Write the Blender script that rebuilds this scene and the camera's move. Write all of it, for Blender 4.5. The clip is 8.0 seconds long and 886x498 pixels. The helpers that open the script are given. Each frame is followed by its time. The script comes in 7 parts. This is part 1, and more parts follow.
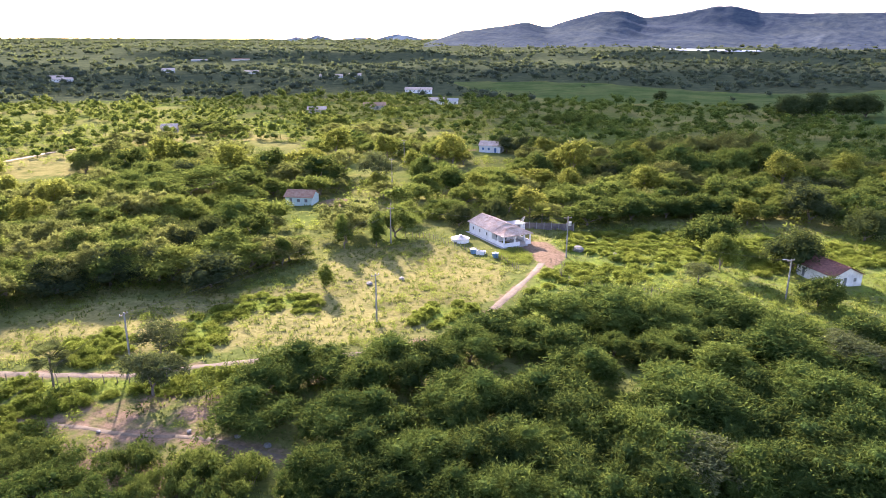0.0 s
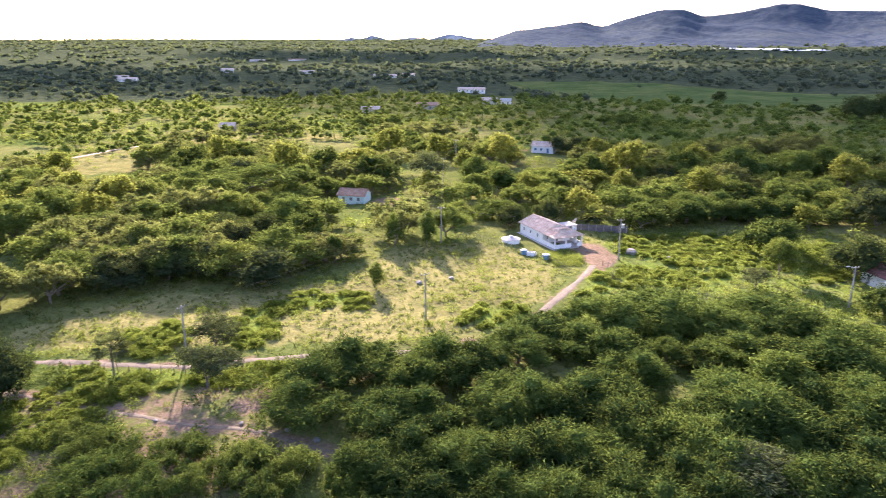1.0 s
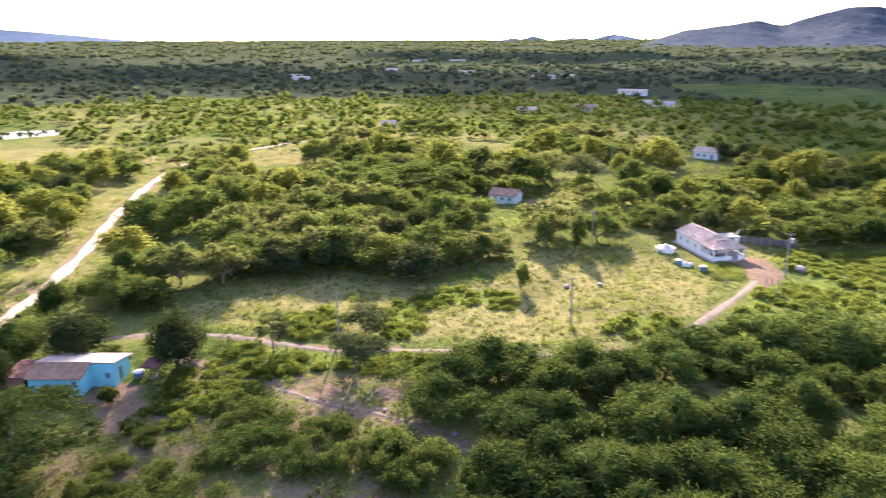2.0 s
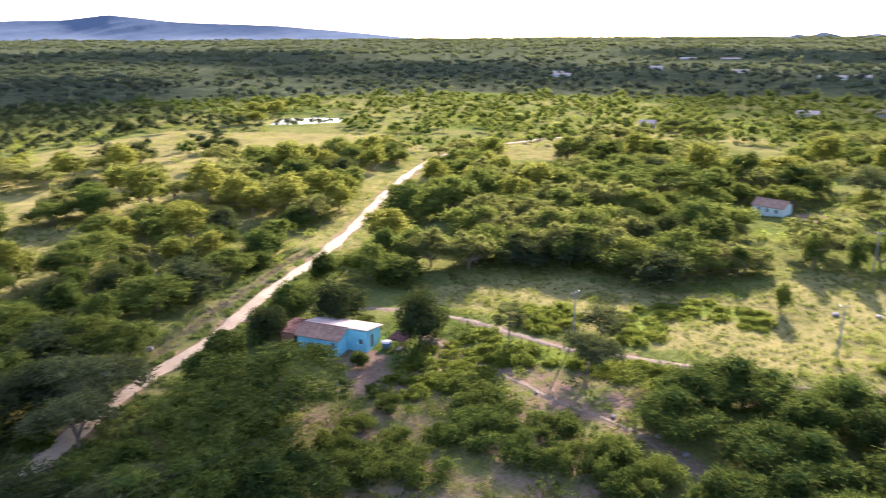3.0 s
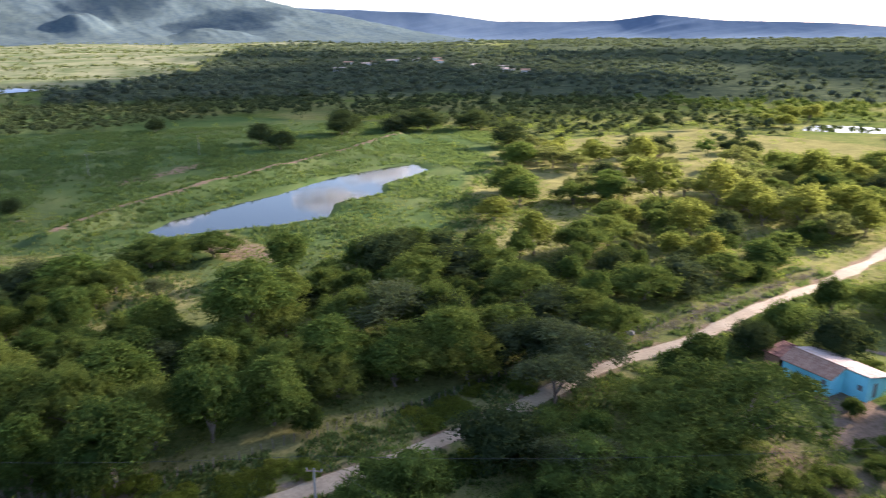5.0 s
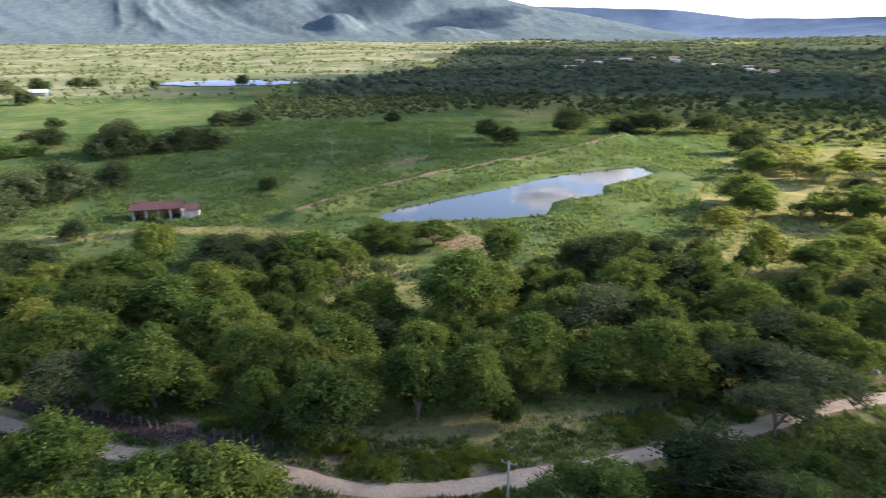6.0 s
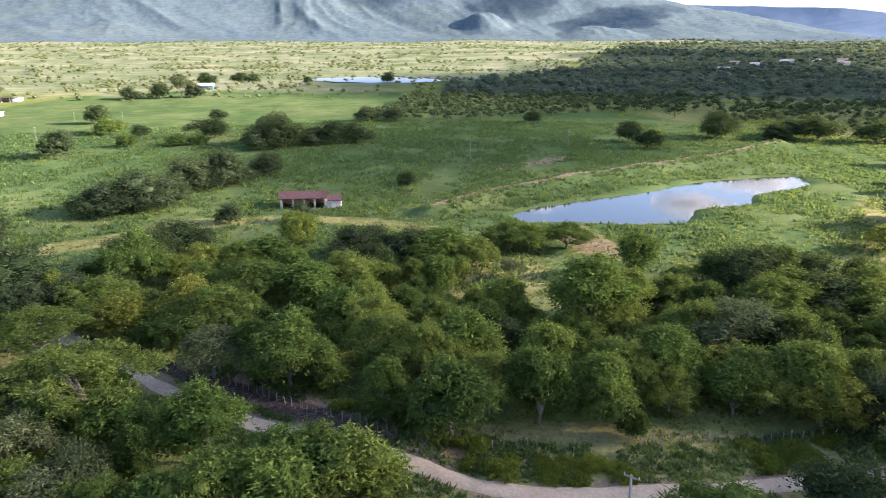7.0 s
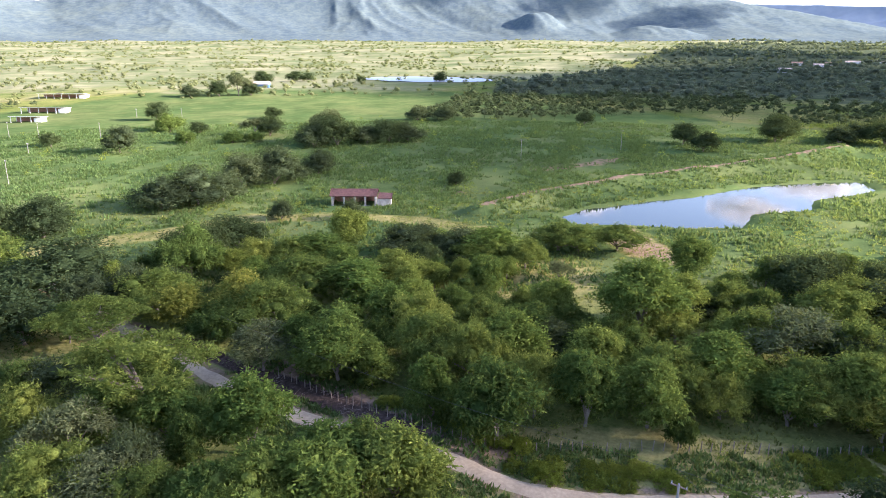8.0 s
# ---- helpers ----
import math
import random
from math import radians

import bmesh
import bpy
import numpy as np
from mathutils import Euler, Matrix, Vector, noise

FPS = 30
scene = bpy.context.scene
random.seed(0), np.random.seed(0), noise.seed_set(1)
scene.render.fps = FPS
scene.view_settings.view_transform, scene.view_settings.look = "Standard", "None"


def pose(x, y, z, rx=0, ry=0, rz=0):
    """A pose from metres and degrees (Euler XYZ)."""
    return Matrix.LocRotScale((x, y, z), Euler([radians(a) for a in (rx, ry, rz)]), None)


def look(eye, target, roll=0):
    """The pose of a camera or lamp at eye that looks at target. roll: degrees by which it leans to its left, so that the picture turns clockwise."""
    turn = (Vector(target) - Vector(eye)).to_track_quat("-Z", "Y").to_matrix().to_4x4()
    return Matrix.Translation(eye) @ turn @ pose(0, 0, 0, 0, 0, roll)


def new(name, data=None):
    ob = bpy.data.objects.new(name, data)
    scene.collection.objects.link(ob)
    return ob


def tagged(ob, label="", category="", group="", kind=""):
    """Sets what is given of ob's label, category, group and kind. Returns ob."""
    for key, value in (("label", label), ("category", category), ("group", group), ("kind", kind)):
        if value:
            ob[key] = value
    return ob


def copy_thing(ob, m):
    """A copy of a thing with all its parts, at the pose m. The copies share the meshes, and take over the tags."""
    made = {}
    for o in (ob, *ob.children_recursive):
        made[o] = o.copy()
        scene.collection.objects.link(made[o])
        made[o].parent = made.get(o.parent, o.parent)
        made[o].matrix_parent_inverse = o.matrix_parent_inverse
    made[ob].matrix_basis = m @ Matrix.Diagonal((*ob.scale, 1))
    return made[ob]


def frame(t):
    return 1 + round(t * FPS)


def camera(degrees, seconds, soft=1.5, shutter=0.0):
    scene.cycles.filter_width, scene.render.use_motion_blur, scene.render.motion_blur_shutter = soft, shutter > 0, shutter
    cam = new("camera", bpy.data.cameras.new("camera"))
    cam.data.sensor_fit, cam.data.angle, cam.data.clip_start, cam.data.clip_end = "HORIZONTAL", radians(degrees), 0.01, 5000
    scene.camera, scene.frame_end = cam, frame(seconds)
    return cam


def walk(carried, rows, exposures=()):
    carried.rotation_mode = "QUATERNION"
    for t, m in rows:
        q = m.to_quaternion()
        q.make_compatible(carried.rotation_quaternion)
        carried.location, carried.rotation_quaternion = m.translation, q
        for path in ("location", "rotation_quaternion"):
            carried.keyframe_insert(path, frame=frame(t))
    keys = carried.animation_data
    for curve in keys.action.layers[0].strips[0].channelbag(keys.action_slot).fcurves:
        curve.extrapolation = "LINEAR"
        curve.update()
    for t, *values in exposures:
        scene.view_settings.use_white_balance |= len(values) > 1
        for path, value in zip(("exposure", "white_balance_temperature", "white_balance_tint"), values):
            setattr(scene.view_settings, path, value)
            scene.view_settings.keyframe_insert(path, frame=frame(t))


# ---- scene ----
EYE = (0.0, 0.0, 45.0)
PATH = [
    (0.0, 0.0, -16.52, 0.2), (0.5, 1.02, -16.54, 0.15), (1.0, 4.22, -16.53, 0.0), (1.5, 9.65, -16.55, 0.0),
    (1.7, 12.03, -16.5, -0.1), (2.8, 32.8, -16.62, -0.2), (3.0, 36.92, -16.63, -0.3), (3.5, 46.98, -16.61, -0.3),
    (4.0, 57.14, -16.58, -0.4), (4.5, 67.29, -16.56, -0.33), (4.7, 71.3, -16.54, -0.33), (5.8, 91.6, -16.62, -0.3),
    (6.0, 95.0, -16.6, -0.28), (6.5, 101.78, -16.59, -0.15), (7.0, 106.04, -16.64, -0.03), (7.5, 108.8, -16.66, 0.06),
    (8.0, 110.11, -16.67, 0.09),
]
cam = camera(63.9, 8.0, soft=0.7, shutter=0.35)
walk(cam, [(t, pose(*EYE) @ pose(0, 0, 0, 0, 0, yaw) @ pose(0, 0, 0, 90 + tilt) @ pose(0, 0, 0, 0, 0, roll)) for t, yaw, tilt, roll in PATH],
     exposures=[(0.0, 2.25, 6150, 36), (3.0, 2.12, 6200, 34), (4.5, 1.84, 6050, 26), (6.0, 1.92, 6000, 25), (8.0, 2.44, 6000, 29)])

# ---- light ----
SUN_YAW, SUN_UP = 17.0, 21.0
world = bpy.data.worlds.new("sky")
scene.world = world
world.use_nodes = True
wn = world.node_tree.nodes
sky = wn.new("ShaderNodeTexSky")
sky.sky_type, sky.sun_disc = "NISHITA", False
sky.sun_elevation, sky.sun_rotation = radians(SUN_UP), radians(-SUN_YAW)
sky.air_density, sky.dust_density, sky.ozone_density = 0.9, 1.2, 1.0
world.node_tree.links.new(sky.outputs[0], wn["Background"].inputs[0])
wn["Background"].inputs[1].default_value = 0.11
sun = new("sun", bpy.data.lights.new("sun", "SUN"))
sun.data.energy, sun.data.angle, sun.data.color = 5.0, radians(0.8), (1.0, 0.9, 0.74)
a, e = radians(SUN_YAW), radians(SUN_UP)
TO_SUN = Vector((-math.sin(a) * math.cos(e), math.cos(a) * math.cos(e), math.sin(e)))
sun.matrix_world = look(TO_SUN * 1500, (0, 0, 0))


# ---- materials ----
def material(name):
    m = bpy.data.materials.new(name)
    m.use_nodes = True
    t = m.node_tree
    b = t.nodes["Principled BSDF"]
    return m, t, b


def node(t, kind, **values):
    n = t.nodes.new("ShaderNode" + kind)
    for k, v in values.items():
        n.inputs[k].default_value = v
    return n


def ramp(t, source, *stops):
    r = t.nodes.new("ShaderNodeValToRGB")
    els = r.color_ramp.elements
    while len(els) < len(stops):
        els.new(0.5)
    for el, (at, col) in zip(els, stops):
        el.position, el.color = at, (*col, 1)
    t.links.new(source, r.inputs[0])
    return r.outputs[0]


def mixed(t, fac, one, two, how="MIX"):
    m = t.nodes.new("ShaderNodeMix")
    m.data_type, m.blend_type = "RGBA", how
    for slot, v in ((0, fac), (6, one), (7, two)):
        if isinstance(v, (float, int)):
            m.inputs[slot].default_value = v
        elif isinstance(v, tuple):
            m.inputs[slot].default_value = (*v, 1)
        else:
            t.links.new(v, m.inputs[slot])
    return m.outputs[2]


def grain(t, scale, detail=4.0, rough=0.6, where="Object"):
    c = t.nodes.new("ShaderNodeTexCoord")
    n = node(t, "TexNoise", Scale=scale, Detail=detail, Roughness=rough)
    t.links.new(c.outputs[where], n.inputs["Vector"])
    return n.outputs[0]


def bumped(t, b, source, strength, distance):
    n = node(t, "Bump", Strength=strength, Distance=distance)
    t.links.new(source, n.inputs["Height"])
    t.links.new(n.outputs[0], b.inputs["Normal"])


def worn(name, one, two, rough=0.85, scale=1.5, bump=0.02, metal=0.0, fine=25.0, where="Object"):
    """Two tones by stains and by grain, with fine relief."""
    m, t, b = material(name)
    big, small = grain(t, scale, where=where), grain(t, fine, where=where)
    c = ramp(t, big, (0.35, one), (0.68, two))
    c = mixed(t, 0.35, c, ramp(t, small, (0.3, tuple(v * 0.6 for v in one)), (0.7, tuple(min(1, v * 1.2) for v in two))))
    t.links.new(c, b.inputs["Base Color"])
    b.inputs["Roughness"].default_value, b.inputs["Metallic"].default_value = rough, metal
    if bump:
        bumped(t, b, small, 0.5, bump)
    return m


def foliage(name, dark, mid, light, through_light=0.45):
    """Leaves that differ from plant to plant and from leaf to leaf, and let light through."""
    m, t, b = material(name)
    tint = t.nodes.new("ShaderNodeAttribute")
    tint.attribute_name = "tint"
    info = t.nodes.new("ShaderNodeObjectInfo")
    add = t.nodes.new("ShaderNodeMath")
    add.operation = "ADD"
    t.links.new(tint.outputs["Fac"], add.inputs[0])
    t.links.new(info.outputs["Random"], add.inputs[1])
    wrap = t.nodes.new("ShaderNodeMath")
    wrap.operation = "PINGPONG"
    wrap.inputs[1].default_value = 1.0
    t.links.new(add.outputs[0], wrap.inputs[0])
    per_plant = ramp(t, wrap.outputs[0], (0.1, dark), (0.5, mid), (0.95, light))
    geo = t.nodes.new("ShaderNodeNewGeometry")
    per_leaf = ramp(t, geo.outputs["Random Per Island"], (0.0, tuple(v * 0.6 for v in mid)), (0.6, mid), (1.0, tuple(v * 1.35 for v in light)))
    c = mixed(t, 0.42, per_plant, per_leaf)
    speck = grain(t, 2.6, 3, 0.7)
    c = mixed(t, 0.8, c, ramp(t, speck, (0.34, (0.45, 0.45, 0.45)), (0.62, (1.25, 1.25, 1.25))), "MULTIPLY")
    blotch = grain(t, 0.75, 3, 0.7)
    c = mixed(t, 0.7, c, ramp(t, blotch, (0.36, (0.65, 0.65, 0.65)), (0.6, (1.2, 1.2, 1.2))), "MULTIPLY")
    lumps = t.nodes.new("ShaderNodeMath")
    lumps.operation = "ADD"
    t.links.new(speck, lumps.inputs[0])
    t.links.new(blotch, lumps.inputs[1])
    bumped(t, b, lumps.outputs[0], 1.0, 0.5)
    t.links.new(c, b.inputs["Base Color"])
    b.inputs["Roughness"].default_value = 0.6
    b.inputs["Specular IOR Level"].default_value = 0.0
    tr = t.nodes.new("ShaderNodeBsdfTranslucent")
    warm = mixed(t, 0.4, c, (0.31, 0.38, 0.065))
    t.links.new(warm, tr.inputs[0])
    mix = t.nodes.new("ShaderNodeMixShader")
    mix.inputs[0].default_value = through_light
    t.links.new(b.outputs[0], mix.inputs[1])
    t.links.new(tr.outputs[0], mix.inputs[2])
    t.links.new(mix.outputs[0], t.nodes["Material Output"].inputs[0])
    return m


LEAF = foliage("leaves", (0.034, 0.07, 0.022), (0.085, 0.145, 0.032), (0.21, 0.25, 0.05), 0.38)
THORN = foliage("thorn_leaves", (0.024, 0.05, 0.018), (0.055, 0.098, 0.026), (0.13, 0.185, 0.04), 0.33)
LEAF_DARK = foliage("dark_leaves", (0.026, 0.044, 0.022), (0.04, 0.063, 0.027), (0.06, 0.085, 0.034), 0.25)
# For far trees: distance haze is mixed into the leaf colour.
LEAF_HAZED = foliage("haze_blue_leaves", (0.045, 0.064, 0.054), (0.074, 0.1, 0.074), (0.115, 0.14, 0.096), 0.3)
LEAF_GREY = foliage("greyish_leaves", (0.07, 0.09, 0.045), (0.1, 0.12, 0.055), (0.13, 0.15, 0.07), 0.3)
SHRUB = foliage("shrub_leaves", (0.1, 0.165, 0.03), (0.175, 0.24, 0.042), (0.27, 0.31, 0.058), 0.6)
WEED = foliage("weed_leaves", (0.12, 0.185, 0.034), (0.195, 0.265, 0.045), (0.29, 0.335, 0.06), 0.65)
SWARD = foliage("meadow_blades", (0.045, 0.095, 0.034), (0.075, 0.14, 0.048), (0.13, 0.19, 0.066), 0.4)
STRAW = foliage("grass_blades", (0.1, 0.13, 0.03), (0.16, 0.19, 0.05), (0.27, 0.27, 0.09), 0.4)
THICKET = foliage("thicket_leaves", (0.032, 0.05, 0.027), (0.05, 0.072, 0.036), (0.08, 0.104, 0.048), 0.28)
BARK = worn("bark", (0.12, 0.09, 0.065), (0.25, 0.21, 0.17), 0.9, 2.0, 0.03)
DIRT = worn("packed_earth", (0.12, 0.092, 0.058), (0.24, 0.18, 0.115), 0.95, 0.6, 0.05, fine=3.0)
SAND = worn("sandy_road", (0.31, 0.235, 0.145), (0.47, 0.375, 0.245), 0.95, 0.2, 0.04, fine=2.5)
WHITE = worn("limewashed_wall", (0.74, 0.72, 0.68), (0.88, 0.87, 0.85), 0.9, 0.9, 0.01)
AQUA = worn("aqua_wall_paint", (0.18, 0.64, 0.74), (0.27, 0.75, 0.84), 0.85, 0.7, 0.01)
MINT = worn("faded_mint_paint", (0.46, 0.62, 0.57), (0.66, 0.76, 0.71), 0.9, 0.8, 0.01)
TILE = worn("clay_roof_tile", (0.28, 0.14, 0.085), (0.5, 0.32, 0.21), 0.9, 1.2, 0.02, fine=6.0)
TILE_PALE = worn("bleached_roof_tile", (0.46, 0.3, 0.21), (0.74, 0.61, 0.5), 0.9, 0.9, 0.02, fine=5.0)
TILE_OLD = worn("old_dark_tile", (0.08, 0.028, 0.022), (0.32, 0.14, 0.1), 0.9, 2.2, 0.02, fine=5.0)
PEELING = worn("peeling_limewash", (0.5, 0.48, 0.45), (0.84, 0.83, 0.8), 0.9, 0.6, 0.01)
POLE = worn("weathered_pole_concrete", (0.2, 0.19, 0.17), (0.34, 0.33, 0.3), 0.9, 0.8, 0.01)
PLASTER = worn("stained_plaster", (0.24, 0.21, 0.18), (0.6, 0.56, 0.5), 0.9, 0.8, 0.02)
CONCRETE = worn("concrete", (0.34, 0.33, 0.31), (0.5, 0.49, 0.46), 0.85, 0.8, 0.01)
WOOD = worn("weathered_wood", (0.13, 0.1, 0.075), (0.3, 0.25, 0.2), 0.9, 3.0, 0.01)
DOOR = worn("painted_door", (0.12, 0.13, 0.13), (0.22, 0.23, 0.23), 0.6)
STEEL = worn("galvanised_steel", (0.4, 0.41, 0.42), (0.58, 0.59, 0.6), 0.45, metal=0.7)
CABLE = worn("cable", (0.05, 0.05, 0.05), (0.1, 0.1, 0.1), 0.95)
ROCK = worn("fieldstone", (0.14, 0.13, 0.12), (0.32, 0.3, 0.27), 0.9, 1.5, 0.05)
BLUEPLASTIC = worn("blue_plastic", (0.08, 0.2, 0.34), (0.16, 0.3, 0.46), 0.4)
BRICK = worn("red_brick", (0.3, 0.14, 0.09), (0.45, 0.24, 0.16), 0.9, 2.0, 0.02)

m, t, b = material("pond_water")
b.inputs["Base Color"].default_value = (0.02, 0.03, 0.02, 1)
b.inputs["Roughness"].default_value = 0.04
b.inputs["IOR"].default_value = 1.33
bumped(t, b, grain(t, 0.8), 0.06, 0.02)
WATER = m
# Pale metal for far lakes: the sky's sheen is put into the colour.
SKY_SHEEN = worn("sky_sheen_water", (0.5, 0.55, 0.6), (0.6, 0.64, 0.68), 0.35, 0.01, metal=0.9)

m, t, b = material("ground_cover")
at_dry, at_bare, at_lush, at_scrub, at_pale, at_mould, at_weed = [t.nodes.new("ShaderNodeAttribute") for _ in range(7)]
at_weed.attribute_name = "weed"
at_mould.attribute_name = "mould"
at_pale.attribute_name = "pale"
at_scrub.attribute_name = "scrub"
at_dry.attribute_name, at_bare.attribute_name, at_lush.attribute_name = "dry", "bare", "lush"
patch, clump, fleck = grain(t, 0.018, 5), grain(t, 0.22, 5, 0.65), grain(t, 1.6, 4, 0.7)
green = ramp(t, clump, (0.28, (0.06, 0.095, 0.022)), (0.5, (0.1, 0.15, 0.03)), (0.72, (0.19, 0.22, 0.05)))
green = mixed(t, 0.5, green, ramp(t, fleck, (0.3, (0.05, 0.075, 0.02)), (0.7, (0.17, 0.2, 0.06))))
straw = ramp(t, clump, (0.3, (0.16, 0.155, 0.06)), (0.65, (0.31, 0.275, 0.1)))
straw = mixed(t, 0.5, straw, ramp(t, fleck, (0.3, (0.115, 0.115, 0.038)), (0.7, (0.34, 0.3, 0.12))))
soil = ramp(t, clump, (0.3, (0.17, 0.105, 0.07)), (0.7, (0.32, 0.215, 0.145)))
soil = mixed(t, 0.5, soil, ramp(t, fleck, (0.35, (0.08, 0.085, 0.04)), (0.65, (0.34, 0.24, 0.165))))
lush = ramp(t, clump, (0.3, (0.045, 0.085, 0.032)), (0.55, (0.072, 0.125, 0.045)), (0.75, (0.125, 0.155, 0.062)))
lush = mixed(t, 0.35, lush, ramp(t, fleck, (0.3, (0.04, 0.07, 0.02)), (0.7, (0.16, 0.19, 0.065))))
lush = mixed(t, 0.5, lush, ramp(t, grain(t, 0.06, 5, 0.7), (0.36, (0.038, 0.08, 0.03)), (0.5, (0.08, 0.135, 0.045)), (0.64, (0.16, 0.19, 0.07))))
lush = mixed(t, 0.4, lush, ramp(t, patch, (0.4, (0.05, 0.084, 0.024)), (0.5, (0.1, 0.125, 0.04)), (0.62, (0.15, 0.15, 0.056))))


def masked(attribute, noise_out, edge):
    """The attribute, with a ragged edge."""
    mul = t.nodes.new("ShaderNodeMath")
    mul.operation = "MULTIPLY_ADD"
    mul.inputs[1].default_value = edge
    mul.inputs[2].default_value = -edge * 0.5
    t.links.new(noise_out, mul.inputs[0])
    add = t.nodes.new("ShaderNodeMath")
    add.operation = "ADD"
    t.links.new(attribute.outputs["Fac"], add.inputs[0])
    t.links.new(mul.outputs[0], add.inputs[1])
    return ramp(t, add.outputs[0], (0.38, (0, 0, 0)), (0.62, (1, 1, 1)))


wide = mixed(t, ramp(t, patch, (0.38, (0, 0, 0)), (0.6, (0.75, 0.75, 0.75))), green, straw)
# Far scrub, its green pulled towards blue for distance haze.
thick = ramp(t, grain(t, 0.09, 5, 0.7), (0.32, (0.045, 0.058, 0.036)), (0.55, (0.075, 0.092, 0.05)), (0.75, (0.135, 0.148, 0.075)))
c = mixed(t, masked(at_scrub, patch, 1.0), wide, thick)
c = mixed(t, masked(at_lush, clump, 0.9), c, lush)
c = mixed(t, masked(at_dry, clump, 1.1), c, straw)
fields = grain(t, 0.006, 5, 0.65)
hay = ramp(t, fields, (0.38, (0.1, 0.135, 0.055)), (0.52, (0.19, 0.205, 0.105)), (0.66, (0.29, 0.275, 0.165)))
hay = mixed(t, 0.4, hay, ramp(t, patch, (0.4, (0.085, 0.115, 0.05)), (0.62, (0.28, 0.265, 0.165))))
c = mixed(t, masked(at_pale, patch, 0.6), c, hay)
c = mixed(t, 0.55, c, ramp(t, grain(t, 0.035, 6, 0.7), (0.3, (0.5, 0.55, 0.5)), (0.5, (0.95, 0.97, 0.95)), (0.7, (1.3, 1.25, 1.2))), "MULTIPLY")
weedy = ramp(t, fleck, (0.3, (0.1, 0.15, 0.028)), (0.7, (0.23, 0.28, 0.05)))
c = mixed(t, masked(at_weed, clump, 1.2), c, weedy)
c = mixed(t, masked(at_bare, clump, 1.2), c, soil)
mould = ramp(t, fleck, (0.3, (0.03, 0.024, 0.02)), (0.55, (0.07, 0.052, 0.042)), (0.75, (0.13, 0.095, 0.075)))
c = mixed(t, masked(at_mould, clump, 0.8), c, mould)
t.links.new(c, b.inputs["Base Color"])
b.inputs["Roughness"].default_value = 1.0
b.inputs["Specular IOR Level"].default_value = 0.0
bumped(t, b, fleck, 0.7, 0.35)
GROUND = m



def slopes(name, shades):
    """Woods on a far hillside, in shades that hold distance haze: patches of trees and clearings, with single crowns.
    """
    m, t, b = material(name)
    c = ramp(t, grain(t, 0.004, 6, 0.6), (0.36, shades[0]), (0.52, shades[1]), (0.68, shades[2]))
    c = mixed(t, 0.5, c, ramp(t, grain(t, 0.035, 5, 0.75), (0.4, tuple(0.8 * v for v in shades[0])), (0.6, shades[2])))
    t.links.new(c, b.inputs["Base Color"])
    b.inputs["Roughness"].default_value = 1.0
    b.inputs["Specular IOR Level"].default_value = 0.0
    bumped(t, b, grain(t, 0.05, 4, 0.7), 0.3, 5.0)
    return m


# The blue-grey of both slopes is distance haze put into the base colours.
SLOPES = slopes("hazed_wooded_slopes", ((0.05, 0.068, 0.1), (0.068, 0.09, 0.115), (0.105, 0.125, 0.125)))
HIGH_SLOPES = slopes("haze_blue_slopes", ((0.072, 0.106, 0.124), (0.09, 0.125, 0.132), (0.118, 0.15, 0.134)))

# This range's blue is painted distance haze.
m, t, b = material("haze_blue_range")
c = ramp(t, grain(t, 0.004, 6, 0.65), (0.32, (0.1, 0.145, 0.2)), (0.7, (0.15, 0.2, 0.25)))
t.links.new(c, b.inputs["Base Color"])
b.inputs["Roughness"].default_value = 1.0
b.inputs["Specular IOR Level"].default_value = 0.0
HAZED_RANGE = m

m, t, b = material("cloud_white")
b.inputs["Base Color"].default_value = (0.9, 0.9, 0.9, 1)
b.inputs["Roughness"].default_value = 1.0
tr = t.nodes.new("ShaderNodeBsdfTranslucent")
tr.inputs[0].default_value = (0.9, 0.9, 0.9, 1)
mx = t.nodes.new("ShaderNodeMixShader")
mx.inputs[0].default_value = 0.5
t.links.new(b.outputs[0], mx.inputs[1])
t.links.new(tr.outputs[0], mx.inputs[2])
clear = t.nodes.new("ShaderNodeBsdfTransparent")
veil = t.nodes.new("ShaderNodeMixShader")
veil.inputs[0].default_value = 0.77
t.links.new(mx.outputs[0], veil.inputs[1])
t.links.new(clear.outputs[0], veil.inputs[2])
t.links.new(veil.outputs[0], t.nodes["Material Output"].inputs[0])
CLOUD = m


# ---- plan ----
POND = [(-182, -33), (-195, -26), (-220, -1), (-241, 16), (-257, 37), (-262, 49), (-250, 51), (-241, 45), (-227, 32), (-212, 28),
        (-203, 15), (-186, 10), (-180, -3), (-180, -14), (-176, -29)]
POND_FAR = [(-308, 254), (-286, 284), (-302, 308), (-330, 280)]
DIKE = [(-176, -54), (-196, -45), (-230, -24), (-270, 11), (-300, 33), (-334, 55)]
MAIN_ROAD = [(-95, -118), (-82, -85), (-72, -60), (-67.5, -45), (-65, -24), (-62.8, -14), (-64, -4), (-67, 6), (-72, 17), (-78, 30),
             (-86, 46), (-91, 61), (-100, 80), (-110, 104), (-124, 130), (-142, 162), (-160, 200), (-168, 225), (-170, 248), (-161, 280), (-153, 299)]
SIDE_TRACK = [(-97, 75), (-88, 81), (-81, 84), (-71, 89), (-55, 89.5), (-43, 90.3), (-31, 93), (-21, 95.5), (-11, 97), (1, 103.5), (9.6, 117),
              (14.5, 126.5), (18, 134), (20.6, 141)]
LOW_TRACK = [(-64, 80), (-52, 77.3), (-44.6, 76.3), (-35.4, 74), (-27.3, 73), (-20, 70), (-12, 68)]
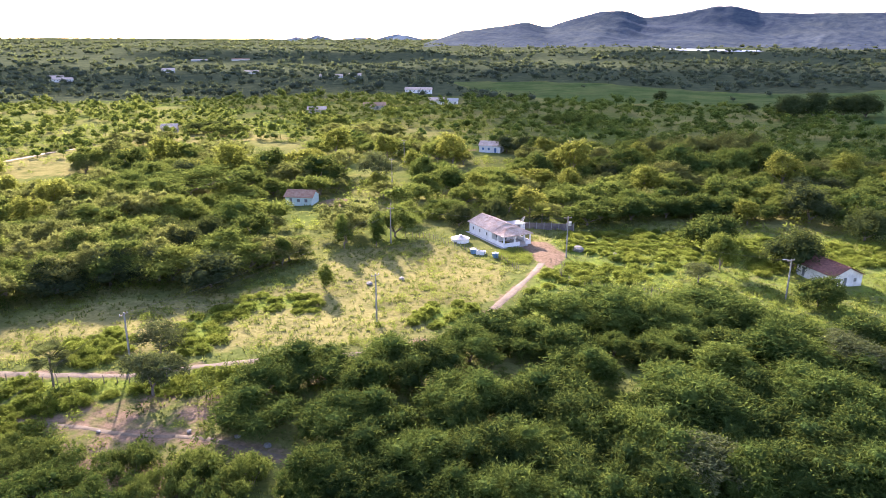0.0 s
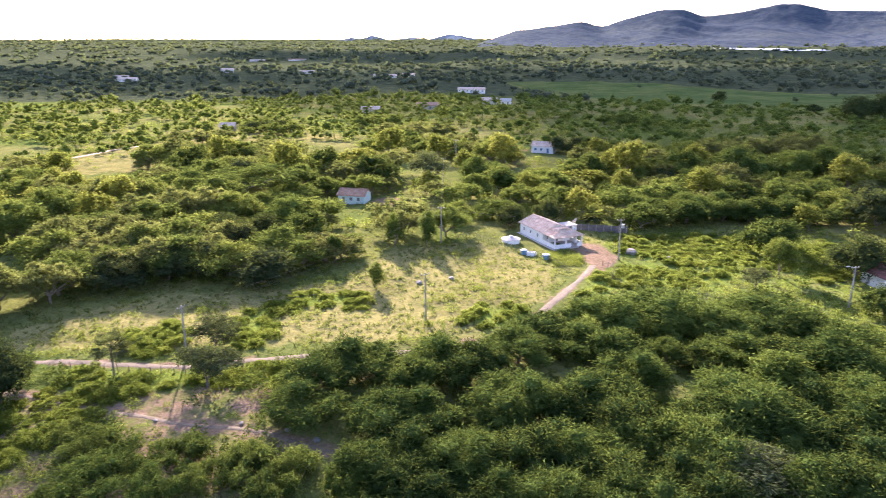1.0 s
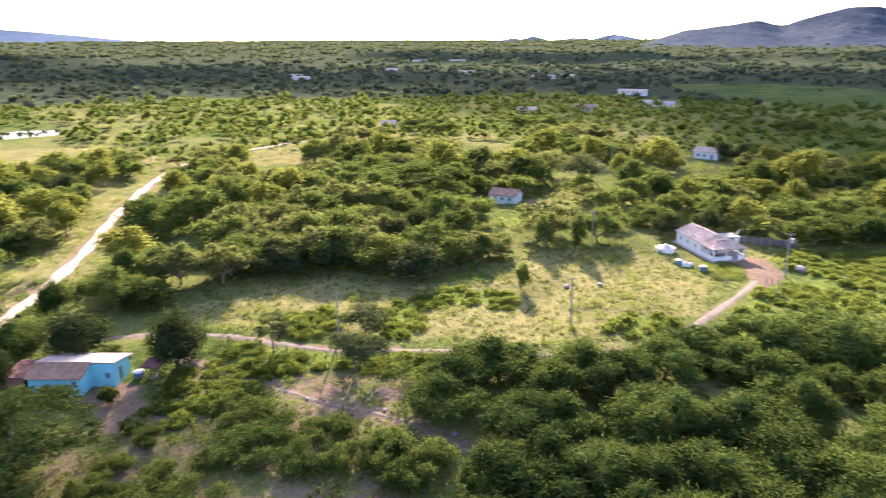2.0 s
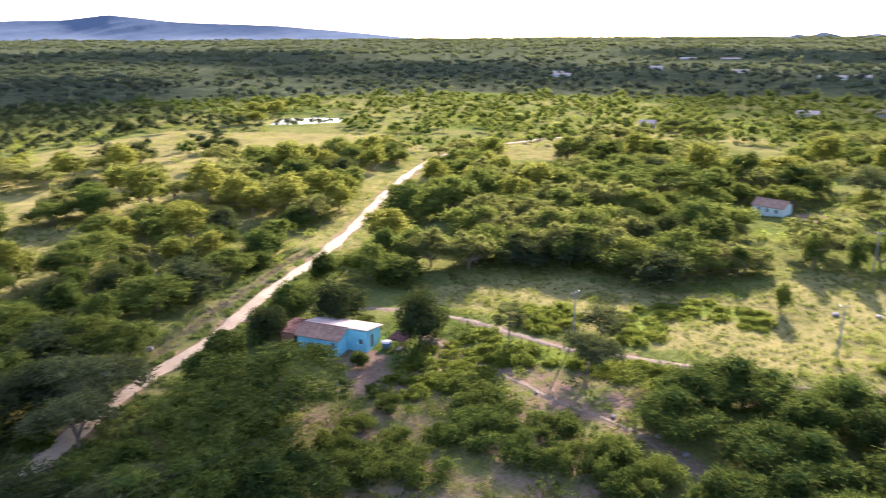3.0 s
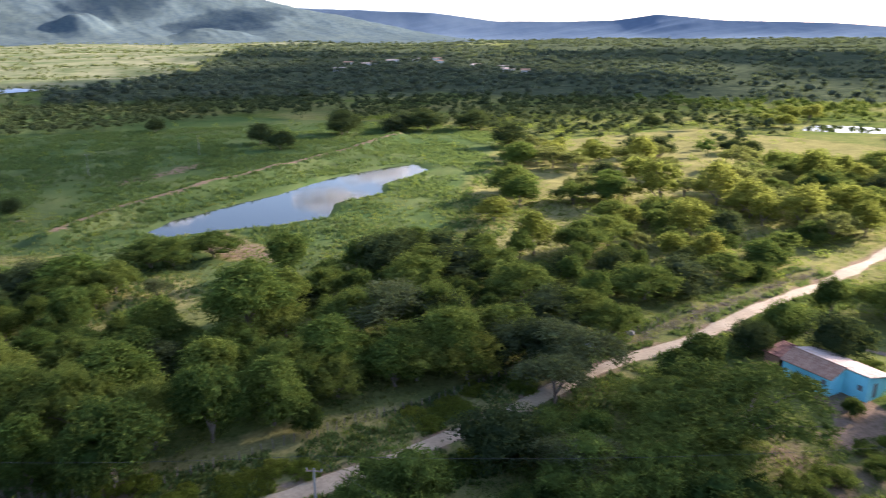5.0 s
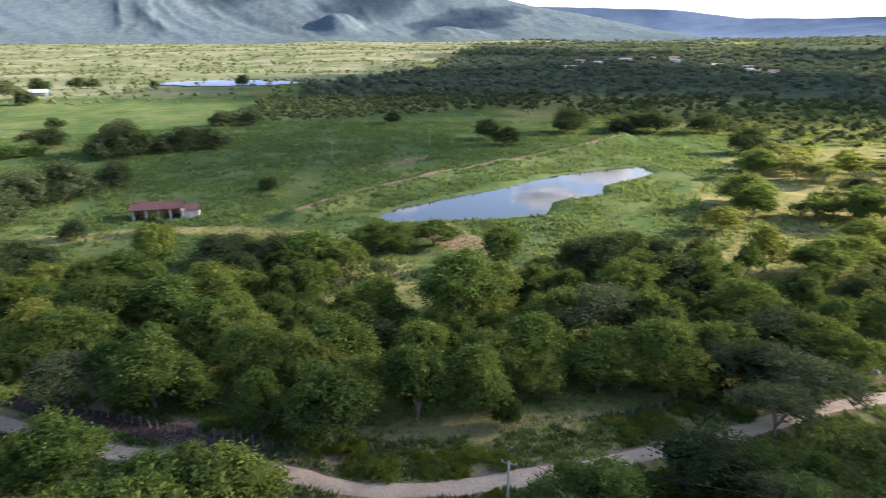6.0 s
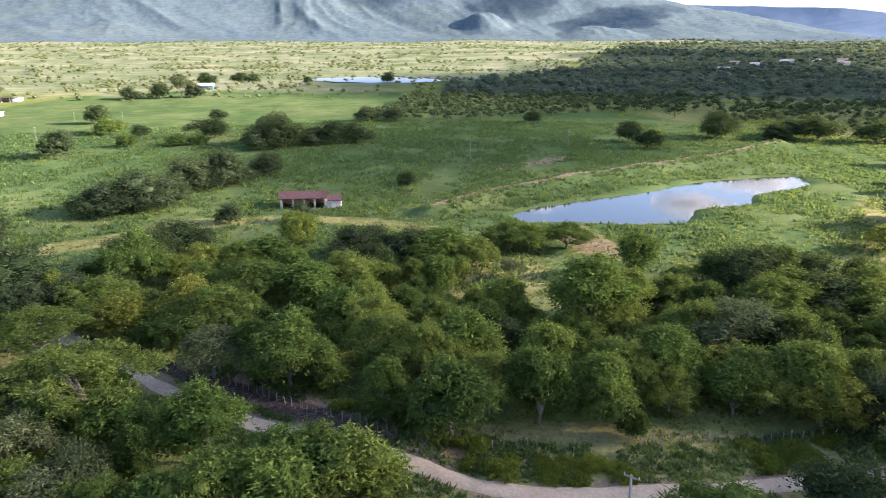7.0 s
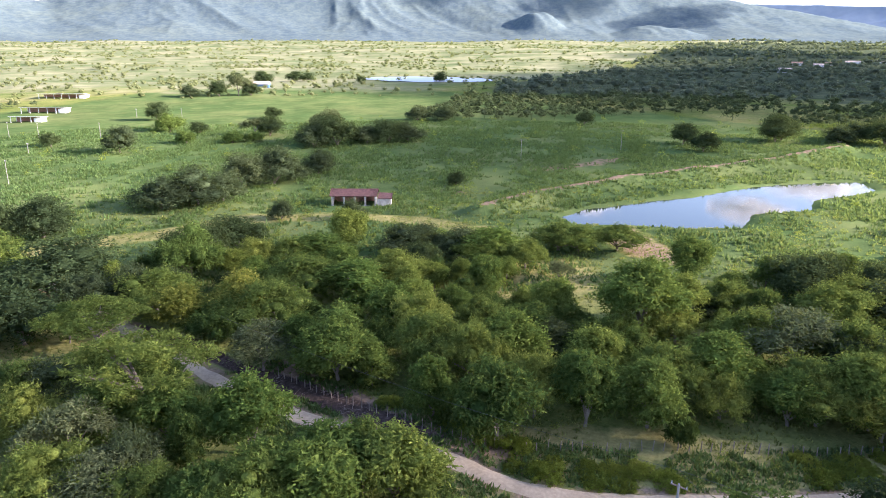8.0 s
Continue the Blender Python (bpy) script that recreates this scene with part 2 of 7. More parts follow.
PASTURE = [(-23, 152), (-6, 160), (6, 152), (15, 134), (10, 119), (-2, 104), (-20, 98), (-62, 92), (-75, 92), (-78, 100), (-64, 118), (-45, 124), (-30, 128)]
FARM_MEADOW = [(22, 158), (30, 168), (70, 170), (120, 164), (120, 84), (85, 80), (60, 92), (40, 98), (22, 101), (12, 112)]
FARMSTEAD = [(-10, 164), (-2, 172), (26, 174), (34, 150), (25, 128), (10, 116), (-2, 148)]
GARDEN = [(10, 149.5), (17.5, 153), (19.5, 146), (18, 140), (13, 140)]
YARD = [(14, 156), (23.5, 158), (27, 147), (22, 136), (18.5, 146)]
BLUE_YARD = [(-79, 66), (-82, 71), (-77, 74), (-63, 71), (-58, 62), (-60.5, 60.5), (-66, 64.5)]
GLADE = [(-118, 62), (-150, 35), (-215, 55), (-300, 100), (-330, 210), (-230, 260), (-185, 240), (-170, 200), (-140, 130)]
WOOD_GAP = [(-124, -43), (-134, -41), (-145, -30), (-141, -18), (-127, -16), (-111, -22), (-112, -32), (-116, -38)]
FLOODPLAIN = [(-165, 55), (-140, 25), (-128, 5), (-124, -30), (-112, -62), (-104, -84), (-98, -112), (-92, -165), (-300, -420), (-520, -420), (-640, -300), (-560, -160), (-440, 0), (-400, 70), (-330, 110), (-240, 80)]
FAR_MEADOW = [(-4, 840), (80, 800), (245, 690), (394, 650), (460, 560), (340, 400), (235, 385), (200, 480), (90, 540), (20, 660)]
SCRUB = [(-62, 82), (-12, 92), (-26, 74), (-14, 52), (-50, 40), (-66, 50)]
LITTER = [(-84, -84), (-82.5, -73), (-77.9, -59), (-76.1, -48), (-72.4, -34.4), (-68.9, -22), (-67.2, -30), (-69.6, -42), (-73, -54), (-76.6, -66), (-80, -80)]
VERGE = [(-74.5, -19), (-77, -12), (-79, -2), (-81, 8), (-82.5, 18), (-86, 31), (-95, 45), (-91, 48), (-79, 30), (-73, 18), (-71.5, 8), (-71, -4), (-70, -12), (-70, -18)]
BRUSH = [(-90, 48), (-94, 52), (-101, 66), (-106, 80), (-113, 93), (-116, 104), (-112, 100), (-105, 84), (-99, 70), (-94, 59)]
WEEDS = [[(-43, 104), (-42, 111), (-39, 115), (-32, 122), (-23, 120), (-21, 113), (-30, 115), (-36, 111), (-34, 101), (-37, 94), (-42, 98)],
         [(-58, 99), (-52, 104), (-48, 102), (-48, 92), (-54, 92)], [(18, 140), (33, 143), (46, 137), (36, 130), (23, 128), (16, 123)],
         [(29, 164), (50, 167), (71, 168), (61, 141), (46, 140), (28, 150)], [(-61, 88), (-49, 89), (-39, 90), (-29, 90), (-27, 85), (-43, 84), (-50, 78), (-54, 77)],
         [(-4, 117), (5, 119), (7, 112), (0, 105), (-5, 108)], [(-61, 77), (-57, 85), (-51, 83), (-48, 71), (-52, 63), (-58, 65)],
         [(67, 158), (96, 163), (102, 158), (90, 137), (78, 141), (61, 133)]]
BARE_BANK = [(-178, -15), (-159, -4), (-146, -2), (-150, -14), (-165, -22)]


SUNNY_FIELD = [(-188, 222), (-176, 300), (-150, 345), (-80, 352), (-58, 332), (-98, 312), (-122, 275), (-122, 238), (-150, 218)]
WEST_WOODS = [(-373, -158), (-402, -74), (-484, 0), (-600, 40), (-640, 140), (-620, 420), (-700, 500), (-1900, 800), (-3000, 700), (-2700, -100), (-1500, -120),
              (-1073, -121), (-688, -184), (-448, -166)]
HAY_STRIP = [(-108, -134), (-125, -121), (-150, -107), (-161, -84), (-163, -66), (-158, -48)]
LAKES = [(775, 2190, 105, 260, 15.0), (-712, -278, 38, 62, 2.0)]


def inside(x, y, poly):
    """Signed distance to a plan's outline: positive inside."""
    p = np.array(poly, float)
    q = np.roll(p, -1, 0)
    x, y = np.asarray(x, float), np.asarray(y, float)
    best = np.full(x.shape, 1e18)
    odd = np.zeros(x.shape, bool)
    for (ax, ay), (bx, by) in zip(p, q):
        dx, dy = bx - ax, by - ay
        s = np.clip(((x - ax) * dx + (y - ay) * dy) / (dx * dx + dy * dy), 0, 1)
        best = np.minimum(best, (x - ax - s * dx) ** 2 + (y - ay - s * dy) ** 2)
        cross = (ay > y) != (by > y)
        with np.errstate(divide="ignore", invalid="ignore"):
            odd ^= cross & (x < (bx - ax) * (y - ay) / (by - ay + 1e-12) + ax)
    return np.where(odd, 1, -1) * np.sqrt(best)


def off_line(x, y, line):
    """Distance to a line of the plan."""
    p = np.array(line, float)
    x, y = np.asarray(x, float), np.asarray(y, float)
    best = np.full(x.shape, 1e18)
    for (ax, ay), (bx, by) in zip(p[:-1], p[1:]):
        dx, dy = bx - ax, by - ay
        s = np.clip(((x - ax) * dx + (y - ay) * dy) / (dx * dx + dy * dy), 0, 1)
        best = np.minimum(best, (x - ax - s * dx) ** 2 + (y - ay - s * dy) ** 2)
    return np.sqrt(best)


def ease(lo, hi, v):
    s = np.clip((np.asarray(v, float) - lo) / (hi - lo), 0, 1)
    return s * s * (3 - 2 * s)


def waves(x, y, size, seed):
    """Smooth unevenness between about -1 and 1, by a few crossed waves."""
    r = np.random.RandomState(seed)
    out = 0
    for k in range(6):
        ang, ph, s = r.uniform(0, math.tau), r.uniform(0, math.tau), size * r.uniform(0.6, 1.7)
        out = out + np.sin((x * math.cos(ang) + y * math.sin(ang)) * math.tau / s + ph)
    return out / 3.2


def height(x, y):
    """The land's height."""
    x, y = np.asarray(x, float), np.asarray(y, float)
    r = np.hypot(x, y)
    z = 34 * ease(700, 4800, r)
    z = z + 6 * ease(600, 1600, r) * waves(x, y, 900, 5) + 3 * ease(350, 700, r) * waves(x, y, 260, 6)
    z = z + 0.25 * waves(x, y, 28, 7) + 0.12 * waves(x, y, 9, 8)
    z = z + 2.2 * (1 - ease(1.0, 7.0, off_line(x, y, DIKE)))
    for cx, cy, rx, ry, zc in LAKES:
        w = ease(1.7, 1.05, np.hypot((x - cx) / rx, (y - cy) / ry))
        z = z * (1 - w) + (zc - 0.6) * w
    for pool in (POND, POND_FAR):
        z = z - (1.3 + 0.4) * ease(-4.0, 4.0, inside(x, y, pool))
    return z


def level(x, y):
    return float(height(np.array([x]), np.array([y]))[0])


# ---- meshes ----
def linked(name, verts, faces, mat, parent=None, smooth=False, tint=None):
    """A mesh object from arrays of corners and of faces with equal corner counts."""
    me = bpy.data.meshes.new(name)
    verts, faces = np.asarray(verts, np.float32), np.asarray(faces, np.int32)
    n, k = faces.shape
    me.vertices.add(len(verts))
    me.vertices.foreach_set("co", verts.ravel())
    me.loops.add(n * k)
    me.loops.foreach_set("vertex_index", faces.ravel())
    me.polygons.add(n)
    me.polygons.foreach_set("loop_start", np.arange(0, n * k, k, dtype=np.int32))
    me.polygons.foreach_set("loop_total", np.full(n, k, np.int32))
    me.polygons.foreach_set("use_smooth", np.full(n, smooth))
    if tint is not None:
        me.attributes.new("tint", "FLOAT", "POINT").data.foreach_set("value", np.asarray(tint, np.float32))
    me.update(calc_edges=True)
    me.materials.append(mat)
    ob = new(name, me)
    ob.parent = parent
    return ob


def part(name, bm, mat, parent, label=""):
    me = bpy.data.meshes.new(name)
    bm.to_mesh(me)
    bm.free()
    me.materials.append(mat)
    ob = new(name, me)
    ob.parent = parent
    return tagged(ob, label)


def box(bm, cx, cy, cz, sx, sy, sz, turn=None):
    m = Matrix.LocRotScale((cx, cy, cz), turn, (sx, sy, sz))
    return bmesh.ops.create_cube(bm, size=1, matrix=m)["verts"]


def rod(bm, p, q, r0, r1=None, n=8):
    p, q = Vector(p), Vector(q)
    d = q - p
    m = Matrix.Translation((p + q) / 2) @ d.to_track_quat("Z", "Y").to_matrix().to_4x4()
    bmesh.ops.create_cone(bm, cap_ends=True, segments=n, radius1=r0, radius2=r0 if r1 is None else r1, depth=d.length, matrix=m)


def empty(name, x, y, turn=0, z=None):
    ob = new(name)
    ob.matrix_basis = pose(x, y, level(x, y) if z is None else z, 0, 0, turn)
    return ob


# ---- ground ----
na = 720
rs = np.concatenate([np.linspace(8, 420, 190), np.geomspace(425, 4930, 70)])
ang = np.arange(na) * math.tau / na
R, A = np.meshgrid(rs, ang, indexing="ij")
gx, gy = (R * np.cos(A)).ravel(), (R * np.sin(A)).ravel()
gx, gy = np.append(gx, 0), np.append(gy, 0)
gz = height(gx, gy)
i, j = np.meshgrid(np.arange(len(rs) - 1), np.arange(na), indexing="ij")
hub = len(gx) - 1
middle = np.stack([np.full(na // 2, hub), np.arange(0, na, 2), np.arange(1, na, 2), np.arange(2, na + 1, 2) % na], -1)
quads = np.stack([i * na + j, (i + 1) * na + j, (i + 1) * na + (j + 1) % na, i * na + (j + 1) % na], -1).reshape(-1, 4)
quads = np.concatenate([quads, middle])
ground = linked("ground", np.stack([gx, gy, gz], -1), quads, GROUND, smooth=True)
far = np.hypot(gx, gy)
# Straw in GLADE, SUNNY_FIELD and VERGE is partly low sun painted on grass.
dry = np.maximum.reduce([0.7 * ease(-4, 3, inside(gx, gy, BARE_BANK)), 0.62 * (1 - ease(2.5, 8, off_line(gx, gy, HAY_STRIP))), 0.8 * ease(-3, 4, inside(gx, gy, WOOD_GAP)),
                         0.68 * ease(-3, 4, inside(gx, gy, PASTURE)), 0.85 * ease(-8, 10, inside(gx, gy, GLADE)), 0.62 * ease(-8, 10, inside(gx, gy, SUNNY_FIELD)),
                         0.8 * ease(-2, 2, inside(gx, gy, VERGE)), 0.5 * (1 - ease(6, 12, off_line(gx, gy, MAIN_ROAD[4:])))])
# The roadside strip's bare earth stands in for the wood's cast shade.
bare = np.maximum.reduce([0.62 * (1 - ease(2, 7, off_line(gx, gy, [(-246, -53), (-258, -42), (-275, -30)]))), 0.5 * (1 - ease(1, 4, off_line(gx, gy, [(-196, -66), (-203, -72)]))),
                          0.75 * (1 - ease(3, 8, np.hypot(gx + 31, gy - 197))), 0.7 * (1 - ease(2.5, 7, np.hypot(gx - 10, gy - 298))),
                          ease(-2, 2, inside(gx, gy, YARD)), ease(-2, 2, inside(gx, gy, BLUE_YARD)), 0.75 * ease(-3, 4, inside(gx, gy, BARE_BANK)), 0.66 * (1 - ease(1.5, 4.5, off_line(gx, gy, [(-78, -54), (-72, -38), (-68.5, -24), (-69, -16)]))),
                          0.5 * ease(-5, 4, inside(gx, gy, SCRUB)), 0.6 * (1 - ease(1.0, 3.2, off_line(gx, gy, LOW_TRACK))), 0.56 * (1 - ease(0.6, 2.2, off_line(gx, gy, SIDE_TRACK))), 0.6 * (1 - ease(1.6, 3.8, off_line(gx, gy, MAIN_ROAD))),
                          0.75 * (1 - ease(0.8, 2.6, off_line(gx, gy, DIKE)))])
open_plain = 0.95 * ease(380, 900, far) * ease(250, -150, gy + 0.35 * (gx + 500)) * (gx < 0) * (1 - ease(-80, 60, inside(gx, gy, WEST_WOODS)))
lushness = np.maximum.reduce([0.85 * ease(-10, 20, inside(gx, gy, FLOODPLAIN)), 0.9 * ease(-10, 25, inside(gx, gy, FAR_MEADOW)),
                              0.55 * ease(-5, 5, inside(gx, gy, FARM_MEADOW))]) * (1 - dry)
scrub = 1.1 * ease(420, 760, far) * (1 - ease(0.0, 0.5, np.maximum(dry, open_plain))) * (1 - ease(0.2, 0.6, lushness))
pale = open_plain
weed = np.maximum(0.7 * np.maximum.reduce([ease(-2.5, 2.5, inside(gx, gy, poly)) for poly in WEEDS]), 0.5 * ease(-3, 3, inside(gx, gy, FARM_MEADOW)))
# LITTER is dark mulch, with the wood's shade worked into its tone.
mould = np.maximum(0.9 * ease(-1.5, 1.5, inside(gx, gy, LITTER)), 0.62 * ease(-2, 2, inside(gx, gy, BRUSH)))
for key, v in (("mould", mould), ("weed", weed), ("pale", pale), ("dry", dry), ("bare", bare), ("lush", lushness), ("scrub", scrub)):
    ground.data.attributes.new(key, "FLOAT", "POINT").data.foreach_set("value", v.astype(np.float32))
tagged(ground, "uneven green pasture and scrubland ground with bare soil", "ground", kind="structure")


def smoothed(line, step=1.0):
    """A line of the plan as an even, rounded row of points."""
    p = np.array(line, float)
    p = np.vstack([2 * p[0] - p[1], p, 2 * p[-1] - p[-2]])
    out = []
    for k in range(1, len(p) - 2):
        n = max(2, int(np.hypot(*(p[k + 1] - p[k])) / step))
        for s in np.arange(n) / n:
            a0, a1, a2, a3 = p[k - 1:k + 3]
            out.append(0.5 * (2 * a1 + (a2 - a0) * s + (2 * a0 - 5 * a1 + 4 * a2 - a3) * s ** 2 + (3 * a1 - a0 - 3 * a2 + a3) * s ** 3))
    return np.array(out + [p[-2]])


def road(name, line, width, mat, label, lift=0.07, crown=1.0):
    p = smoothed(line)
    d = np.gradient(p, axis=0)
    nrm = np.stack([-d[:, 1], d[:, 0]], -1) / np.linalg.norm(d, axis=1)[:, None]
    across = np.array([-0.5, -0.4, -0.22, -0.1, 0.1, 0.22, 0.4, 0.5])
    rise = crown * np.array([-0.2, -0.02, 0.02, 0.06, 0.06, 0.02, -0.02, -0.2]) + lift
    s = np.arange(len(p))
    w = width * (1 + 0.2 * waves(s, s * 0, 17, 3) + 0.16 * waves(s, s * 0, 5, 4))
    x = p[:, None, 0] + nrm[:, None, 0] * across * w[:, None]
    y = p[:, None, 1] + nrm[:, None, 1] * across * w[:, None]
    z = height(x, y) + rise
    k = len(across)
    i, j = np.meshgrid(np.arange(len(p) - 1), np.arange(k - 1), indexing="ij")
    f = np.stack([i * k + j, i * k + j + 1, (i + 1) * k + j + 1, (i + 1) * k + j], -1).reshape(-1, 4)
    ob = linked(name, np.stack([x, y, z], -1).reshape(-1, 3), f[:, ::-1], mat, smooth=True)
    return tagged(ob, label, "road", kind="structure")


road("road", MAIN_ROAD, 3.0, SAND, "pale sandy dirt road winding past scrub")
road("road", SIDE_TRACK, 1.4, DIRT, "narrow reddish farm track beside the pasture", 0.03, 0.3)
road("road", LOW_TRACK, 0.9, DIRT, "eroded earth path through low scrub", 0.03, 0.3)


def pool(name, outline, z, label, mat=WATER):
    p = np.array(outline, float)
    mid = p.mean(0)
    bm = bmesh.new()
    bm.faces.new([bm.verts.new((*(q + (q - mid) / np.linalg.norm(q - mid) * 3.0), z)) for q in p])
    bmesh.ops.recalc_face_normals(bm, faces=bm.faces)
    for f in bm.faces:
        if f.normal.z < 0:
            f.normal_flip()
    return tagged(part(name, bm, mat, None), label, "pond", kind="structure")


pool("water", POND, -0.75, "calm farm pond mirroring clouds and blue sky")
pool("water", POND_FAR, -0.55, "small bright pond among far trees")

for cx, cy, rx, ry, zc in LAKES:
    pool("water", [(cx + rx * 1.1 * math.cos(k * math.tau / 40) * (1 + 0.12 * math.sin(k * 1.7)), cy + ry * 1.1 * math.sin(k * math.tau / 40)) for k in range(40)], zc, "bright far reservoir on the plain", SKY_SHEEN)

# ---- mountains ----
def ridge(name, table, r0, depth, mat, label, seed, cut=0.2, spur=700.0, knobs=(), rough=4.0):
    """A mountain range along the horizon: its crest's angle above the eye by bearing, spurs and gullies that run
    down from it, and wooded knobs (bearing, angle, half width, share of the depth) before its foot."""
    az, el = [np.array(v, float) for v in zip(*table)]
    n, k = 720, 64
    u = np.linspace(az[0], az[-1], n)
    crest = np.interp(u, az, el)
    crest = np.convolve(np.pad(crest, 4, "edge"), np.ones(9) / 9, "valid")
    along = np.radians(u) * r0
    top = 45 + (r0 + depth * 0.75) * np.tan(np.radians(crest))
    V = []
    for s in np.linspace(0, 1, k):
        rr = r0 + depth * s
        x, y = -rr * np.sin(np.radians(u)), rr * np.cos(np.radians(u))
        up = min(s / 0.75, 1)
        bend = 0.35 * math.sin(3.1 * s + seed)
        at = [Vector((p / spur + bend, 1.3 * depth * s / (2.6 * spur), seed * 1.7)) for p in along]
        fold = np.array([noise.ridged_multi_fractal(p + 0.3 * noise.noise_vector(p * 1.4), 0.9, 2.2, 5, 1.0, 2.0) for p in at])
        fold = (fold - 1.1) * 0.9
        fine = np.array([noise.fractal(Vector((p / 75, depth * s / 90, seed)), 0.7, 2.2, 4) + 1.1 * (noise.ridged_multi_fractal(Vector((p / 240 + 2 * bend, depth * s / 800, seed)), 1.0, 2.1, 3, 1.0, 2.0) - 1.1) for p in along])
        shape = 0.2 * up + 0.8 * up ** 2.0 if s <= 0.75 else 1 - (s - 0.75) / 0.25
        z = height(x, y) * (1 - shape) + top * shape + fold * cut * top * math.sin(min(1, up * 1.02) * math.pi) ** 0.8 + (fold * 0.02 * top + fine * rough) * min(1, 4 * up) * (0.4 + 0.6 * shape)
        for bearing, angle, half, where in knobs:
            peak = 45 + (r0 + depth * where) * math.tan(math.radians(angle))
            bump = np.exp(-((u - bearing) / half) ** 2 * 1.6) * math.exp(-((s - where) / 0.13) ** 2)
            z = np.maximum(z, peak * bump * (0.9 + 0.3 * fold) + fine * 5 * bump + height(x, y) * (1 - bump) - 4)
        V.append(np.stack([x, y, z - (3 if s in (0, 1) else 0)], -1))
    i, j = np.meshgrid(np.arange(k - 1), np.arange(n - 1), indexing="ij")
    f = np.stack([i * n + j, i * n + j + 1, (i + 1) * n + j + 1, (i + 1) * n + j], -1).reshape(-1, 4)
    ob = linked(name, np.concatenate(V), f[:, ::-1], mat, smooth=True)
    return tagged(ob, label, "mountain", kind="structure")


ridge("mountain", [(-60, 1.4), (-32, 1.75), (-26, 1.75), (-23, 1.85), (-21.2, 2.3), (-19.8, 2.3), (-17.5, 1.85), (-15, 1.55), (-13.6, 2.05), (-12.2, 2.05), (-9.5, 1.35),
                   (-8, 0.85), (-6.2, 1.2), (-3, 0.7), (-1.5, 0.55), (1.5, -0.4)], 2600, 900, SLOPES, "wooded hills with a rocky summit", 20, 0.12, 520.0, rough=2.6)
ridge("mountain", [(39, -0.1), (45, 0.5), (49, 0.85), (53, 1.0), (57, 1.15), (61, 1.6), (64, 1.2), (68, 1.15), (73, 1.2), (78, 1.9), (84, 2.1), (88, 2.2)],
      4300, 560, HAZED_RANGE, "long mountain range on the horizon, tinted haze blue", 30, 0.1, 900.0, rough=1.2)
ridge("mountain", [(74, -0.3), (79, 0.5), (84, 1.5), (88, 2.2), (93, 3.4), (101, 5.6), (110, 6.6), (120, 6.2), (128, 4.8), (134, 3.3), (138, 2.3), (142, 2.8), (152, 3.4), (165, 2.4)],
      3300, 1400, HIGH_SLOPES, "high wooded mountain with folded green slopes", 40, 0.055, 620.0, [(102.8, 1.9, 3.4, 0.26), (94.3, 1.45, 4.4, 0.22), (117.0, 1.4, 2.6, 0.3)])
for az, up, wide in ((3.4, 0.28, 80), (6.5, 0.05, 70), (9.6, 0.2, 50), (11.2, 0.05, 60)):
    x, y = -4600 * math.sin(radians(az)), 4600 * math.cos(radians(az))
    top = 45 + 4600 * math.tan(radians(up)) - level(x, y)
    bm = bmesh.new()
    bmesh.ops.create_cone(bm, segments=28, radius1=wide * 2.2, radius2=wide * 0.12, depth=top + 6, matrix=Matrix.Translation((0, 0, top / 2 - 3)))
    bmesh.ops.subdivide_edges(bm, edges=bm.edges, cuts=3)
    for v in bm.verts:
        v.co += Vector((noise.noise(v.co * 0.03), noise.noise(v.co * 0.03 + Vector((9, 0, 0))), noise.noise(v.co * 0.04 + Vector((0, 9, 0))) * 0.5)) * 16
    hill = part("hill", bm, HAZED_RANGE, None)
    hill.location = (x, y, level(x, y))
    tagged(hill, "small cone hill far away, tinted haze blue", "hill", kind="structure")


ICO = bmesh.new()
bmesh.ops.create_icosphere(ICO, subdivisions=1, radius=1)
ICO_V = np.array([v.co for v in ICO.verts])
ICO_F = np.array([[v.index for v in f.verts] for f in ICO.faces])
ICO.free()
ICO = bmesh.new()
bmesh.ops.create_icosphere(ICO, subdivisions=2, radius=1)
ICO2_V = np.array([v.co for v in ICO.verts])
ICO2_F = np.array([[v.index for v in f.verts] for f in ICO.faces])
ICO.free()

# ---- clouds ----
def cloud(x, y, z, wide, deep, seed, tall=0.55, n=34):
    """A fair-weather cloud, added out of view: heaped round lumps over a flatter base."""
    r = np.random.RandomState(seed)
    V, F = [], []
    for k in range(n):
        a, d = k * 2.4 + r.uniform(-0.2, 0.2), math.sqrt((k + 0.5) / n) * 0.5
        size = r.uniform(0.15, 0.27) * min(wide, deep) * (1.05 - 0.4 * d)
        lump = ICO2_V * (1 + r.uniform(-0.12, 0.12, (len(ICO2_V), 1))) * size * np.array([1.3, 1.3, tall])
        V.append(lump + np.array([d * wide * math.cos(a), d * deep * math.sin(a), r.uniform(0, 0.1) * min(wide, deep) * (1 - d)]))
        F.append(ICO2_F + k * len(ICO2_V))
    ob = linked("cloud", np.concatenate(V), np.concatenate(F), CLOUD, smooth=True)
    ob.location = (x, y, z)
    return tagged(ob, "white fair-weather cloud added out of view over the valley", "cloud", "broken clouds", "structure")


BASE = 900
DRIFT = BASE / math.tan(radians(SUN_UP))
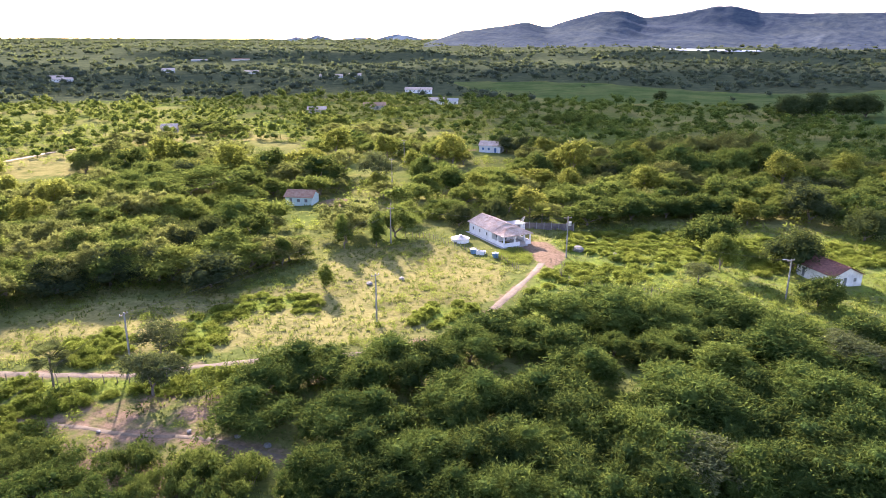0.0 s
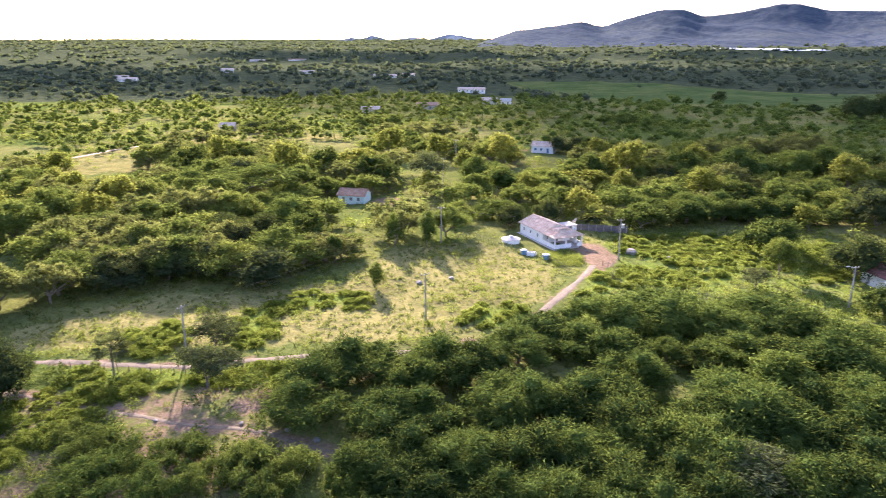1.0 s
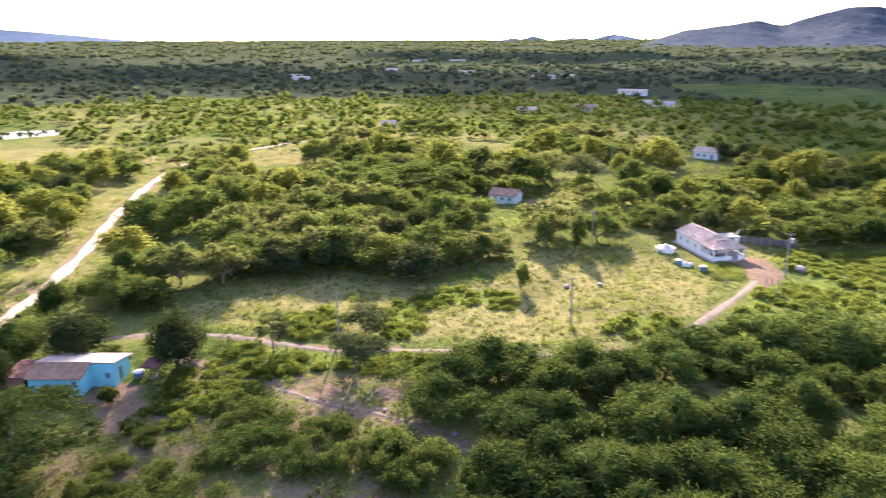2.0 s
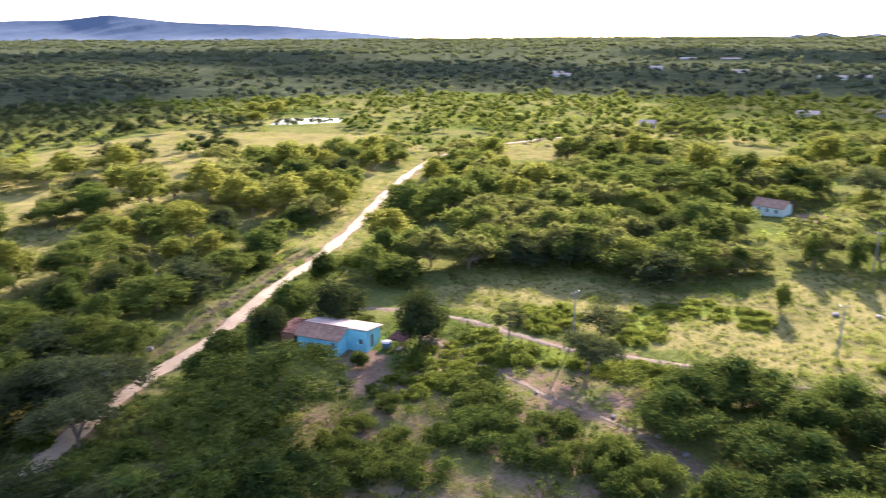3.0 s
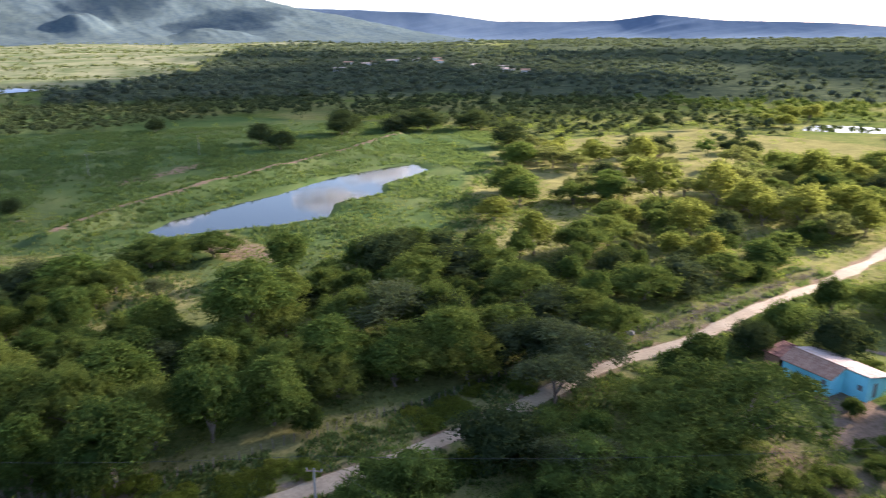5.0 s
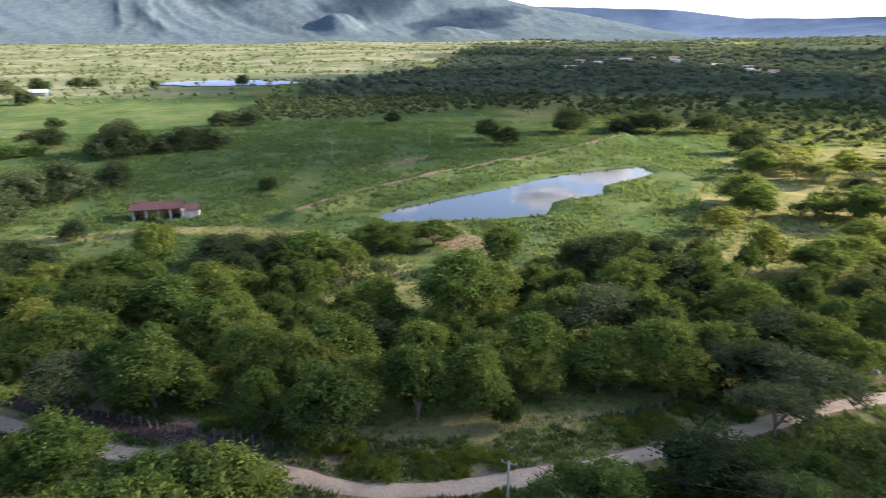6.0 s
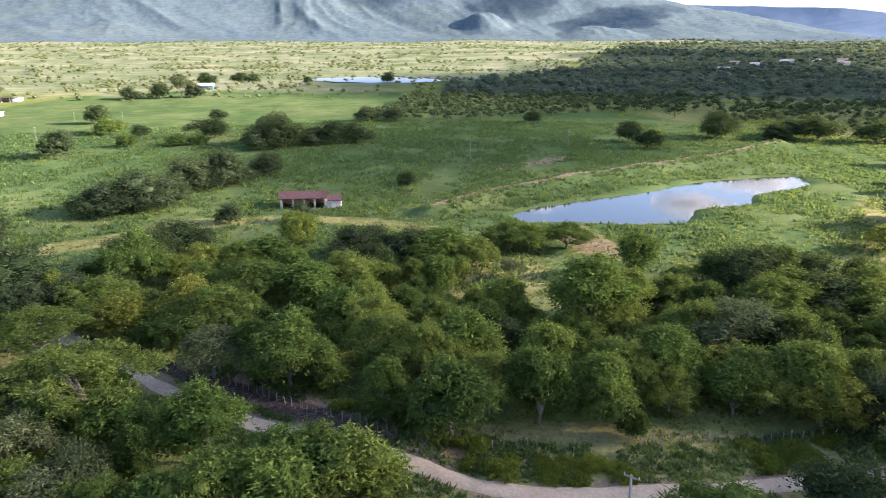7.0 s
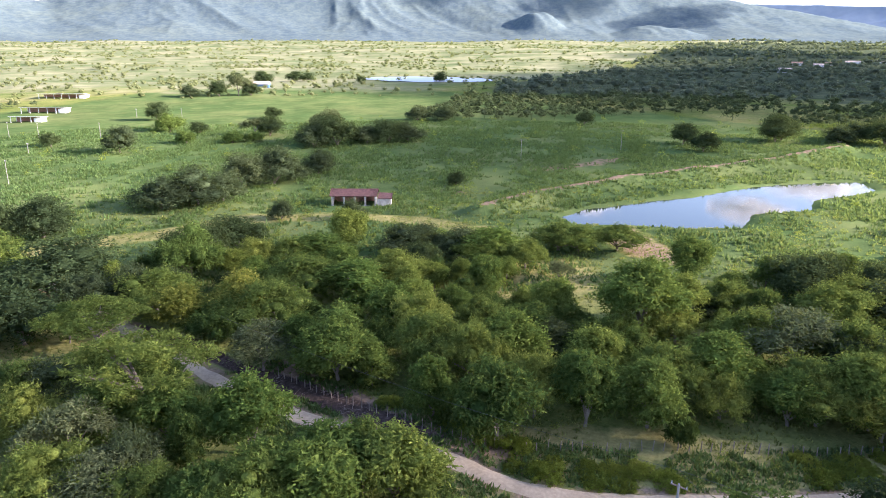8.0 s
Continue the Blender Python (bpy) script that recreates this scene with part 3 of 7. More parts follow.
# Unseen clouds added up-sun so that their shadows dim chosen patches of land.
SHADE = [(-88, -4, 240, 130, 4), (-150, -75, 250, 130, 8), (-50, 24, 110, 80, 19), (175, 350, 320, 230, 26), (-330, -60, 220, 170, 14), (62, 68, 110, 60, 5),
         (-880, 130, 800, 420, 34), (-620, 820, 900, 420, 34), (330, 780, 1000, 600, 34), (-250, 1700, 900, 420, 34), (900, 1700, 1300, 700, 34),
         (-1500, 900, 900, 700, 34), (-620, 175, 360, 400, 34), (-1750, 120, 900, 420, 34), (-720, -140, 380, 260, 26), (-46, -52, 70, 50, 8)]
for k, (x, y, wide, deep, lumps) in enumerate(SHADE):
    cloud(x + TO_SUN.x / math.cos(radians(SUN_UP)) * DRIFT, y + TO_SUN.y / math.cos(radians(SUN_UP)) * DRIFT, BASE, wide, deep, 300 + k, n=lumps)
# Unseen clouds added in the west to whiten the pond's reflection.
for k in range(9):
    bearing = radians(78 + 4.2 * k)
    cloud(-4350 * math.sin(bearing), 4350 * math.cos(bearing), 560 + 170 * (k % 3), 430, 360, 360 + k, 0.8, 12)
for k, (x, y, wide, deep) in enumerate(( (-2500, -3600, 800, 700), (2600, -1200, 900, 800), (900, -2800, 900, 700))):
    cloud(x, y, 850, wide, deep, 330 + k, 1.3, 26)


# ---- plants ----
def sprigs(points, normals, axes, length, width, rs, spiky):
    """A spray of leaf at each point: some point outwards like feathers, some lie across their normal."""
    n = len(points)
    nr = normals + rs.normal(0, 0.5, (n, 3))
    nr /= np.linalg.norm(nr, axis=1)[:, None]
    a = np.cross(nr, rs.normal(0, 1, (n, 3)))
    a /= np.linalg.norm(a, axis=1)[:, None] + 1e-9
    out = axes + rs.normal(0, 0.55, (n, 3))
    out[:, 2] *= 0.75
    out /= np.linalg.norm(out, axis=1)[:, None] + 1e-9
    a = np.where((rs.uniform(0, 1, n) < spiky)[:, None], out, a)
    b = np.cross(nr, a)
    b /= np.linalg.norm(b, axis=1)[:, None] + 1e-9
    L = (length * rs.uniform(0.55, 1.35, n))[:, None]
    W = (width * rs.uniform(0.6, 1.3, n))[:, None]
    V = np.stack([points - a * L * 0.4 - b * W / 2, points - a * L * 0.35 + b * W / 2, points + a * L * 0.6 - np.array([0, 0, 1]) * L * 0.14], 1).reshape(-1, 3)
    return V, np.arange(3 * n).reshape(-1, 3)


def lobes_of(rs, n, wide, tall, low, size):
    """Clumps that make up a crown: centres and radii, over a stem's top."""
    th = rs.uniform(0, math.tau, n)
    rr = wide * np.sqrt(rs.uniform(0.02, 1, n)) * 0.72
    c = np.stack([rr * np.cos(th), rr * np.sin(th), low + (tall - low) * (1 - (rr / wide) ** 2) * rs.uniform(0.35, 0.95, n)], -1)
    return c, size * rs.uniform(0.7, 1.25, n)


def crown(rs, n_lobes, wide, tall, low, size, n_leaves, length, width, core=0.7, flat=0.8, per_tuft=20, spiky=0.5):
    """Leaves in tufts round a set of clumps, and the dense inside of each clump."""
    c, r = lobes_of(rs, n_lobes, wide, tall, low, size)
    squash = np.array([1, 1, flat])
    n_tufts = max(6, n_leaves // per_tuft)
    pick = rs.choice(n_lobes, n_tufts * 3, p=r ** 2 / (r ** 2).sum())
    d = rs.normal(0, 1, (n_tufts * 3, 3))
    d[:, 2] += 0.45
    d /= np.linalg.norm(d, axis=1)[:, None]
    p = c[pick] + d * (r[pick] * rs.uniform(0.82, 1.18, n_tufts * 3))[:, None] * squash
    gap = np.linalg.norm((p[:, None] - c[None]) / squash, axis=2) / r[None]
    keep = np.where(gap.min(1) > 0.8)[0][:n_tufts]
    spread = r[pick[keep]] * rs.uniform(0.14, 0.34, len(keep))
    each = -(-n_leaves // max(1, len(keep)))
    o = rs.normal(0, 1, (len(keep), each, 3))
    q = p[keep][:, None] + o * spread[:, None, None] * np.array([1, 1, 0.75])
    q[..., 2] -= np.sum((o * np.array([1, 1, 0])) ** 2, 2) * spread[:, None] * 0.12
    out = 0.55 * d[keep][:, None] + 0.35 * o / (np.linalg.norm(o, axis=2)[..., None] + 1e-9) + np.array([0, 0, 0.3])
    axes = (0.6 * d[keep][:, None] + 0.7 * o / (np.linalg.norm(o, axis=2)[..., None] + 1e-9)).reshape(-1, 3)
    V, F = sprigs(q.reshape(-1, 3)[:n_leaves], out.reshape(-1, 3)[:n_leaves], axes[:n_leaves], length, width, rs, spiky)
    CV, CF = [np.zeros((0, 3))], [np.zeros((0, 3), int)]
    for k in range(n_lobes if core else 0):
        lump = ICO_V * (1 + rs.uniform(-0.2, 0.2, (len(ICO_V), 1)))
        CV.append(c[k] + lump * r[k] * core * squash)
        CF.append(ICO_F + k * len(ICO_V))
    return V, F, np.concatenate(CV), np.concatenate(CF), c, r


def trunk_mesh(c, low, thick, rs, stems=3):
    bm = bmesh.new()
    fork = Vector((rs.uniform(-0.2, 0.2), rs.uniform(-0.2, 0.2), low * 0.55))
    rod(bm, (0, 0, -0.3), fork, thick, thick * 0.75, 7)
    for k in range(min(stems, len(c))):
        end = Vector(c[k])
        mid = fork.lerp(end, 0.5) + Vector((rs.uniform(-0.3, 0.3), rs.uniform(-0.3, 0.3), 0.2))
        rod(bm, fork, mid, thick * 0.62, thick * 0.42, 6)
        rod(bm, mid, end, thick * 0.42, thick * 0.15, 5)
    return bm


def tree_kind(name, label, seed, mat, n_lobes, wide, tall, low, size, n_leaves, length, width, thick, flat=0.8, core=0.6, stems=4, spiky=0.5):
    """A tree: trunk with limbs, and a crown of leaves."""
    rs = np.random.RandomState(seed)
    V, F, CV, CF, c, r = crown(rs, n_lobes, wide, tall, low, size, n_leaves, length, width, core, flat, spiky=spiky)
    tree = new(name)
    part("trunk", trunk_mesh(c, low, thick, rs, stems), BARK, tree)
    tri = np.concatenate([F, CF + len(V)])
    linked("crown", np.concatenate([V, CV]), tri, mat, tree, smooth=True)
    return tagged(tree, label, "tree")


def sector(n, r0, r1, rs, lo=-37, hi=150):
    """Points of the plan, evenly over the bearings that the camera's view sweeps."""
    az = np.radians(rs.uniform(lo, hi, n))
    r = np.sqrt(rs.uniform(r0 ** 2, r1 ** 2, n))
    return -r * np.sin(az), r * np.cos(az)


def spaced(x, y, gap):
    """Drops points that stand closer than gap to an earlier one."""
    seen, keep = {}, []
    for k in range(len(x)):
        g = gap[k]
        cell = (int(x[k] // 6), int(y[k] // 6))
        ok = True
        for i in (-1, 0, 1):
            for j in (-1, 0, 1):
                for q in seen.get((cell[0] + i, cell[1] + j), ()):
                    if (x[q] - x[k]) ** 2 + (y[q] - y[k]) ** 2 < (0.5 * (g + gap[q])) ** 2:
                        ok = False
        if ok:
            seen.setdefault(cell, []).append(k)
            keep.append(k)
    return np.array(keep, int)


BUILT = [(12, 163, 14), (-38, 190, 14), (19, 282, 15), (76, 131, 10), (-72, 68, 10), (-173, -88, 11)]


OPEN_LINES = [((-38, 188), (-29, 148), 8.0), ((19, 282), (15, 228), 9.0), ((-36, 194), (-26, 200), 8.0), ((-300, 276), (-225, 206), 19.0), ((-150, 262), (-118, 205), 12.0),
              ((-78, 10), (-88, 34), 6.0), ((-200, 20), (-178, 14), 14.0), ((-165, -14), (-128, -10), 11.0), ((-128, -17), (-114, -15), 7.0), ((-176, -92), (-130, -69), 9.0)]


def thickness(x, y):
    """How densely trees stand, from 0 to 1."""
    d = 0.4 + 0.45 * waves(x, y, 70, 51) + 0.25 * waves(x, y, 28, 52)
    r = np.hypot(x, y)
    near_right = (x > -14) & (y < np.interp(x, [-14, 0, 20, 40, 60, 90], [74, 86, 96, 97, 91, 78]))
    d = np.where(near_right, 0.95, d)
    west_wood = (x < -66) & (x > -128) & (y > -110) & (y < 58)
    d = np.where(west_wood, 0.95 + 0.3 * waves(x, y, 45, 53), d)
    road_wood = inside(x, y, [(-94, 55), (-108, 92), (-130, 135), (-165, 200), (-200, 225), (-215, 190), (-185, 130), (-150, 75), (-135, 40)]) > 0
    near_left = ((r < 70) & (y < 45) & (x < -14)) | (inside(x, y, [(-30, 44), (-58, 57), (-84, 44), (-70, 10), (-30, 20)]) > 0)
    d = np.where(near_left, 0.95, d)
    belt = (inside(x, y, [(-100, 135), (-60, 118), (-26, 130), (-20, 165), (-60, 215), (-140, 215)]) > 0)
    d = np.where(belt, 0.85 + 0.3 * waves(x, y, 30, 54), d)
    north = (inside(x, y, [(-15, 175), (30, 172), (170, 172), (170, 300), (20, 260)]) > 0)
    d = np.where(north, 0.8 + 0.3 * waves(x, y, 40, 55), d)
    for poly, left in ((PASTURE, 0.0), (FARM_MEADOW, 0.004), (FARMSTEAD, 0.0), (YARD, 0.0), (BLUE_YARD, 0.0), (GLADE, 0.08), (WOOD_GAP, 0.03), (SCRUB, 0.0), (BARE_BANK, 0.0)):
        d = np.where(inside(x, y, poly) > -1.5, np.minimum(d, left), d)
    for poly, left in ((FLOODPLAIN, 0.0), (FAR_MEADOW, 0.01)):
        d = np.where(inside(x, y, poly) > 0, np.minimum(d, left), d)
    for poly in (POND, POND_FAR):
        d = np.where(inside(x, y, poly) > -10, 0, d)
    for line, half in ((MAIN_ROAD, 4.6), (MAIN_ROAD[8:17], 8.8), (MAIN_ROAD[16:], 13.0), (MAIN_ROAD[5:9], 7.0), (SIDE_TRACK, 6.0), (LOW_TRACK, 3.0), (DIKE, 4.0)):
        d = np.where(off_line(x, y, line) < half, 0, d)
    for poly in (LITTER, BRUSH, VERGE):
        d = np.where(inside(x, y, poly) > -1.5, 0, d)
    for bx, by, br in BUILT:
        d = np.where(np.hypot(x - bx, y - by) < br, 0, d)
    d = np.where((r > 500) & (x < -200) & (y < -40), np.minimum(d, 0.12 + 0.2 * waves(x, y, 200, 57)), d)
    wooded = inside(x, y, WEST_WOODS) > 0
    d = np.where(wooded, 0.85, d)
    d = np.where(road_wood & (off_line(x, y, MAIN_ROAD) > 7), 0.5 + 0.4 * waves(x, y, 38, 58), d)
    d = np.where(inside(x, y, SUNNY_FIELD) > 0, 0.3, d)
    for poly, much in (([(-118, 4), (-130, 2), (-142, 10), (-150, 30), (-132, 40), (-112, 26)], 0.55), ([(-106, -80), (-114, -92), (-121, -88), (-122, -64), (-138, -50), (-140, -34), (-127, -31), (-112, -30), (-104, -60)], 0.85)):
        d = np.where(inside(x, y, poly) > 0, np.maximum(d, much), d)
    bearing = np.degrees(np.arctan2(-x, y))
    d = np.where((bearing > 85) & (bearing < 107) & (r > 46) & (r < 64), 0, d)
    for p, q, half in OPEN_LINES:
        d = np.where(off_line(x, y, [p, q]) < half, 0, d)
    d = np.where((np.abs(np.degrees(np.arctan2(x, y)) - 19.5) < 4.2) & (r > 1650) & (r < 2500), 0, d)
    return d


rs = np.random.RandomState(4)
OLIVE = foliage("olive_leaves", (0.1, 0.115, 0.045), (0.165, 0.178, 0.062), (0.24, 0.24, 0.08), 0.5)
# Gold-green mostly for low sun on glade trees, put into the colour.
GOLDEN = foliage("gold_green_leaves", (0.11, 0.135, 0.03), (0.2, 0.215, 0.042), (0.33, 0.32, 0.068), 0.58)
LIGHT = foliage("light_leaves", (0.05, 0.09, 0.026), (0.115, 0.165, 0.038), (0.23, 0.26, 0.055), 0.46)
FEATHERY = "dense rounded thorn tree with feathery green leaves"
kinds = [
    tree_kind("bushy_tree", FEATHERY, 1, THORN, 19, 4.2, 5.0, 0.9, 1.25, 7200, 0.46, 0.12, 0.2, 0.7, 0.74, spiky=0.9),
    tree_kind("bushy_tree", FEATHERY, 2, THORN, 22, 4.8, 5.4, 0.9, 1.3, 8000, 0.46, 0.12, 0.22, 0.7, 0.74, spiky=0.9),
    tree_kind("bushy_tree", "low spreading thorn tree with feathery leaves", 3, THORN, 15, 3.6, 4.0, 0.5, 1.15, 5800, 0.42, 0.12, 0.18, 0.7, 0.74, spiky=0.9),
    tree_kind("weed_bush", "low sprawling bush with bright green leaves", 18, LEAF, 14, 3.2, 2.2, 0.1, 0.85, 5600, 0.26, 0.09, 0.08, 0.6, 0.6, spiky=0.6),
    tree_kind("weed_patch", "bright green mounded weeds on open ground", 19, WEED, 26, 3.2, 1.5, 0.0, 0.62, 7000, 0.24, 0.1, 0.05, 0.6, 0.3, spiky=0.5),
    tree_kind("upright_tree", "upright leafy tree with light green top", 4, LEAF, 24, 3.0, 7.6, 1.3, 1.15, 6600, 0.36, 0.17, 0.18, 0.85, 0.7, spiky=0.4),
    tree_kind("upright_tree", "upright leafy tree with light green top", 5, LEAF, 20, 2.7, 6.6, 1.1, 1.1, 5800, 0.36, 0.17, 0.17, 0.85, 0.7, spiky=0.4),
    tree_kind("dark_tree", "dark evergreen tree with a full crown", 6, LEAF_DARK, 18, 3.0, 5.6, 0.7, 1.3, 6000, 0.3, 0.15, 0.2, 0.9, spiky=0.25),
    tree_kind("grey_tree", "thin greyish tree with pale leaves", 7, LEAF_GREY, 14, 3.0, 5.4, 1.6, 0.95, 4600, 0.34, 0.1, 0.15, 0.75, 0.4, spiky=0.7),
    tree_kind("slender_tree", "tall narrow tree with dense foliage to the ground", 8, LEAF, 16, 1.7, 9.0, 0.8, 0.95, 4600, 0.3, 0.14, 0.16, 1.2, spiky=0.4),
    tree_kind("umbrella_tree", "flat-topped umbrella tree with pale bare limbs", 9, LIGHT, 30, 7.0, 8.2, 5.4, 1.1, 9000, 0.42, 0.13, 0.26, 0.42, 0.4, 9, spiky=0.6),
    tree_kind("thicket_tree", "dense grey-green thicket tree with a full crown to the ground", 10, THICKET, 20, 3.7, 5.0, 0.3, 1.3, 5200, 0.34, 0.15, 0.2, 0.85, 0.66, spiky=0.4),
    tree_kind("domed_tree", "broad domed tree with fine olive foliage", 11, OLIVE, 32, 6.2, 7.2, 2.6, 1.35, 6000, 0.52, 0.16, 0.28, 0.55, 0.6, 6, spiky=0.7),
    tree_kind("domed_tree", "broad domed tree with fine green foliage", 12, LIGHT, 32, 5.4, 6.6, 1.6, 1.3, 8000, 0.38, 0.13, 0.26, 0.65, 0.66, 5, spiky=0.55),
    tree_kind("thorn_tree", "rounded thorn tree with feathery foliage", 13, THORN, 20, 4.4, 5.6, 0.9, 1.4, 4600, 0.46, 0.15, 0.22, 0.7, 0.55, spiky=0.8),
    tree_kind("thorn_tree", "rounded thorn tree with feathery foliage", 14, LIGHT, 22, 4.8, 6.0, 1.2, 1.35, 4600, 0.46, 0.16, 0.22, 0.65, 0.55, spiky=0.7),
    tree_kind("yellowing_tree", "small upright tree with yellow-green leaves", 15, GOLDEN, 17, 3.2, 6.8, 1.6, 1.15, 3800, 0.42, 0.16, 0.18, 0.8, 0.45, spiky=0.5),
    tree_kind("evergreen_tree", "full dark evergreen tree among lighter scrub", 16, THICKET, 20, 4.4, 6.4, 0.7, 1.5, 4400, 0.44, 0.17, 0.22, 0.8, 0.62, spiky=0.4),
    tree_kind("spreading_tree", "low spreading tree with thin olive crown", 17, OLIVE, 24, 5.2, 5.4, 2.0, 1.1, 4600, 0.46, 0.15, 0.2, 0.5, 0.42, 6, spiky=0.7),
]
(BUSHY_A, BUSHY_B, LOW, WEEDBUSH, WEEDPATCH, UPRIGHT_A, UPRIGHT_B, DARKTREE, GREY, SLENDER, UMBRELLA, THICK,
 DOMED_A, DOMED_B, THORN_A, THORN_B, GOLD_GREEN, EVERGREEN, SPREADING) = kinds
SPAN, TALL = [], []
for tree in kinds:
    leafage = next(q for q in tree.children if q.name.startswith("crown")).data
    at = np.array([v.co for v in leafage.vertices])
    SPAN.append(0.5 * sum(np.percentile(at[:, k], 98.5) - np.percentile(at[:, k], 1.5) for k in (0, 1)))
    TALL.append(np.percentile(at[:, 2], 99.5))


def plant(kind, x, y, wide, tall):
    """A tree of that crown width and height."""
    k = kinds.index(kind)
    a, b = wide / SPAN[k], tall / TALL[k]
    ob = copy_thing(kind, pose(x, y, level(x, y), rs.uniform(-3, 3), rs.uniform(-3, 3), rs.uniform(0, 360)) @ Matrix.Diagonal((a, a, b, 1)))
    PLANTED.append((x, y, wide))
    return ob


PLANTED = []
# pasture and farm
plant(SLENDER, -22, 152, 3.4, 8)
plant(SLENDER, -15, 154, 4, 8.2)
plant(SLENDER, -22, 125, 3, 4.8)
plant(UPRIGHT_B, -33, 139, 4, 6)
plant(GREY, -42, 97, 7, 4.6)
plant(GREY, -38, 84, 7.4, 6.2)
plant(LOW, 60, 155, 11.5, 7)
plant(UPRIGHT_A, 56, 137, 6, 8)
plant(GREY, 49, 129, 5.6, 4)
plant(DARKTREE, 71, 138, 10, 8.5)
plant(LOW, 66, 117, 8, 4.8)
plant(DARKTREE, 98, 159, 9.5, 7.5)
plant(DARKTREE, 13, 176, 6, 6.5)
plant(DARKTREE, 4, 172, 7, 5.5)
# round the blue house
plant(DARKTREE, -84, 66, 6.5, 5.2)
plant(DARKTREE, -78.5, 76.5, 8.8, 7.2)
plant(DARKTREE, -62.5, 77.5, 7.4, 8.4)
plant(LOW, -64.8, 66.5, 2.6, 2.4)
plant(LOW, -71.8, 64.2, 3, 2.6)
plant(WEEDBUSH, -33, 66, 4.8, 3.2)
plant(WEEDBUSH, -26, 64, 4.3, 3.0)
plant(WEEDBUSH, -44, 68, 3.5, 2.1)
plant(DARKTREE, -66, 21, 9, 7)
plant(BUSHY_A, -59, 9, 10, 7)
# the floodplain
plant(EVERGREEN, -223, -220, 15, 11)
plant(BUSHY_A, -285, -248, 14, 9)
plant(DARKTREE, -323, -289, 13, 10)
plant(DARKTREE, -225, -259, 8.5, 6)
plant(THICK, -150, -137, 15, 9)
plant(THICK, -157, -129, 16, 11)
plant(THICK, -163, -126, 12, 9)
plant(THICK, -184, -133, 13, 11)
plant(THICK, -190, -127, 15, 12)
plant(THICK, -213, -124, 12, 8.5)
plant(THICK, -199, -124, 9, 7)
plant(THICK, -264, -155, 15, 11)
plant(DARKTREE, -272, -148, 17, 13)
plant(GREY, -278, -156, 13, 14)
plant(DARKTREE, -288, -131, 15, 10)
plant(THICK, -294, -124, 14, 9)
plant(THICK, -280, -138, 12, 8)
plant(DARKTREE, -209, -72, 6, 4)
plant(DARKTREE, -327, -8, 12, 9)
plant(DARKTREE, -310, 0, 11, 8)
plant(DARKTREE, -349, 30, 16, 11)
plant(DARKTREE, -288, -192, 13, 9)
plant(DARKTREE, -112, -146, 9, 9.3)
plant(THICK, -118, -142, 11, 8.6)
plant(LOW, -253, -212, 8, 5.4)
plant(LOW, -261, -194, 9, 4.8)
plant(LOW, -268, -188, 8, 4.4)
plant(GREY, -286, -199, 12, 8)
plant(DARKTREE, -356, -234, 9.5, 6.2)
plant(DARKTREE, -675, -417, 16, 11)
plant(DARKTREE, -682, -405, 14, 9)
plant(DARKTREE, -687, -500, 14, 8)
plant(DARKTREE, -462, -352, 14, 12)
plant(GREY, -470, -340, 15, 16)
plant(THICK, -478, -334, 14, 11)
plant(DARKTREE, -616, -414, 17, 13)
plant(THICK, -447, -366, 16, 8.3)
plant(DARKTREE, -643, -321, 9, 8)
plant(DARKTREE, -680, -253, 12, 10)
plant(THICK, -372, -152, 14, 9)
plant(THICK, -378, -138, 13, 8)
plant(DARKTREE, -387, -61, 9.4, 6.3)
plant(DARKTREE, -354, 33, 14, 12)
plant(THICK, -364, 61, 20, 9)
plant(THICK, -352, 56, 12, 8)
plant(THICK, -152, -100, 6, 5)
plant(THICK, -158, -82, 6.5, 5)
plant(UPRIGHT_A, -134, -71, 8, 9.5)
plant(UPRIGHT_A, -137, 0, 7.6, 9)
plant(DARKTREE, -117, -142, 12, 10)
plant(DARKTREE, -88, -105, 19, 11)
plant(UMBRELLA, -60, -61, 16, 10.5)
plant(UPRIGHT_A, -70.5, -19, 8.6, 10)
plant(BUSHY_A, -80, -45, 10.5, 9.5)
plant(UPRIGHT_A, -77, -10, 7.6, 9.8)
plant(UPRIGHT_B, -79, -3, 7.6, 9)
plant(UPRIGHT_A, -107.5, -6.2, 12.5, 12)
plant(BUSHY_A, -105, -90, 12, 11)
plant(DARKTREE, -280, -226, 8, 6)
plant(UPRIGHT_B, -86, 13, 7.5, 7)
plant(UPRIGHT_B, -88, 22, 7.5, 7.5)
plant(LOW, -76, 1, 3.2, 4)
# lone trees in the open valley
plant(DARKTREE, -333, 186, 9.6, 8)
plant(DARKTREE, -358, 212, 8, 6)
plant(DARKTREE, -291, 96, 15, 11)
plant(DARKTREE, -353, 96, 15, 10)
plant(UPRIGHT_A, -239, 84, 10, 9)
plant(UPRIGHT_B, -198, 68, 7, 8)
plant(UPRIGHT_A, -178, 88, 7.5, 9)
plant(DARKTREE, -355, 74, 16, 11)
plant(DARKTREE, 160, 536, 9, 8)
plant(DARKTREE, 197, 463, 9, 5)
plant(DARKTREE, 201.0, 419.0, 17.4, 13.5)
plant(DARKTREE, 215.0, 421.0, 17.4, 15.0)
plant(DARKTREE, 238.5, 430.0, 18.6, 12.6)
plant(DARKTREE, 253.5, 432.0, 18.6, 14.0)
plant(BUSHY_B, 95.5, 233.0, 13.6, 10.8)
plant(BUSHY_B, 106.5, 235.0, 13.6, 12.0)
plant(BUSHY_A, 80, 233, 20, 12)
plant(GREY, -21, 221, 12, 11)
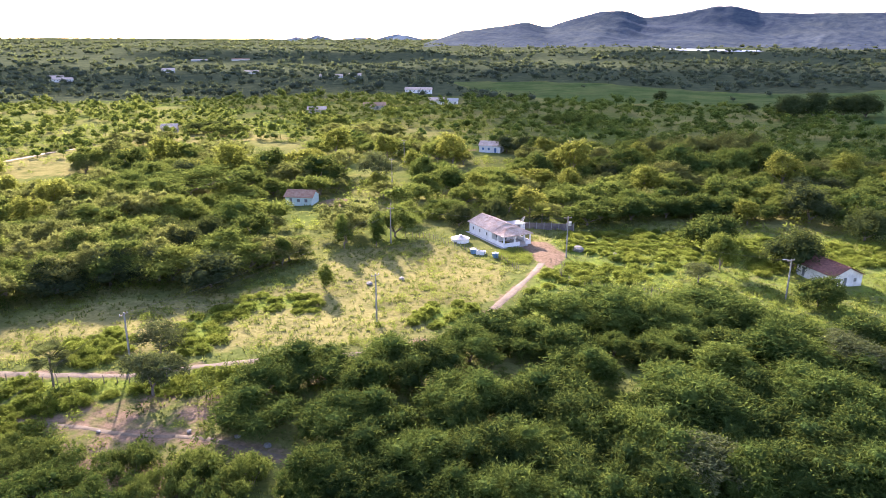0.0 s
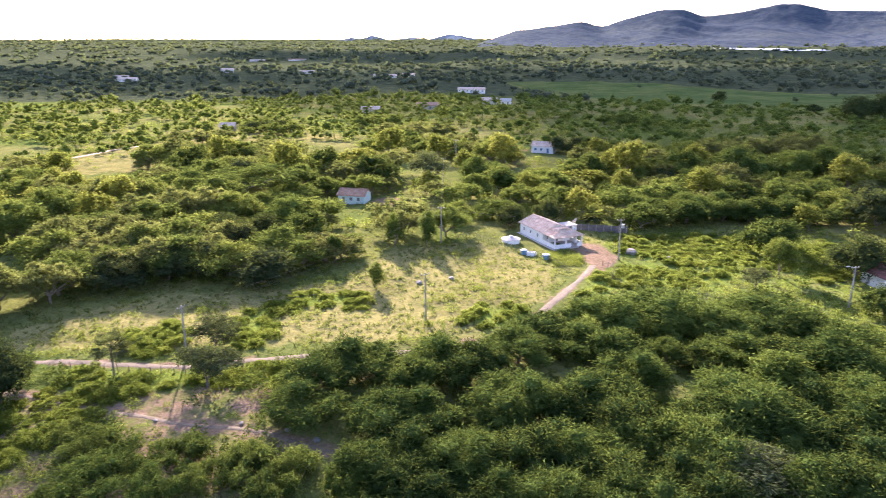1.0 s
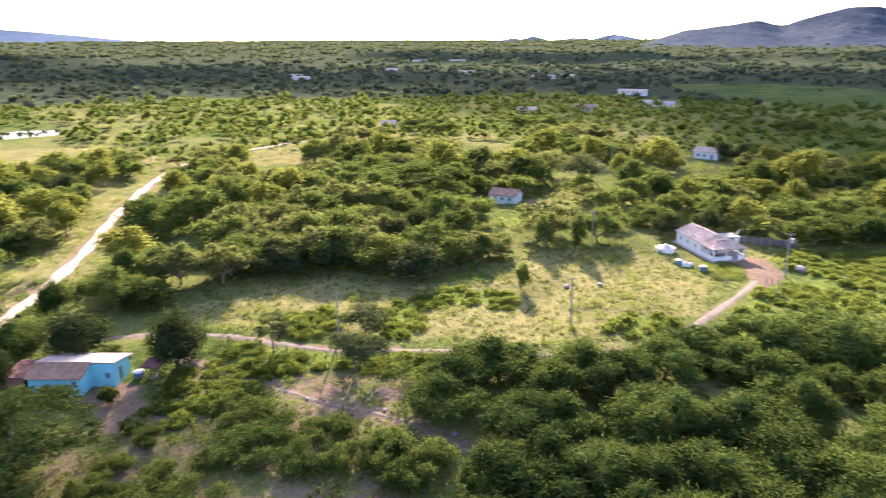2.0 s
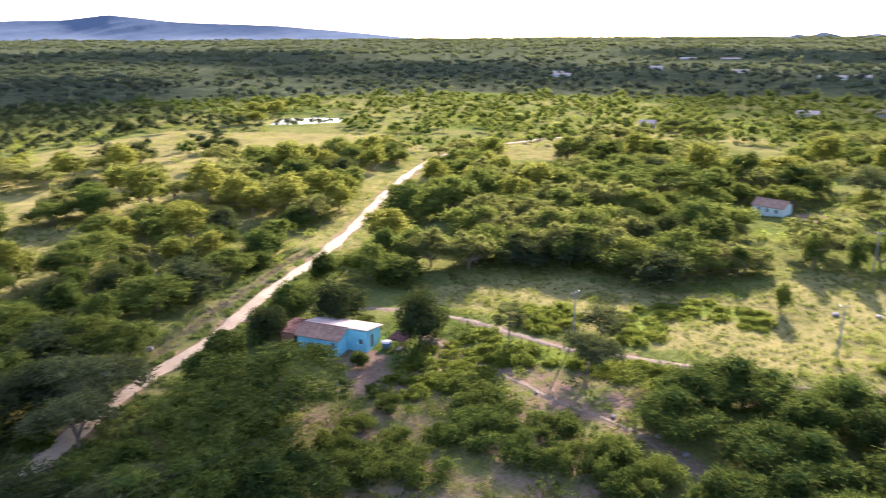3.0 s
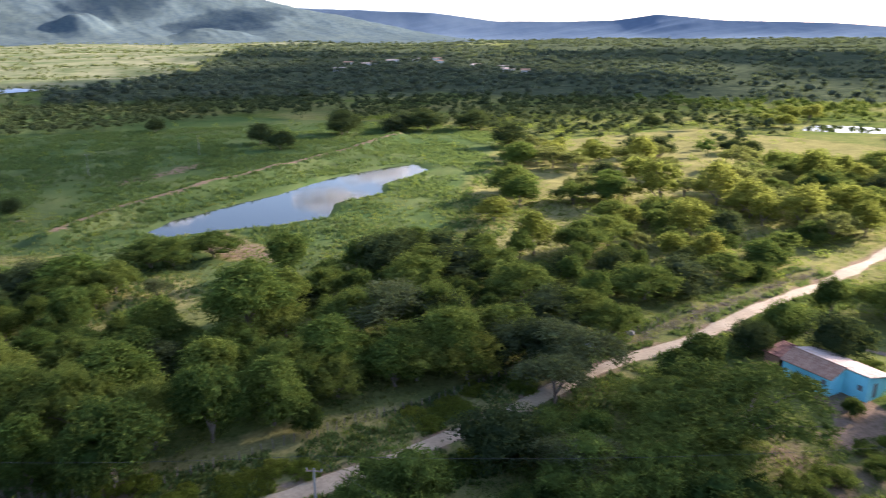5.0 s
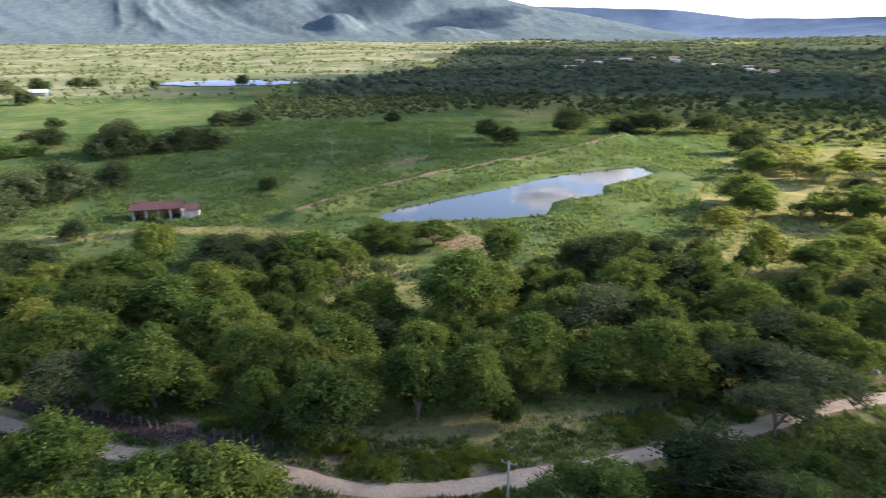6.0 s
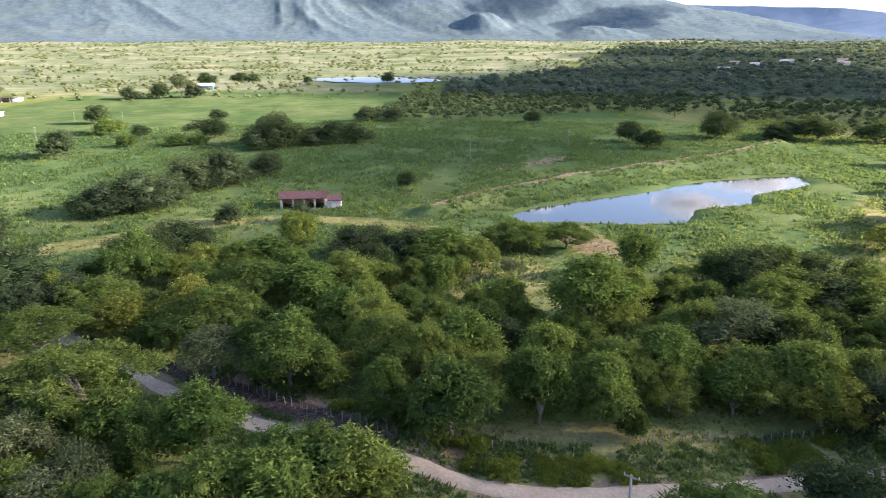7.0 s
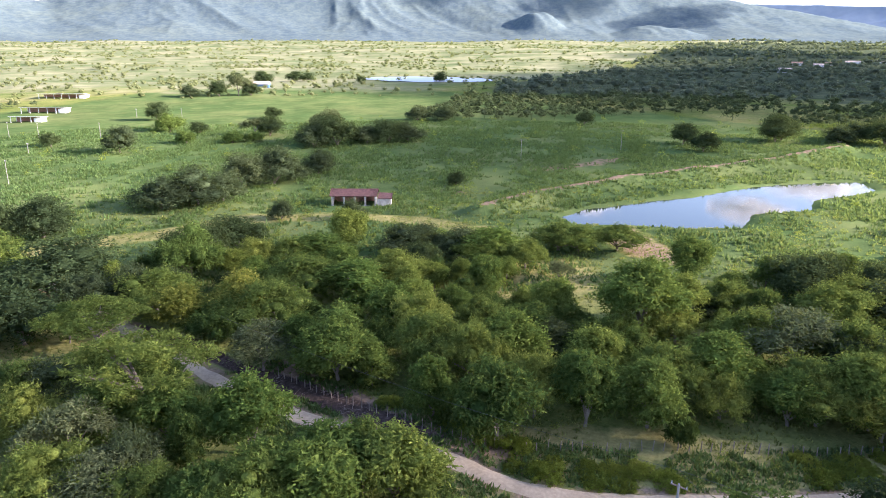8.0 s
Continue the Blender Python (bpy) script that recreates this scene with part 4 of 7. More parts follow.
plant(BUSHY_A, -5, 231, 12, 8)
# thorn wood below the farm
plant(BUSHY_A, -18.5, 88.1, 10.2, 5.6)
plant(BUSHY_B, -22.9, 84.0, 8.6, 5)
plant(BUSHY_A, -23.0, 75.9, 9.2, 5)
plant(BUSHY_A, -8.1, 74.6, 8.8, 5.4)
plant(BUSHY_B, -11.9, 73.3, 9.4, 5.2)
plant(BUSHY_A, -7.2, 88.7, 10.1, 6)
plant(LOW, -10.5, 84.5, 7.1, 5)
plant(BUSHY_B, -2.9, 87.2, 9.5, 5.6)
plant(LOW, -12.8, 65.0, 6.8, 4.4)
plant(BUSHY_A, -8.0, 66.8, 8.7, 5)
plant(BUSHY_B, -2.5, 65.8, 9.2, 5)
plant(LOW, -9.0, 60.8, 7.1, 4.2)
plant(BUSHY_A, -4.5, 59.7, 7.2, 4.2)
plant(WEEDBUSH, -15, 62.4, 4.9, 3.0)
plant(WEEDBUSH, -19.9, 63.8, 5.5, 3.0)
plant(WEEDBUSH, -25.4, 64.2, 6.1, 3.2)
plant(WEEDBUSH, -22.2, 60.6, 4.4, 2.7)
plant(WEEDBUSH, -29.1, 62, 4.1, 2.6)
plant(WEEDBUSH, -39.4, 66.6, 6.7, 2.2)
plant(WEEDBUSH, -44.4, 68, 7.0, 2.1)
plant(WEEDBUSH, -41, 61.8, 7.6, 2.4)
plant(WEEDBUSH, -34, 61.5, 6.2, 2.4)
plant(BUSHY_B, 17.9, 107.7, 11.6, 5.2)
plant(BUSHY_A, 28.3, 109.5, 13.8, 5.6)
plant(BUSHY_B, 33.0, 107.8, 9.5, 5)
plant(LOW, 8.3, 101.2, 10.4, 4.8)
plant(BUSHY_A, 12.4, 98.6, 9.4, 4.6)
plant(LOW, 18.5, 95.0, 7.9, 5)
plant(BUSHY_B, 3.8, 94.2, 10.2, 5)
plant(BUSHY_A, 19.5, 87.7, 9.0, 5.4)
plant(BUSHY_A, 3.9, 79.1, 10.6, 6)
plant(BUSHY_B, 1.1, 75.4, 8.1, 5.4)
plant(BUSHY_A, 12.9, 79.2, 10.7, 6)
plant(LOW, 9.3, 76.8, 7.6, 5)
plant(BUSHY_B, 15.7, 73.4, 8.4, 5.6)
plant(LOW, 17.0, 70.0, 6.6, 5)
plant(BUSHY_A, 7.0, 70.0, 7.4, 5)
plant(BUSHY_B, 4.0, 65.9, 8.6, 6)
plant(BUSHY_A, 10.3, 66.6, 8.7, 5.6)
plant(LOW, 12.5, 63.5, 7.6, 5)
plant(BUSHY_A, 2.1, 60.5, 6.7, 5)
plant(BUSHY_B, 5.8, 59.2, 8.0, 5.4)
# thorn wood by the white house
plant(BUSHY_A, 18.6, 64.8, 7.8, 5)
plant(LOW, 21.9, 70.8, 8.0, 5.6)
plant(BUSHY_B, 29.6, 77.5, 13.1, 7)
plant(BUSHY_A, 26.0, 75.2, 9.2, 6)
plant(BUSHY_B, 32.9, 74.1, 10.8, 6)
plant(BUSHY_A, 24.9, 66.6, 10.4, 6)
plant(GREY, 26.5, 64.1, 9.5, 5.4)
plant(BUSHY_A, 31.8, 64.3, 8.5, 5.6)
plant(BUSHY_B, 22.2, 61.3, 8.5, 5.2)
plant(BUSHY_A, 17.1, 58.9, 8.2, 5.2)
plant(BUSHY_B, 12.3, 58.7, 8.0, 5)
plant(BUSHY_A, 42.8, 111.1, 12.0, 5)
plant(LOW, 47.3, 110.3, 11.3, 4.6)
plant(BUSHY_B, 38.1, 105.1, 9.5, 4.6)
plant(LOW, 50.0, 106.6, 8.9, 4)
plant(BUSHY_A, 34.7, 97.0, 8.8, 4.6)
plant(LOW, 42.6, 96.1, 8.2, 4.6)
plant(UPRIGHT_B, 37.6, 86.7, 8.6, 6)
plant(BUSHY_A, 39.3, 82.4, 8.9, 5)
plant(UPRIGHT_B, 46.1, 91.6, 10.0, 6.4)
plant(BUSHY_A, 49.9, 91.0, 9.9, 5.6)
plant(LOW, 53.8, 101.2, 8.7, 4)
plant(BUSHY_B, 46.3, 79.5, 11.9, 6)
plant(BUSHY_A, 41.7, 76.7, 9.9, 5)
plant(BUSHY_B, 49.3, 78.2, 10.4, 5.2)
plant(BUSHY_A, 40.2, 69.7, 10.7, 5.6)
plant(LOW, 46.2, 69.8, 8.8, 5.6)
plant(BUSHY_B, 41.7, 66.4, 8.4, 5)
plant(BUSHY_A, 43.7, 63.9, 9.7, 5.6)
plant(BUSHY_B, 36.3, 62.8, 9.2, 5.6)
plant(BUSHY_A, 40.9, 60.7, 9.3, 5)
plant(LOW, 32.4, 61.6, 7.7, 5)
plant(GREY, 57.8, 92.3, 9.2, 5)
plant(LOW, 64.4, 99.5, 9.0, 4.6)
plant(LOW, 58.0, 98.6, 9.7, 4)
plant(BUSHY_A, 57.0, 86.6, 8.0, 4.2)
# belts of trees behind the pasture
plant(DOMED_A, -113.5, 177.7, 9.8, 7.8)
plant(DOMED_A, -107.6, 183.7, 9.1, 8.0)
plant(DOMED_A, -98.8, 184.8, 9.6, 8.3)
plant(DOMED_B, -102.7, 188.8, 13.3, 8.6)
plant(DOMED_B, -94.7, 197.0, 13.7, 7.7)
plant(DOMED_A, -86.1, 163.3, 11.2, 9.0)
plant(DOMED_A, -79.5, 168.9, 10.8, 9.2)
plant(DOMED_A, -70.7, 170.0, 10.6, 9.2)
plant(DOMED_B, -90.6, 152.9, 14.8, 6.9)
plant(DOMED_B, -81.4, 159.1, 14.8, 8.1)
plant(DOMED_A, -92.5, 141.1, 11.4, 8.5)
plant(DOMED_A, -84.7, 146.5, 12.7, 7.6)
plant(UMBRELLA, -71.1, 196.7, 27.9, 9.5)
plant(DOMED_B, -104.7, 221.9, 10.6, 6.1)
plant(DOMED_B, -94.6, 222.1, 11.4, 7.5)
plant(DOMED_A, -65.4, 141.9, 9.7, 7.4)
plant(DOMED_A, -57.6, 143.7, 9.9, 7.4)
plant(DOMED_B, -72.4, 135.9, 10.7, 8.5)
plant(DOMED_B, -65.8, 141.5, 11.4, 8.4)
plant(DOMED_A, -81.3, 131.6, 12.0, 7.1)
plant(DOMED_A, -74.4, 137.7, 11.3, 8.5)
plant(DOMED_B, -79.2, 121.0, 9.6, 7.2)
plant(DOMED_B, -72.5, 124.1, 8.2, 7.3)
plant(DARKTREE, -59.0, 151.1, 8.4, 7.5)
plant(DARKTREE, -51.9, 153.4, 8.5, 6.6)
plant(DOMED_B, -45.6, 141.1, 13.4, 7)
plant(DOMED_B, -39.0, 136.8, 11.7, 6)
plant(DOMED_A, -35.2, 141.1, 13.2, 6)
plant(EVERGREEN, -62.6, 126.5, 11.2, 7.2)
plant(EVERGREEN, -54.4, 128.7, 9.3, 6.9)
plant(DOMED_B, -52.0, 129.5, 13.8, 7)
plant(EVERGREEN, -43.6, 126.6, 12.2, 7)
plant(DOMED_A, -70.3, 123.6, 9.6, 6.9)
plant(DOMED_A, -64.7, 128.3, 9.8, 7.2)
plant(UPRIGHT_B, -74.0, 247.3, 14.5, 6)
plant(DOMED_B, -56.2, 193.2, 13.4, 6)
plant(THORN_B, -32.6, 143.9, 11.0, 4.5)
plant(DOMED_A, -139.5, 305.2, 12.1, 5.6)
plant(DOMED_A, -130.0, 307.4, 11.6, 5.8)
plant(DOMED_A, -122.6, 314.3, 10.7, 5.8)
plant(DOMED_B, -108.5, 341.0, 12.8, 5.5)
plant(DOMED_B, -99.5, 344.0, 11.6, 5.6)
plant(DARKTREE, -122.5, 349.6, 9.7, 5.4)
plant(DARKTREE, -115.2, 352.2, 10.4, 5.4)
plant(DARKTREE, -107.8, 354.3, 10.0, 5.1)
plant(DOMED_B, -71.1, 372.7, 11.8, 6.0)
plant(DOMED_B, -62.8, 375.8, 9.6, 6.3)
plant(DOMED_B, -54.2, 376.6, 9.6, 6.4)
plant(DOMED_A, -48.9, 325.4, 13.1, 8.0)
plant(DOMED_A, -37.3, 326.8, 15.0, 7.7)
plant(DOMED_A, -25.5, 326.4, 15.1, 8.1)
plant(DOMED_B, -50.9, 286.2, 11.5, 6.0)
plant(DOMED_B, -42.9, 293.1, 10.9, 6.4)
plant(DOMED_B, -33.7, 292.1, 10.7, 6.5)
plant(DOMED_A, -26.6, 300.1, 9.7, 6.5)
plant(DOMED_A, -18.9, 300.5, 10.0, 6.6)
plant(DOMED_A, -11.2, 299.3, 10.0, 6.9)
plant(EVERGREEN, 25.8, 291.3, 9.1, 7.2)
plant(EVERGREEN, 32.7, 290.2, 8.5, 7.1)
plant(DOMED_B, 58.7, 395.9, 9.6, 5.2)
plant(DOMED_B, 66.3, 392.4, 9.9, 6.3)
plant(DOMED_B, 74.8, 394.2, 9.6, 5.3)
plant(DOMED_B, 36.2, 297.6, 12.6, 5.8)
plant(DOMED_B, 46.1, 293.7, 12.8, 4.8)
plant(DOMED_A, 77.4, 266.9, 10.5, 10.4)
plant(DOMED_A, 84.9, 264.4, 10.5, 9.1)
plant(DOMED_A, 93.3, 264.6, 9.5, 10.4)
plant(DOMED_A, 89.9, 275.4, 11.7, 9.2)
plant(DOMED_A, 98.5, 273.2, 10.8, 9.3)
plant(DOMED_A, 107.2, 271.0, 12.0, 9.4)
plant(DOMED_A, 98.2, 268.9, 11.9, 9.4)
plant(DOMED_A, 107.9, 269.7, 10.7, 11.8)
plant(DOMED_A, 116.2, 266.8, 10.2, 11.7)
plant(DOMED_A, 108.2, 262.1, 13.7, 9.4)
plant(DOMED_A, 117.5, 256.6, 12.8, 8.2)
plant(DOMED_B, 71.5, 255.4, 11.6, 6.9)
plant(DOMED_B, 80.4, 253.2, 10.2, 8.3)
plant(DOMED_B, 6.6, 195.4, 10.1, 6.1)
plant(DOMED_B, 14.0, 195.0, 9.4, 6.3)
plant(GOLD_GREEN, 27.0, 216.2, 14.1, 7)
plant(DOMED_B, 33.2, 188.7, 14.3, 7)
plant(DOMED_B, 36.4, 173.6, 13.3, 6)
plant(BUSHY_B, 40.5, 178.4, 9.2, 6.1)
plant(BUSHY_B, 48.7, 178.2, 10.0, 6.0)
plant(BUSHY_B, 50.6, 184.0, 10.5, 6.4)
plant(BUSHY_B, 58.4, 181.2, 11.0, 5.4)
plant(BUSHY_A, 59.0, 187.5, 10.7, 6.2)
plant(BUSHY_A, 66.9, 183.0, 11.8, 5.8)
plant(BUSHY_B, 64.9, 180.5, 12.1, 6.2)
plant(BUSHY_B, 74.6, 180.8, 9.9, 6.2)
plant(BUSHY_A, 75.4, 185.8, 8.6, 6.3)
plant(BUSHY_A, 81.6, 180.8, 9.6, 5.5)
plant(DOMED_B, 91.3, 192.7, 10.8, 6.7)
plant(DOMED_B, 97.5, 186.8, 9.4, 6.0)
plant(EVERGREEN, 106.4, 206.4, 11.0, 6.1)
plant(EVERGREEN, 115.6, 206.5, 10.0, 6.1)
plant(DOMED_B, 106.1, 193.2, 12.2, 6.5)
plant(DOMED_B, 116.0, 189.8, 12.3, 6.9)
plant(EVERGREEN, 107.1, 182.0, 9.3, 5.6)
plant(EVERGREEN, 115.3, 179.5, 9.8, 6.1)
plant(UPRIGHT_B, -5.4, 206.0, 9.1, 7.1)
plant(UPRIGHT_B, 2.2, 209.2, 9.2, 8.2)
plant(DOMED_B, 0.8, 182.5, 11.9, 5)
plant(THORN_B, -9.2, 175.7, 8.6, 5)
plant(THORN_B, 11.9, 226.3, 12.8, 5)
# woods along the road
plant(UMBRELLA, -61.8, 48.8, 17.7, 8.6)
plant(DOMED_B, -67.4, 41.9, 12.3, 6.6)
plant(DOMED_B, -59.2, 40.9, 14.0, 6.4)
plant(GREY, -82.2, 36.6, 11.6, 8)
plant(GREY, -76.2, 32.1, 8.7, 7)
plant(BUSHY_B, -65.2, 27, 8, 5.2)
plant(BUSHY_A, -56.6, 27.6, 10.0, 6.5)
plant(GREY, -58.9, 27.6, 7.9, 6)
plant(LOW, -55.3, 33.8, 9.1, 5.6)
plant(BUSHY_A, -49.6, 38.8, 10.1, 5.4)
plant(WEEDBUSH, -46.3, 46.8, 6.0, 2.6)
plant(WEEDBUSH, -52.9, 53.8, 4.2, 2.0)
plant(WEEDBUSH, -48.8, 48.9, 4.6, 2.4)
plant(WEEDBUSH, -53.2, 60.0, 3.6, 1.6)
plant(WEEDBUSH, -47.3, 54.7, 4.4, 2.0)
plant(WEEDBUSH, -44.2, 58.5, 4.0, 1.8)
plant(WEEDBUSH, -48.4, 70.3, 4.2, 2.0)
plant(WEEDBUSH, -57.8, 61.4, 2.6, 1.4)
plant(WEEDBUSH, -53.2, 49.3, 4.0, 2.4)
plant(WEEDBUSH, -42, 51.8, 6.0, 2.4)
plant(DOMED_B, -93.7, 48.0, 9.8, 6)
plant(DOMED_B, -99.4, 45.3, 10.1, 6.6)
plant(EVERGREEN, -98.6, 39.6, 10.8, 7)
plant(DOMED_B, -112.2, 39.9, 11.0, 7)
plant(DOMED_B, -124.3, 37.9, 11.9, 7)
plant(EVERGREEN, -125.8, 32.0, 12.9, 7)
plant(DOMED_B, -127.3, 26.3, 12.9, 7)
plant(EVERGREEN, -109.8, 69.9, 11.9, 6.4)
plant(DOMED_B, -107.9, 61.5, 12.4, 6.5)
plant(DOMED_B, -92.5, 30.6, 11.6, 7.5)
plant(EVERGREEN, -86.7, 34.3, 9.6, 7.4)
plant(DOMED_B, -94.0, 25.3, 10.8, 7)
plant(EVERGREEN, -99.2, 21.3, 11.2, 7.4)
plant(GOLD_GREEN, -86, 23, 8.5, 6.5)
plant(DOMED_B, -87.3, 16.2, 10.0, 7)
plant(EVERGREEN, -88.5, 29, 9, 7)
plant(DOMED_B, -113.8, 80.5, 9.2, 5.6)
plant(UPRIGHT_B, -118.5, 93.0, 8.7, 6)
plant(DOMED_B, -90.2, 95.9, 10.5, 7)
plant(LOW, -83, 97, 8, 5)
plant(DOMED_B, -88.7, 108.9, 13.1, 7)
plant(DOMED_A, -84.7, 108.6, 9.1, 7.9)
plant(DOMED_A, -77.1, 111.0, 9.6, 7.7)
plant(DOMED_B, -78.4, 115.8, 12.7, 6.5)
plant(EVERGREEN, -70.7, 122, 13.5, 6)
plant(DOMED_A, -66, 129, 9.5, 7.5)
plant(DOMED_A, -56, 132, 9.5, 7.2)
plant(EVERGREEN, -62, 137, 9.5, 6.5)
plant(EVERGREEN, -55, 143, 9.5, 6.8)
plant(DOMED_B, -60.8, 129.8, 14.1, 8)
plant(GOLD_GREEN, -156.0, 100.3, 12.1, 6)
plant(GOLD_GREEN, -163.1, 120.3, 13.1, 6)
plant(DOMED_B, -143.4, 128.8, 14.1, 6)
plant(DOMED_B, -174.6, 137.5, 8.9, 6.2)
plant(DOMED_B, -167.7, 141.7, 10.0, 5.3)
plant(DARKTREE, -251.4, 176.1, 9.2, 5.8)
plant(DARKTREE, -247.4, 181.8, 8.8, 5.6)
plant(GOLD_GREEN, -341.3, 273.1, 11.0, 8.9)
plant(GOLD_GREEN, -335.2, 281.0, 11.1, 9.3)
plant(GOLD_GREEN, -321.4, 245.9, 10.4, 7.0)
plant(GOLD_GREEN, -317.0, 252.4, 10.3, 6.8)
plant(EVERGREEN, -251.1, 134.7, 11.2, 8.4)
plant(EVERGREEN, -250.6, 144.4, 11.0, 8.6)
plant(UPRIGHT_B, -252.3, 88.0, 12.9, 8)
plant(UPRIGHT_B, -184.0, 64.3, 9.5, 8)
plant(UPRIGHT_B, -188.4, 93.1, 10.2, 8)
plant(UPRIGHT_B, -158.6, 79.1, 8.7, 6)
plant(GOLD_GREEN, -169.1, 52.0, 10.1, 6)
# trees near the road's bend
plant(DARKTREE, -71.5, -93.7, 12.6, 9)
plant(UMBRELLA, -72.1, -79.7, 14.0, 8.5)
plant(EVERGREEN, -57.3, -70.5, 9.4, 8)
plant(GREY, -49.4, -60.3, 8.9, 8)
plant(UPRIGHT_B, -53.4, -60.3, 6.4, 8)
plant(UPRIGHT_B, -56.2, -53.5, 6.9, 8)
plant(UPRIGHT_B, -53.1, -48.2, 4.2, 7)
plant(UPRIGHT_A, -58.0, -43.7, 8.5, 9)
plant(DOMED_B, -55.6, -74.0, 8.7, 8)
plant(UPRIGHT_B, -53.9, -31.2, 9.0, 8.6)
plant(DOMED_B, -56.3, -29.3, 7.9, 8)
plant(UPRIGHT_B, -55.2, -24.8, 8.4, 9)
plant(DOMED_B, -46.0, -35.9, 11.0, 9)
plant(UPRIGHT_B, -49.3, -30.3, 10.3, 9)
plant(DOMED_B, -42.1, -56.0, 10.1, 8)
plant(GREY, -43.6, -50.7, 9.8, 7)
plant(DOMED_B, -44.3, -46.1, 8.3, 7)
plant(UPRIGHT_B, -45.4, -40.5, 8.6, 7)
plant(DOMED_B, -49.3, -67.6, 8.8, 8)
plant(EVERGREEN, -47.9, -51.3, 6.3, 8)
plant(UPRIGHT_B, -50.2, -35.8, 6.9, 8)
# wood across the road
plant(GOLD_GREEN, -84.6, -74.4, 10.4, 7.7)
plant(GOLD_GREEN, -88.3, -67.2, 9.0, 9.1)
plant(DOMED_B, -88.3, -61.7, 13.6, 9)
plant(DOMED_B, -103.2, -63.5, 14.1, 8)
plant(UPRIGHT_B, -104.1, -53.8, 11.7, 8)
plant(UPRIGHT_A, -77.6, -43.6, 9.6, 8.4)
plant(UPRIGHT_B, -77.6, -38.6, 6.2, 6.6)
plant(GREY, -76.8, -55.1, 8.9, 7)
plant(DOMED_B, -91.9, -37.6, 10.1, 9)
plant(DOMED_B, -84.2, -32.6, 10.1, 9)
plant(UPRIGHT_B, -95.6, -43.6, 8.2, 8)
plant(UPRIGHT_B, -86.7, -10.3, 7.5, 9)
plant(DOMED_B, -86.2, -1.0, 9.6, 8.6)
plant(UPRIGHT_B, -90.5, 5.0, 9.3, 9)
plant(DOMED_B, -84.6, 5.2, 7.4, 6)
plant(DOMED_B, -76.9, -16.2, 7.6, 9)
plant(UPRIGHT_B, -87.9, -22.6, 9.3, 9)
plant(DOMED_B, -82.6, -25.8, 9.7, 9)
plant(UPRIGHT_B, -98.4, -21.6, 6.6, 6.4)
plant(DOMED_B, -102.4, -16.6, 7.1, 6)
plant(EVERGREEN, -96.2, -17.4, 6.5, 5.5)
plant(DOMED_B, -98.3, -29.8, 8, 6.5)
plant(THORN_B, -101.2, -22.9, 7.5, 5.5)
plant(UPRIGHT_B, -125.7, -32.9, 4.6, 5)
plant(GREY, -128.3, -23.4, 5, 4)
plant(THORN_A, -97.0, -13.1, 7, 6)
plant(LOW, -118.6, -37.7, 3, 2.2)
plant(THORN_B, -105.7, -1.1, 9.9, 6)
plant(DOMED_B, -119.2, 6.2, 9.0, 7)
plant(DOMED_B, -102.6, 10.2, 10.5, 8)
plant(GREY, -101.9, 15.1, 13.0, 9)
plant(DOMED_B, -119.4, 21.9, 12.1, 8)
plant(DOMED_B, -100.4, 22.3, 10.4, 9)
plant(UPRIGHT_B, -89.3, 21.6, 9.4, 9)
plant(DOMED_B, -89.2, 15.8, 10.1, 8)
plant(DARKTREE, -134.8, 19.6, 12.4, 8)
plant(DARKTREE, -137.9, 22.7, 7.9, 8.5)
plant(DARKTREE, -134.1, 29.2, 9.3, 7.8)
plant(EVERGREEN, -118.0, 3.9, 6.9, 5)
plant(DARKTREE, -111.9, -99.1, 8.3, 7.1)
plant(DARKTREE, -118.2, -95.1, 8.6, 8.2)
plant(DARKTREE, -124.7, -93.0, 11.5, 8)
plant(DOMED_B, -113.8, -81.7, 8.6, 6.6)
plant(DOMED_B, -118.1, -76.0, 8.9, 6.1)
plant(UPRIGHT_B, -122.5, -72.5, 12.9, 6)
plant(EVERGREEN, -132.0, -56.4, 13.0, 7)
plant(EVERGREEN, -138.1, -54.8, 9.6, 6.6)
plant(EVERGREEN, -136.1, -46.1, 9.7, 7.1)
plant(DOMED_B, -133.9, -41.9, 10.4, 6)
plant(DOMED_B, -132.3, -38.1, 8.6, 5.8)
plant(DOMED_B, -133.9, -31.3, 8.0, 6.3)
plant(DOMED_B, -149.0, -23.3, 11.3, 6.1)
plant(DOMED_B, -152.5, -15.4, 10.8, 5.7)
plant(DOMED_B, -148.9, -27.6, 12.4, 6)
plant(UPRIGHT_B, -136.0, -39.1, 12.8, 7)
plant(DOMED_B, -113.2, -50.7, 11.3, 7.5)
plant(DOMED_B, -88.9, -84.1, 13.2, 8)
plant(EVERGREEN, -82.1, -93.2, 8.6, 8.2)
plant(EVERGREEN, -89.2, -89.8, 8.7, 8.3)

x, y = sector(26000, 22, 285, rs)
size = rs.uniform(0.6, 1.0, len(x)) * (1 + 0.5 * (rs.uniform(0, 1, len(x)) > 0.6))
size = np.where((x < -66) & (y < 62), size * 1.15, size)
size = np.where((x > -66) & (y < -5), size * 1.45, size)
size = np.where(np.hypot(x, y) > 135, size * 1.1, size)
size = np.minimum(size, np.where(np.hypot(x, y) > 135, 1.3, 1.2))
gap = np.where(np.hypot(x, y) > 135, 6.2, 5.2) * size
d = np.clip(thickness(x, y), 0, 1)
keep = rs.uniform(0, 1, len(x)) < np.where(d < 0.7, 0.7 * d ** np.where(np.hypot(x, y) > 190, 1.25, 2.0), d)
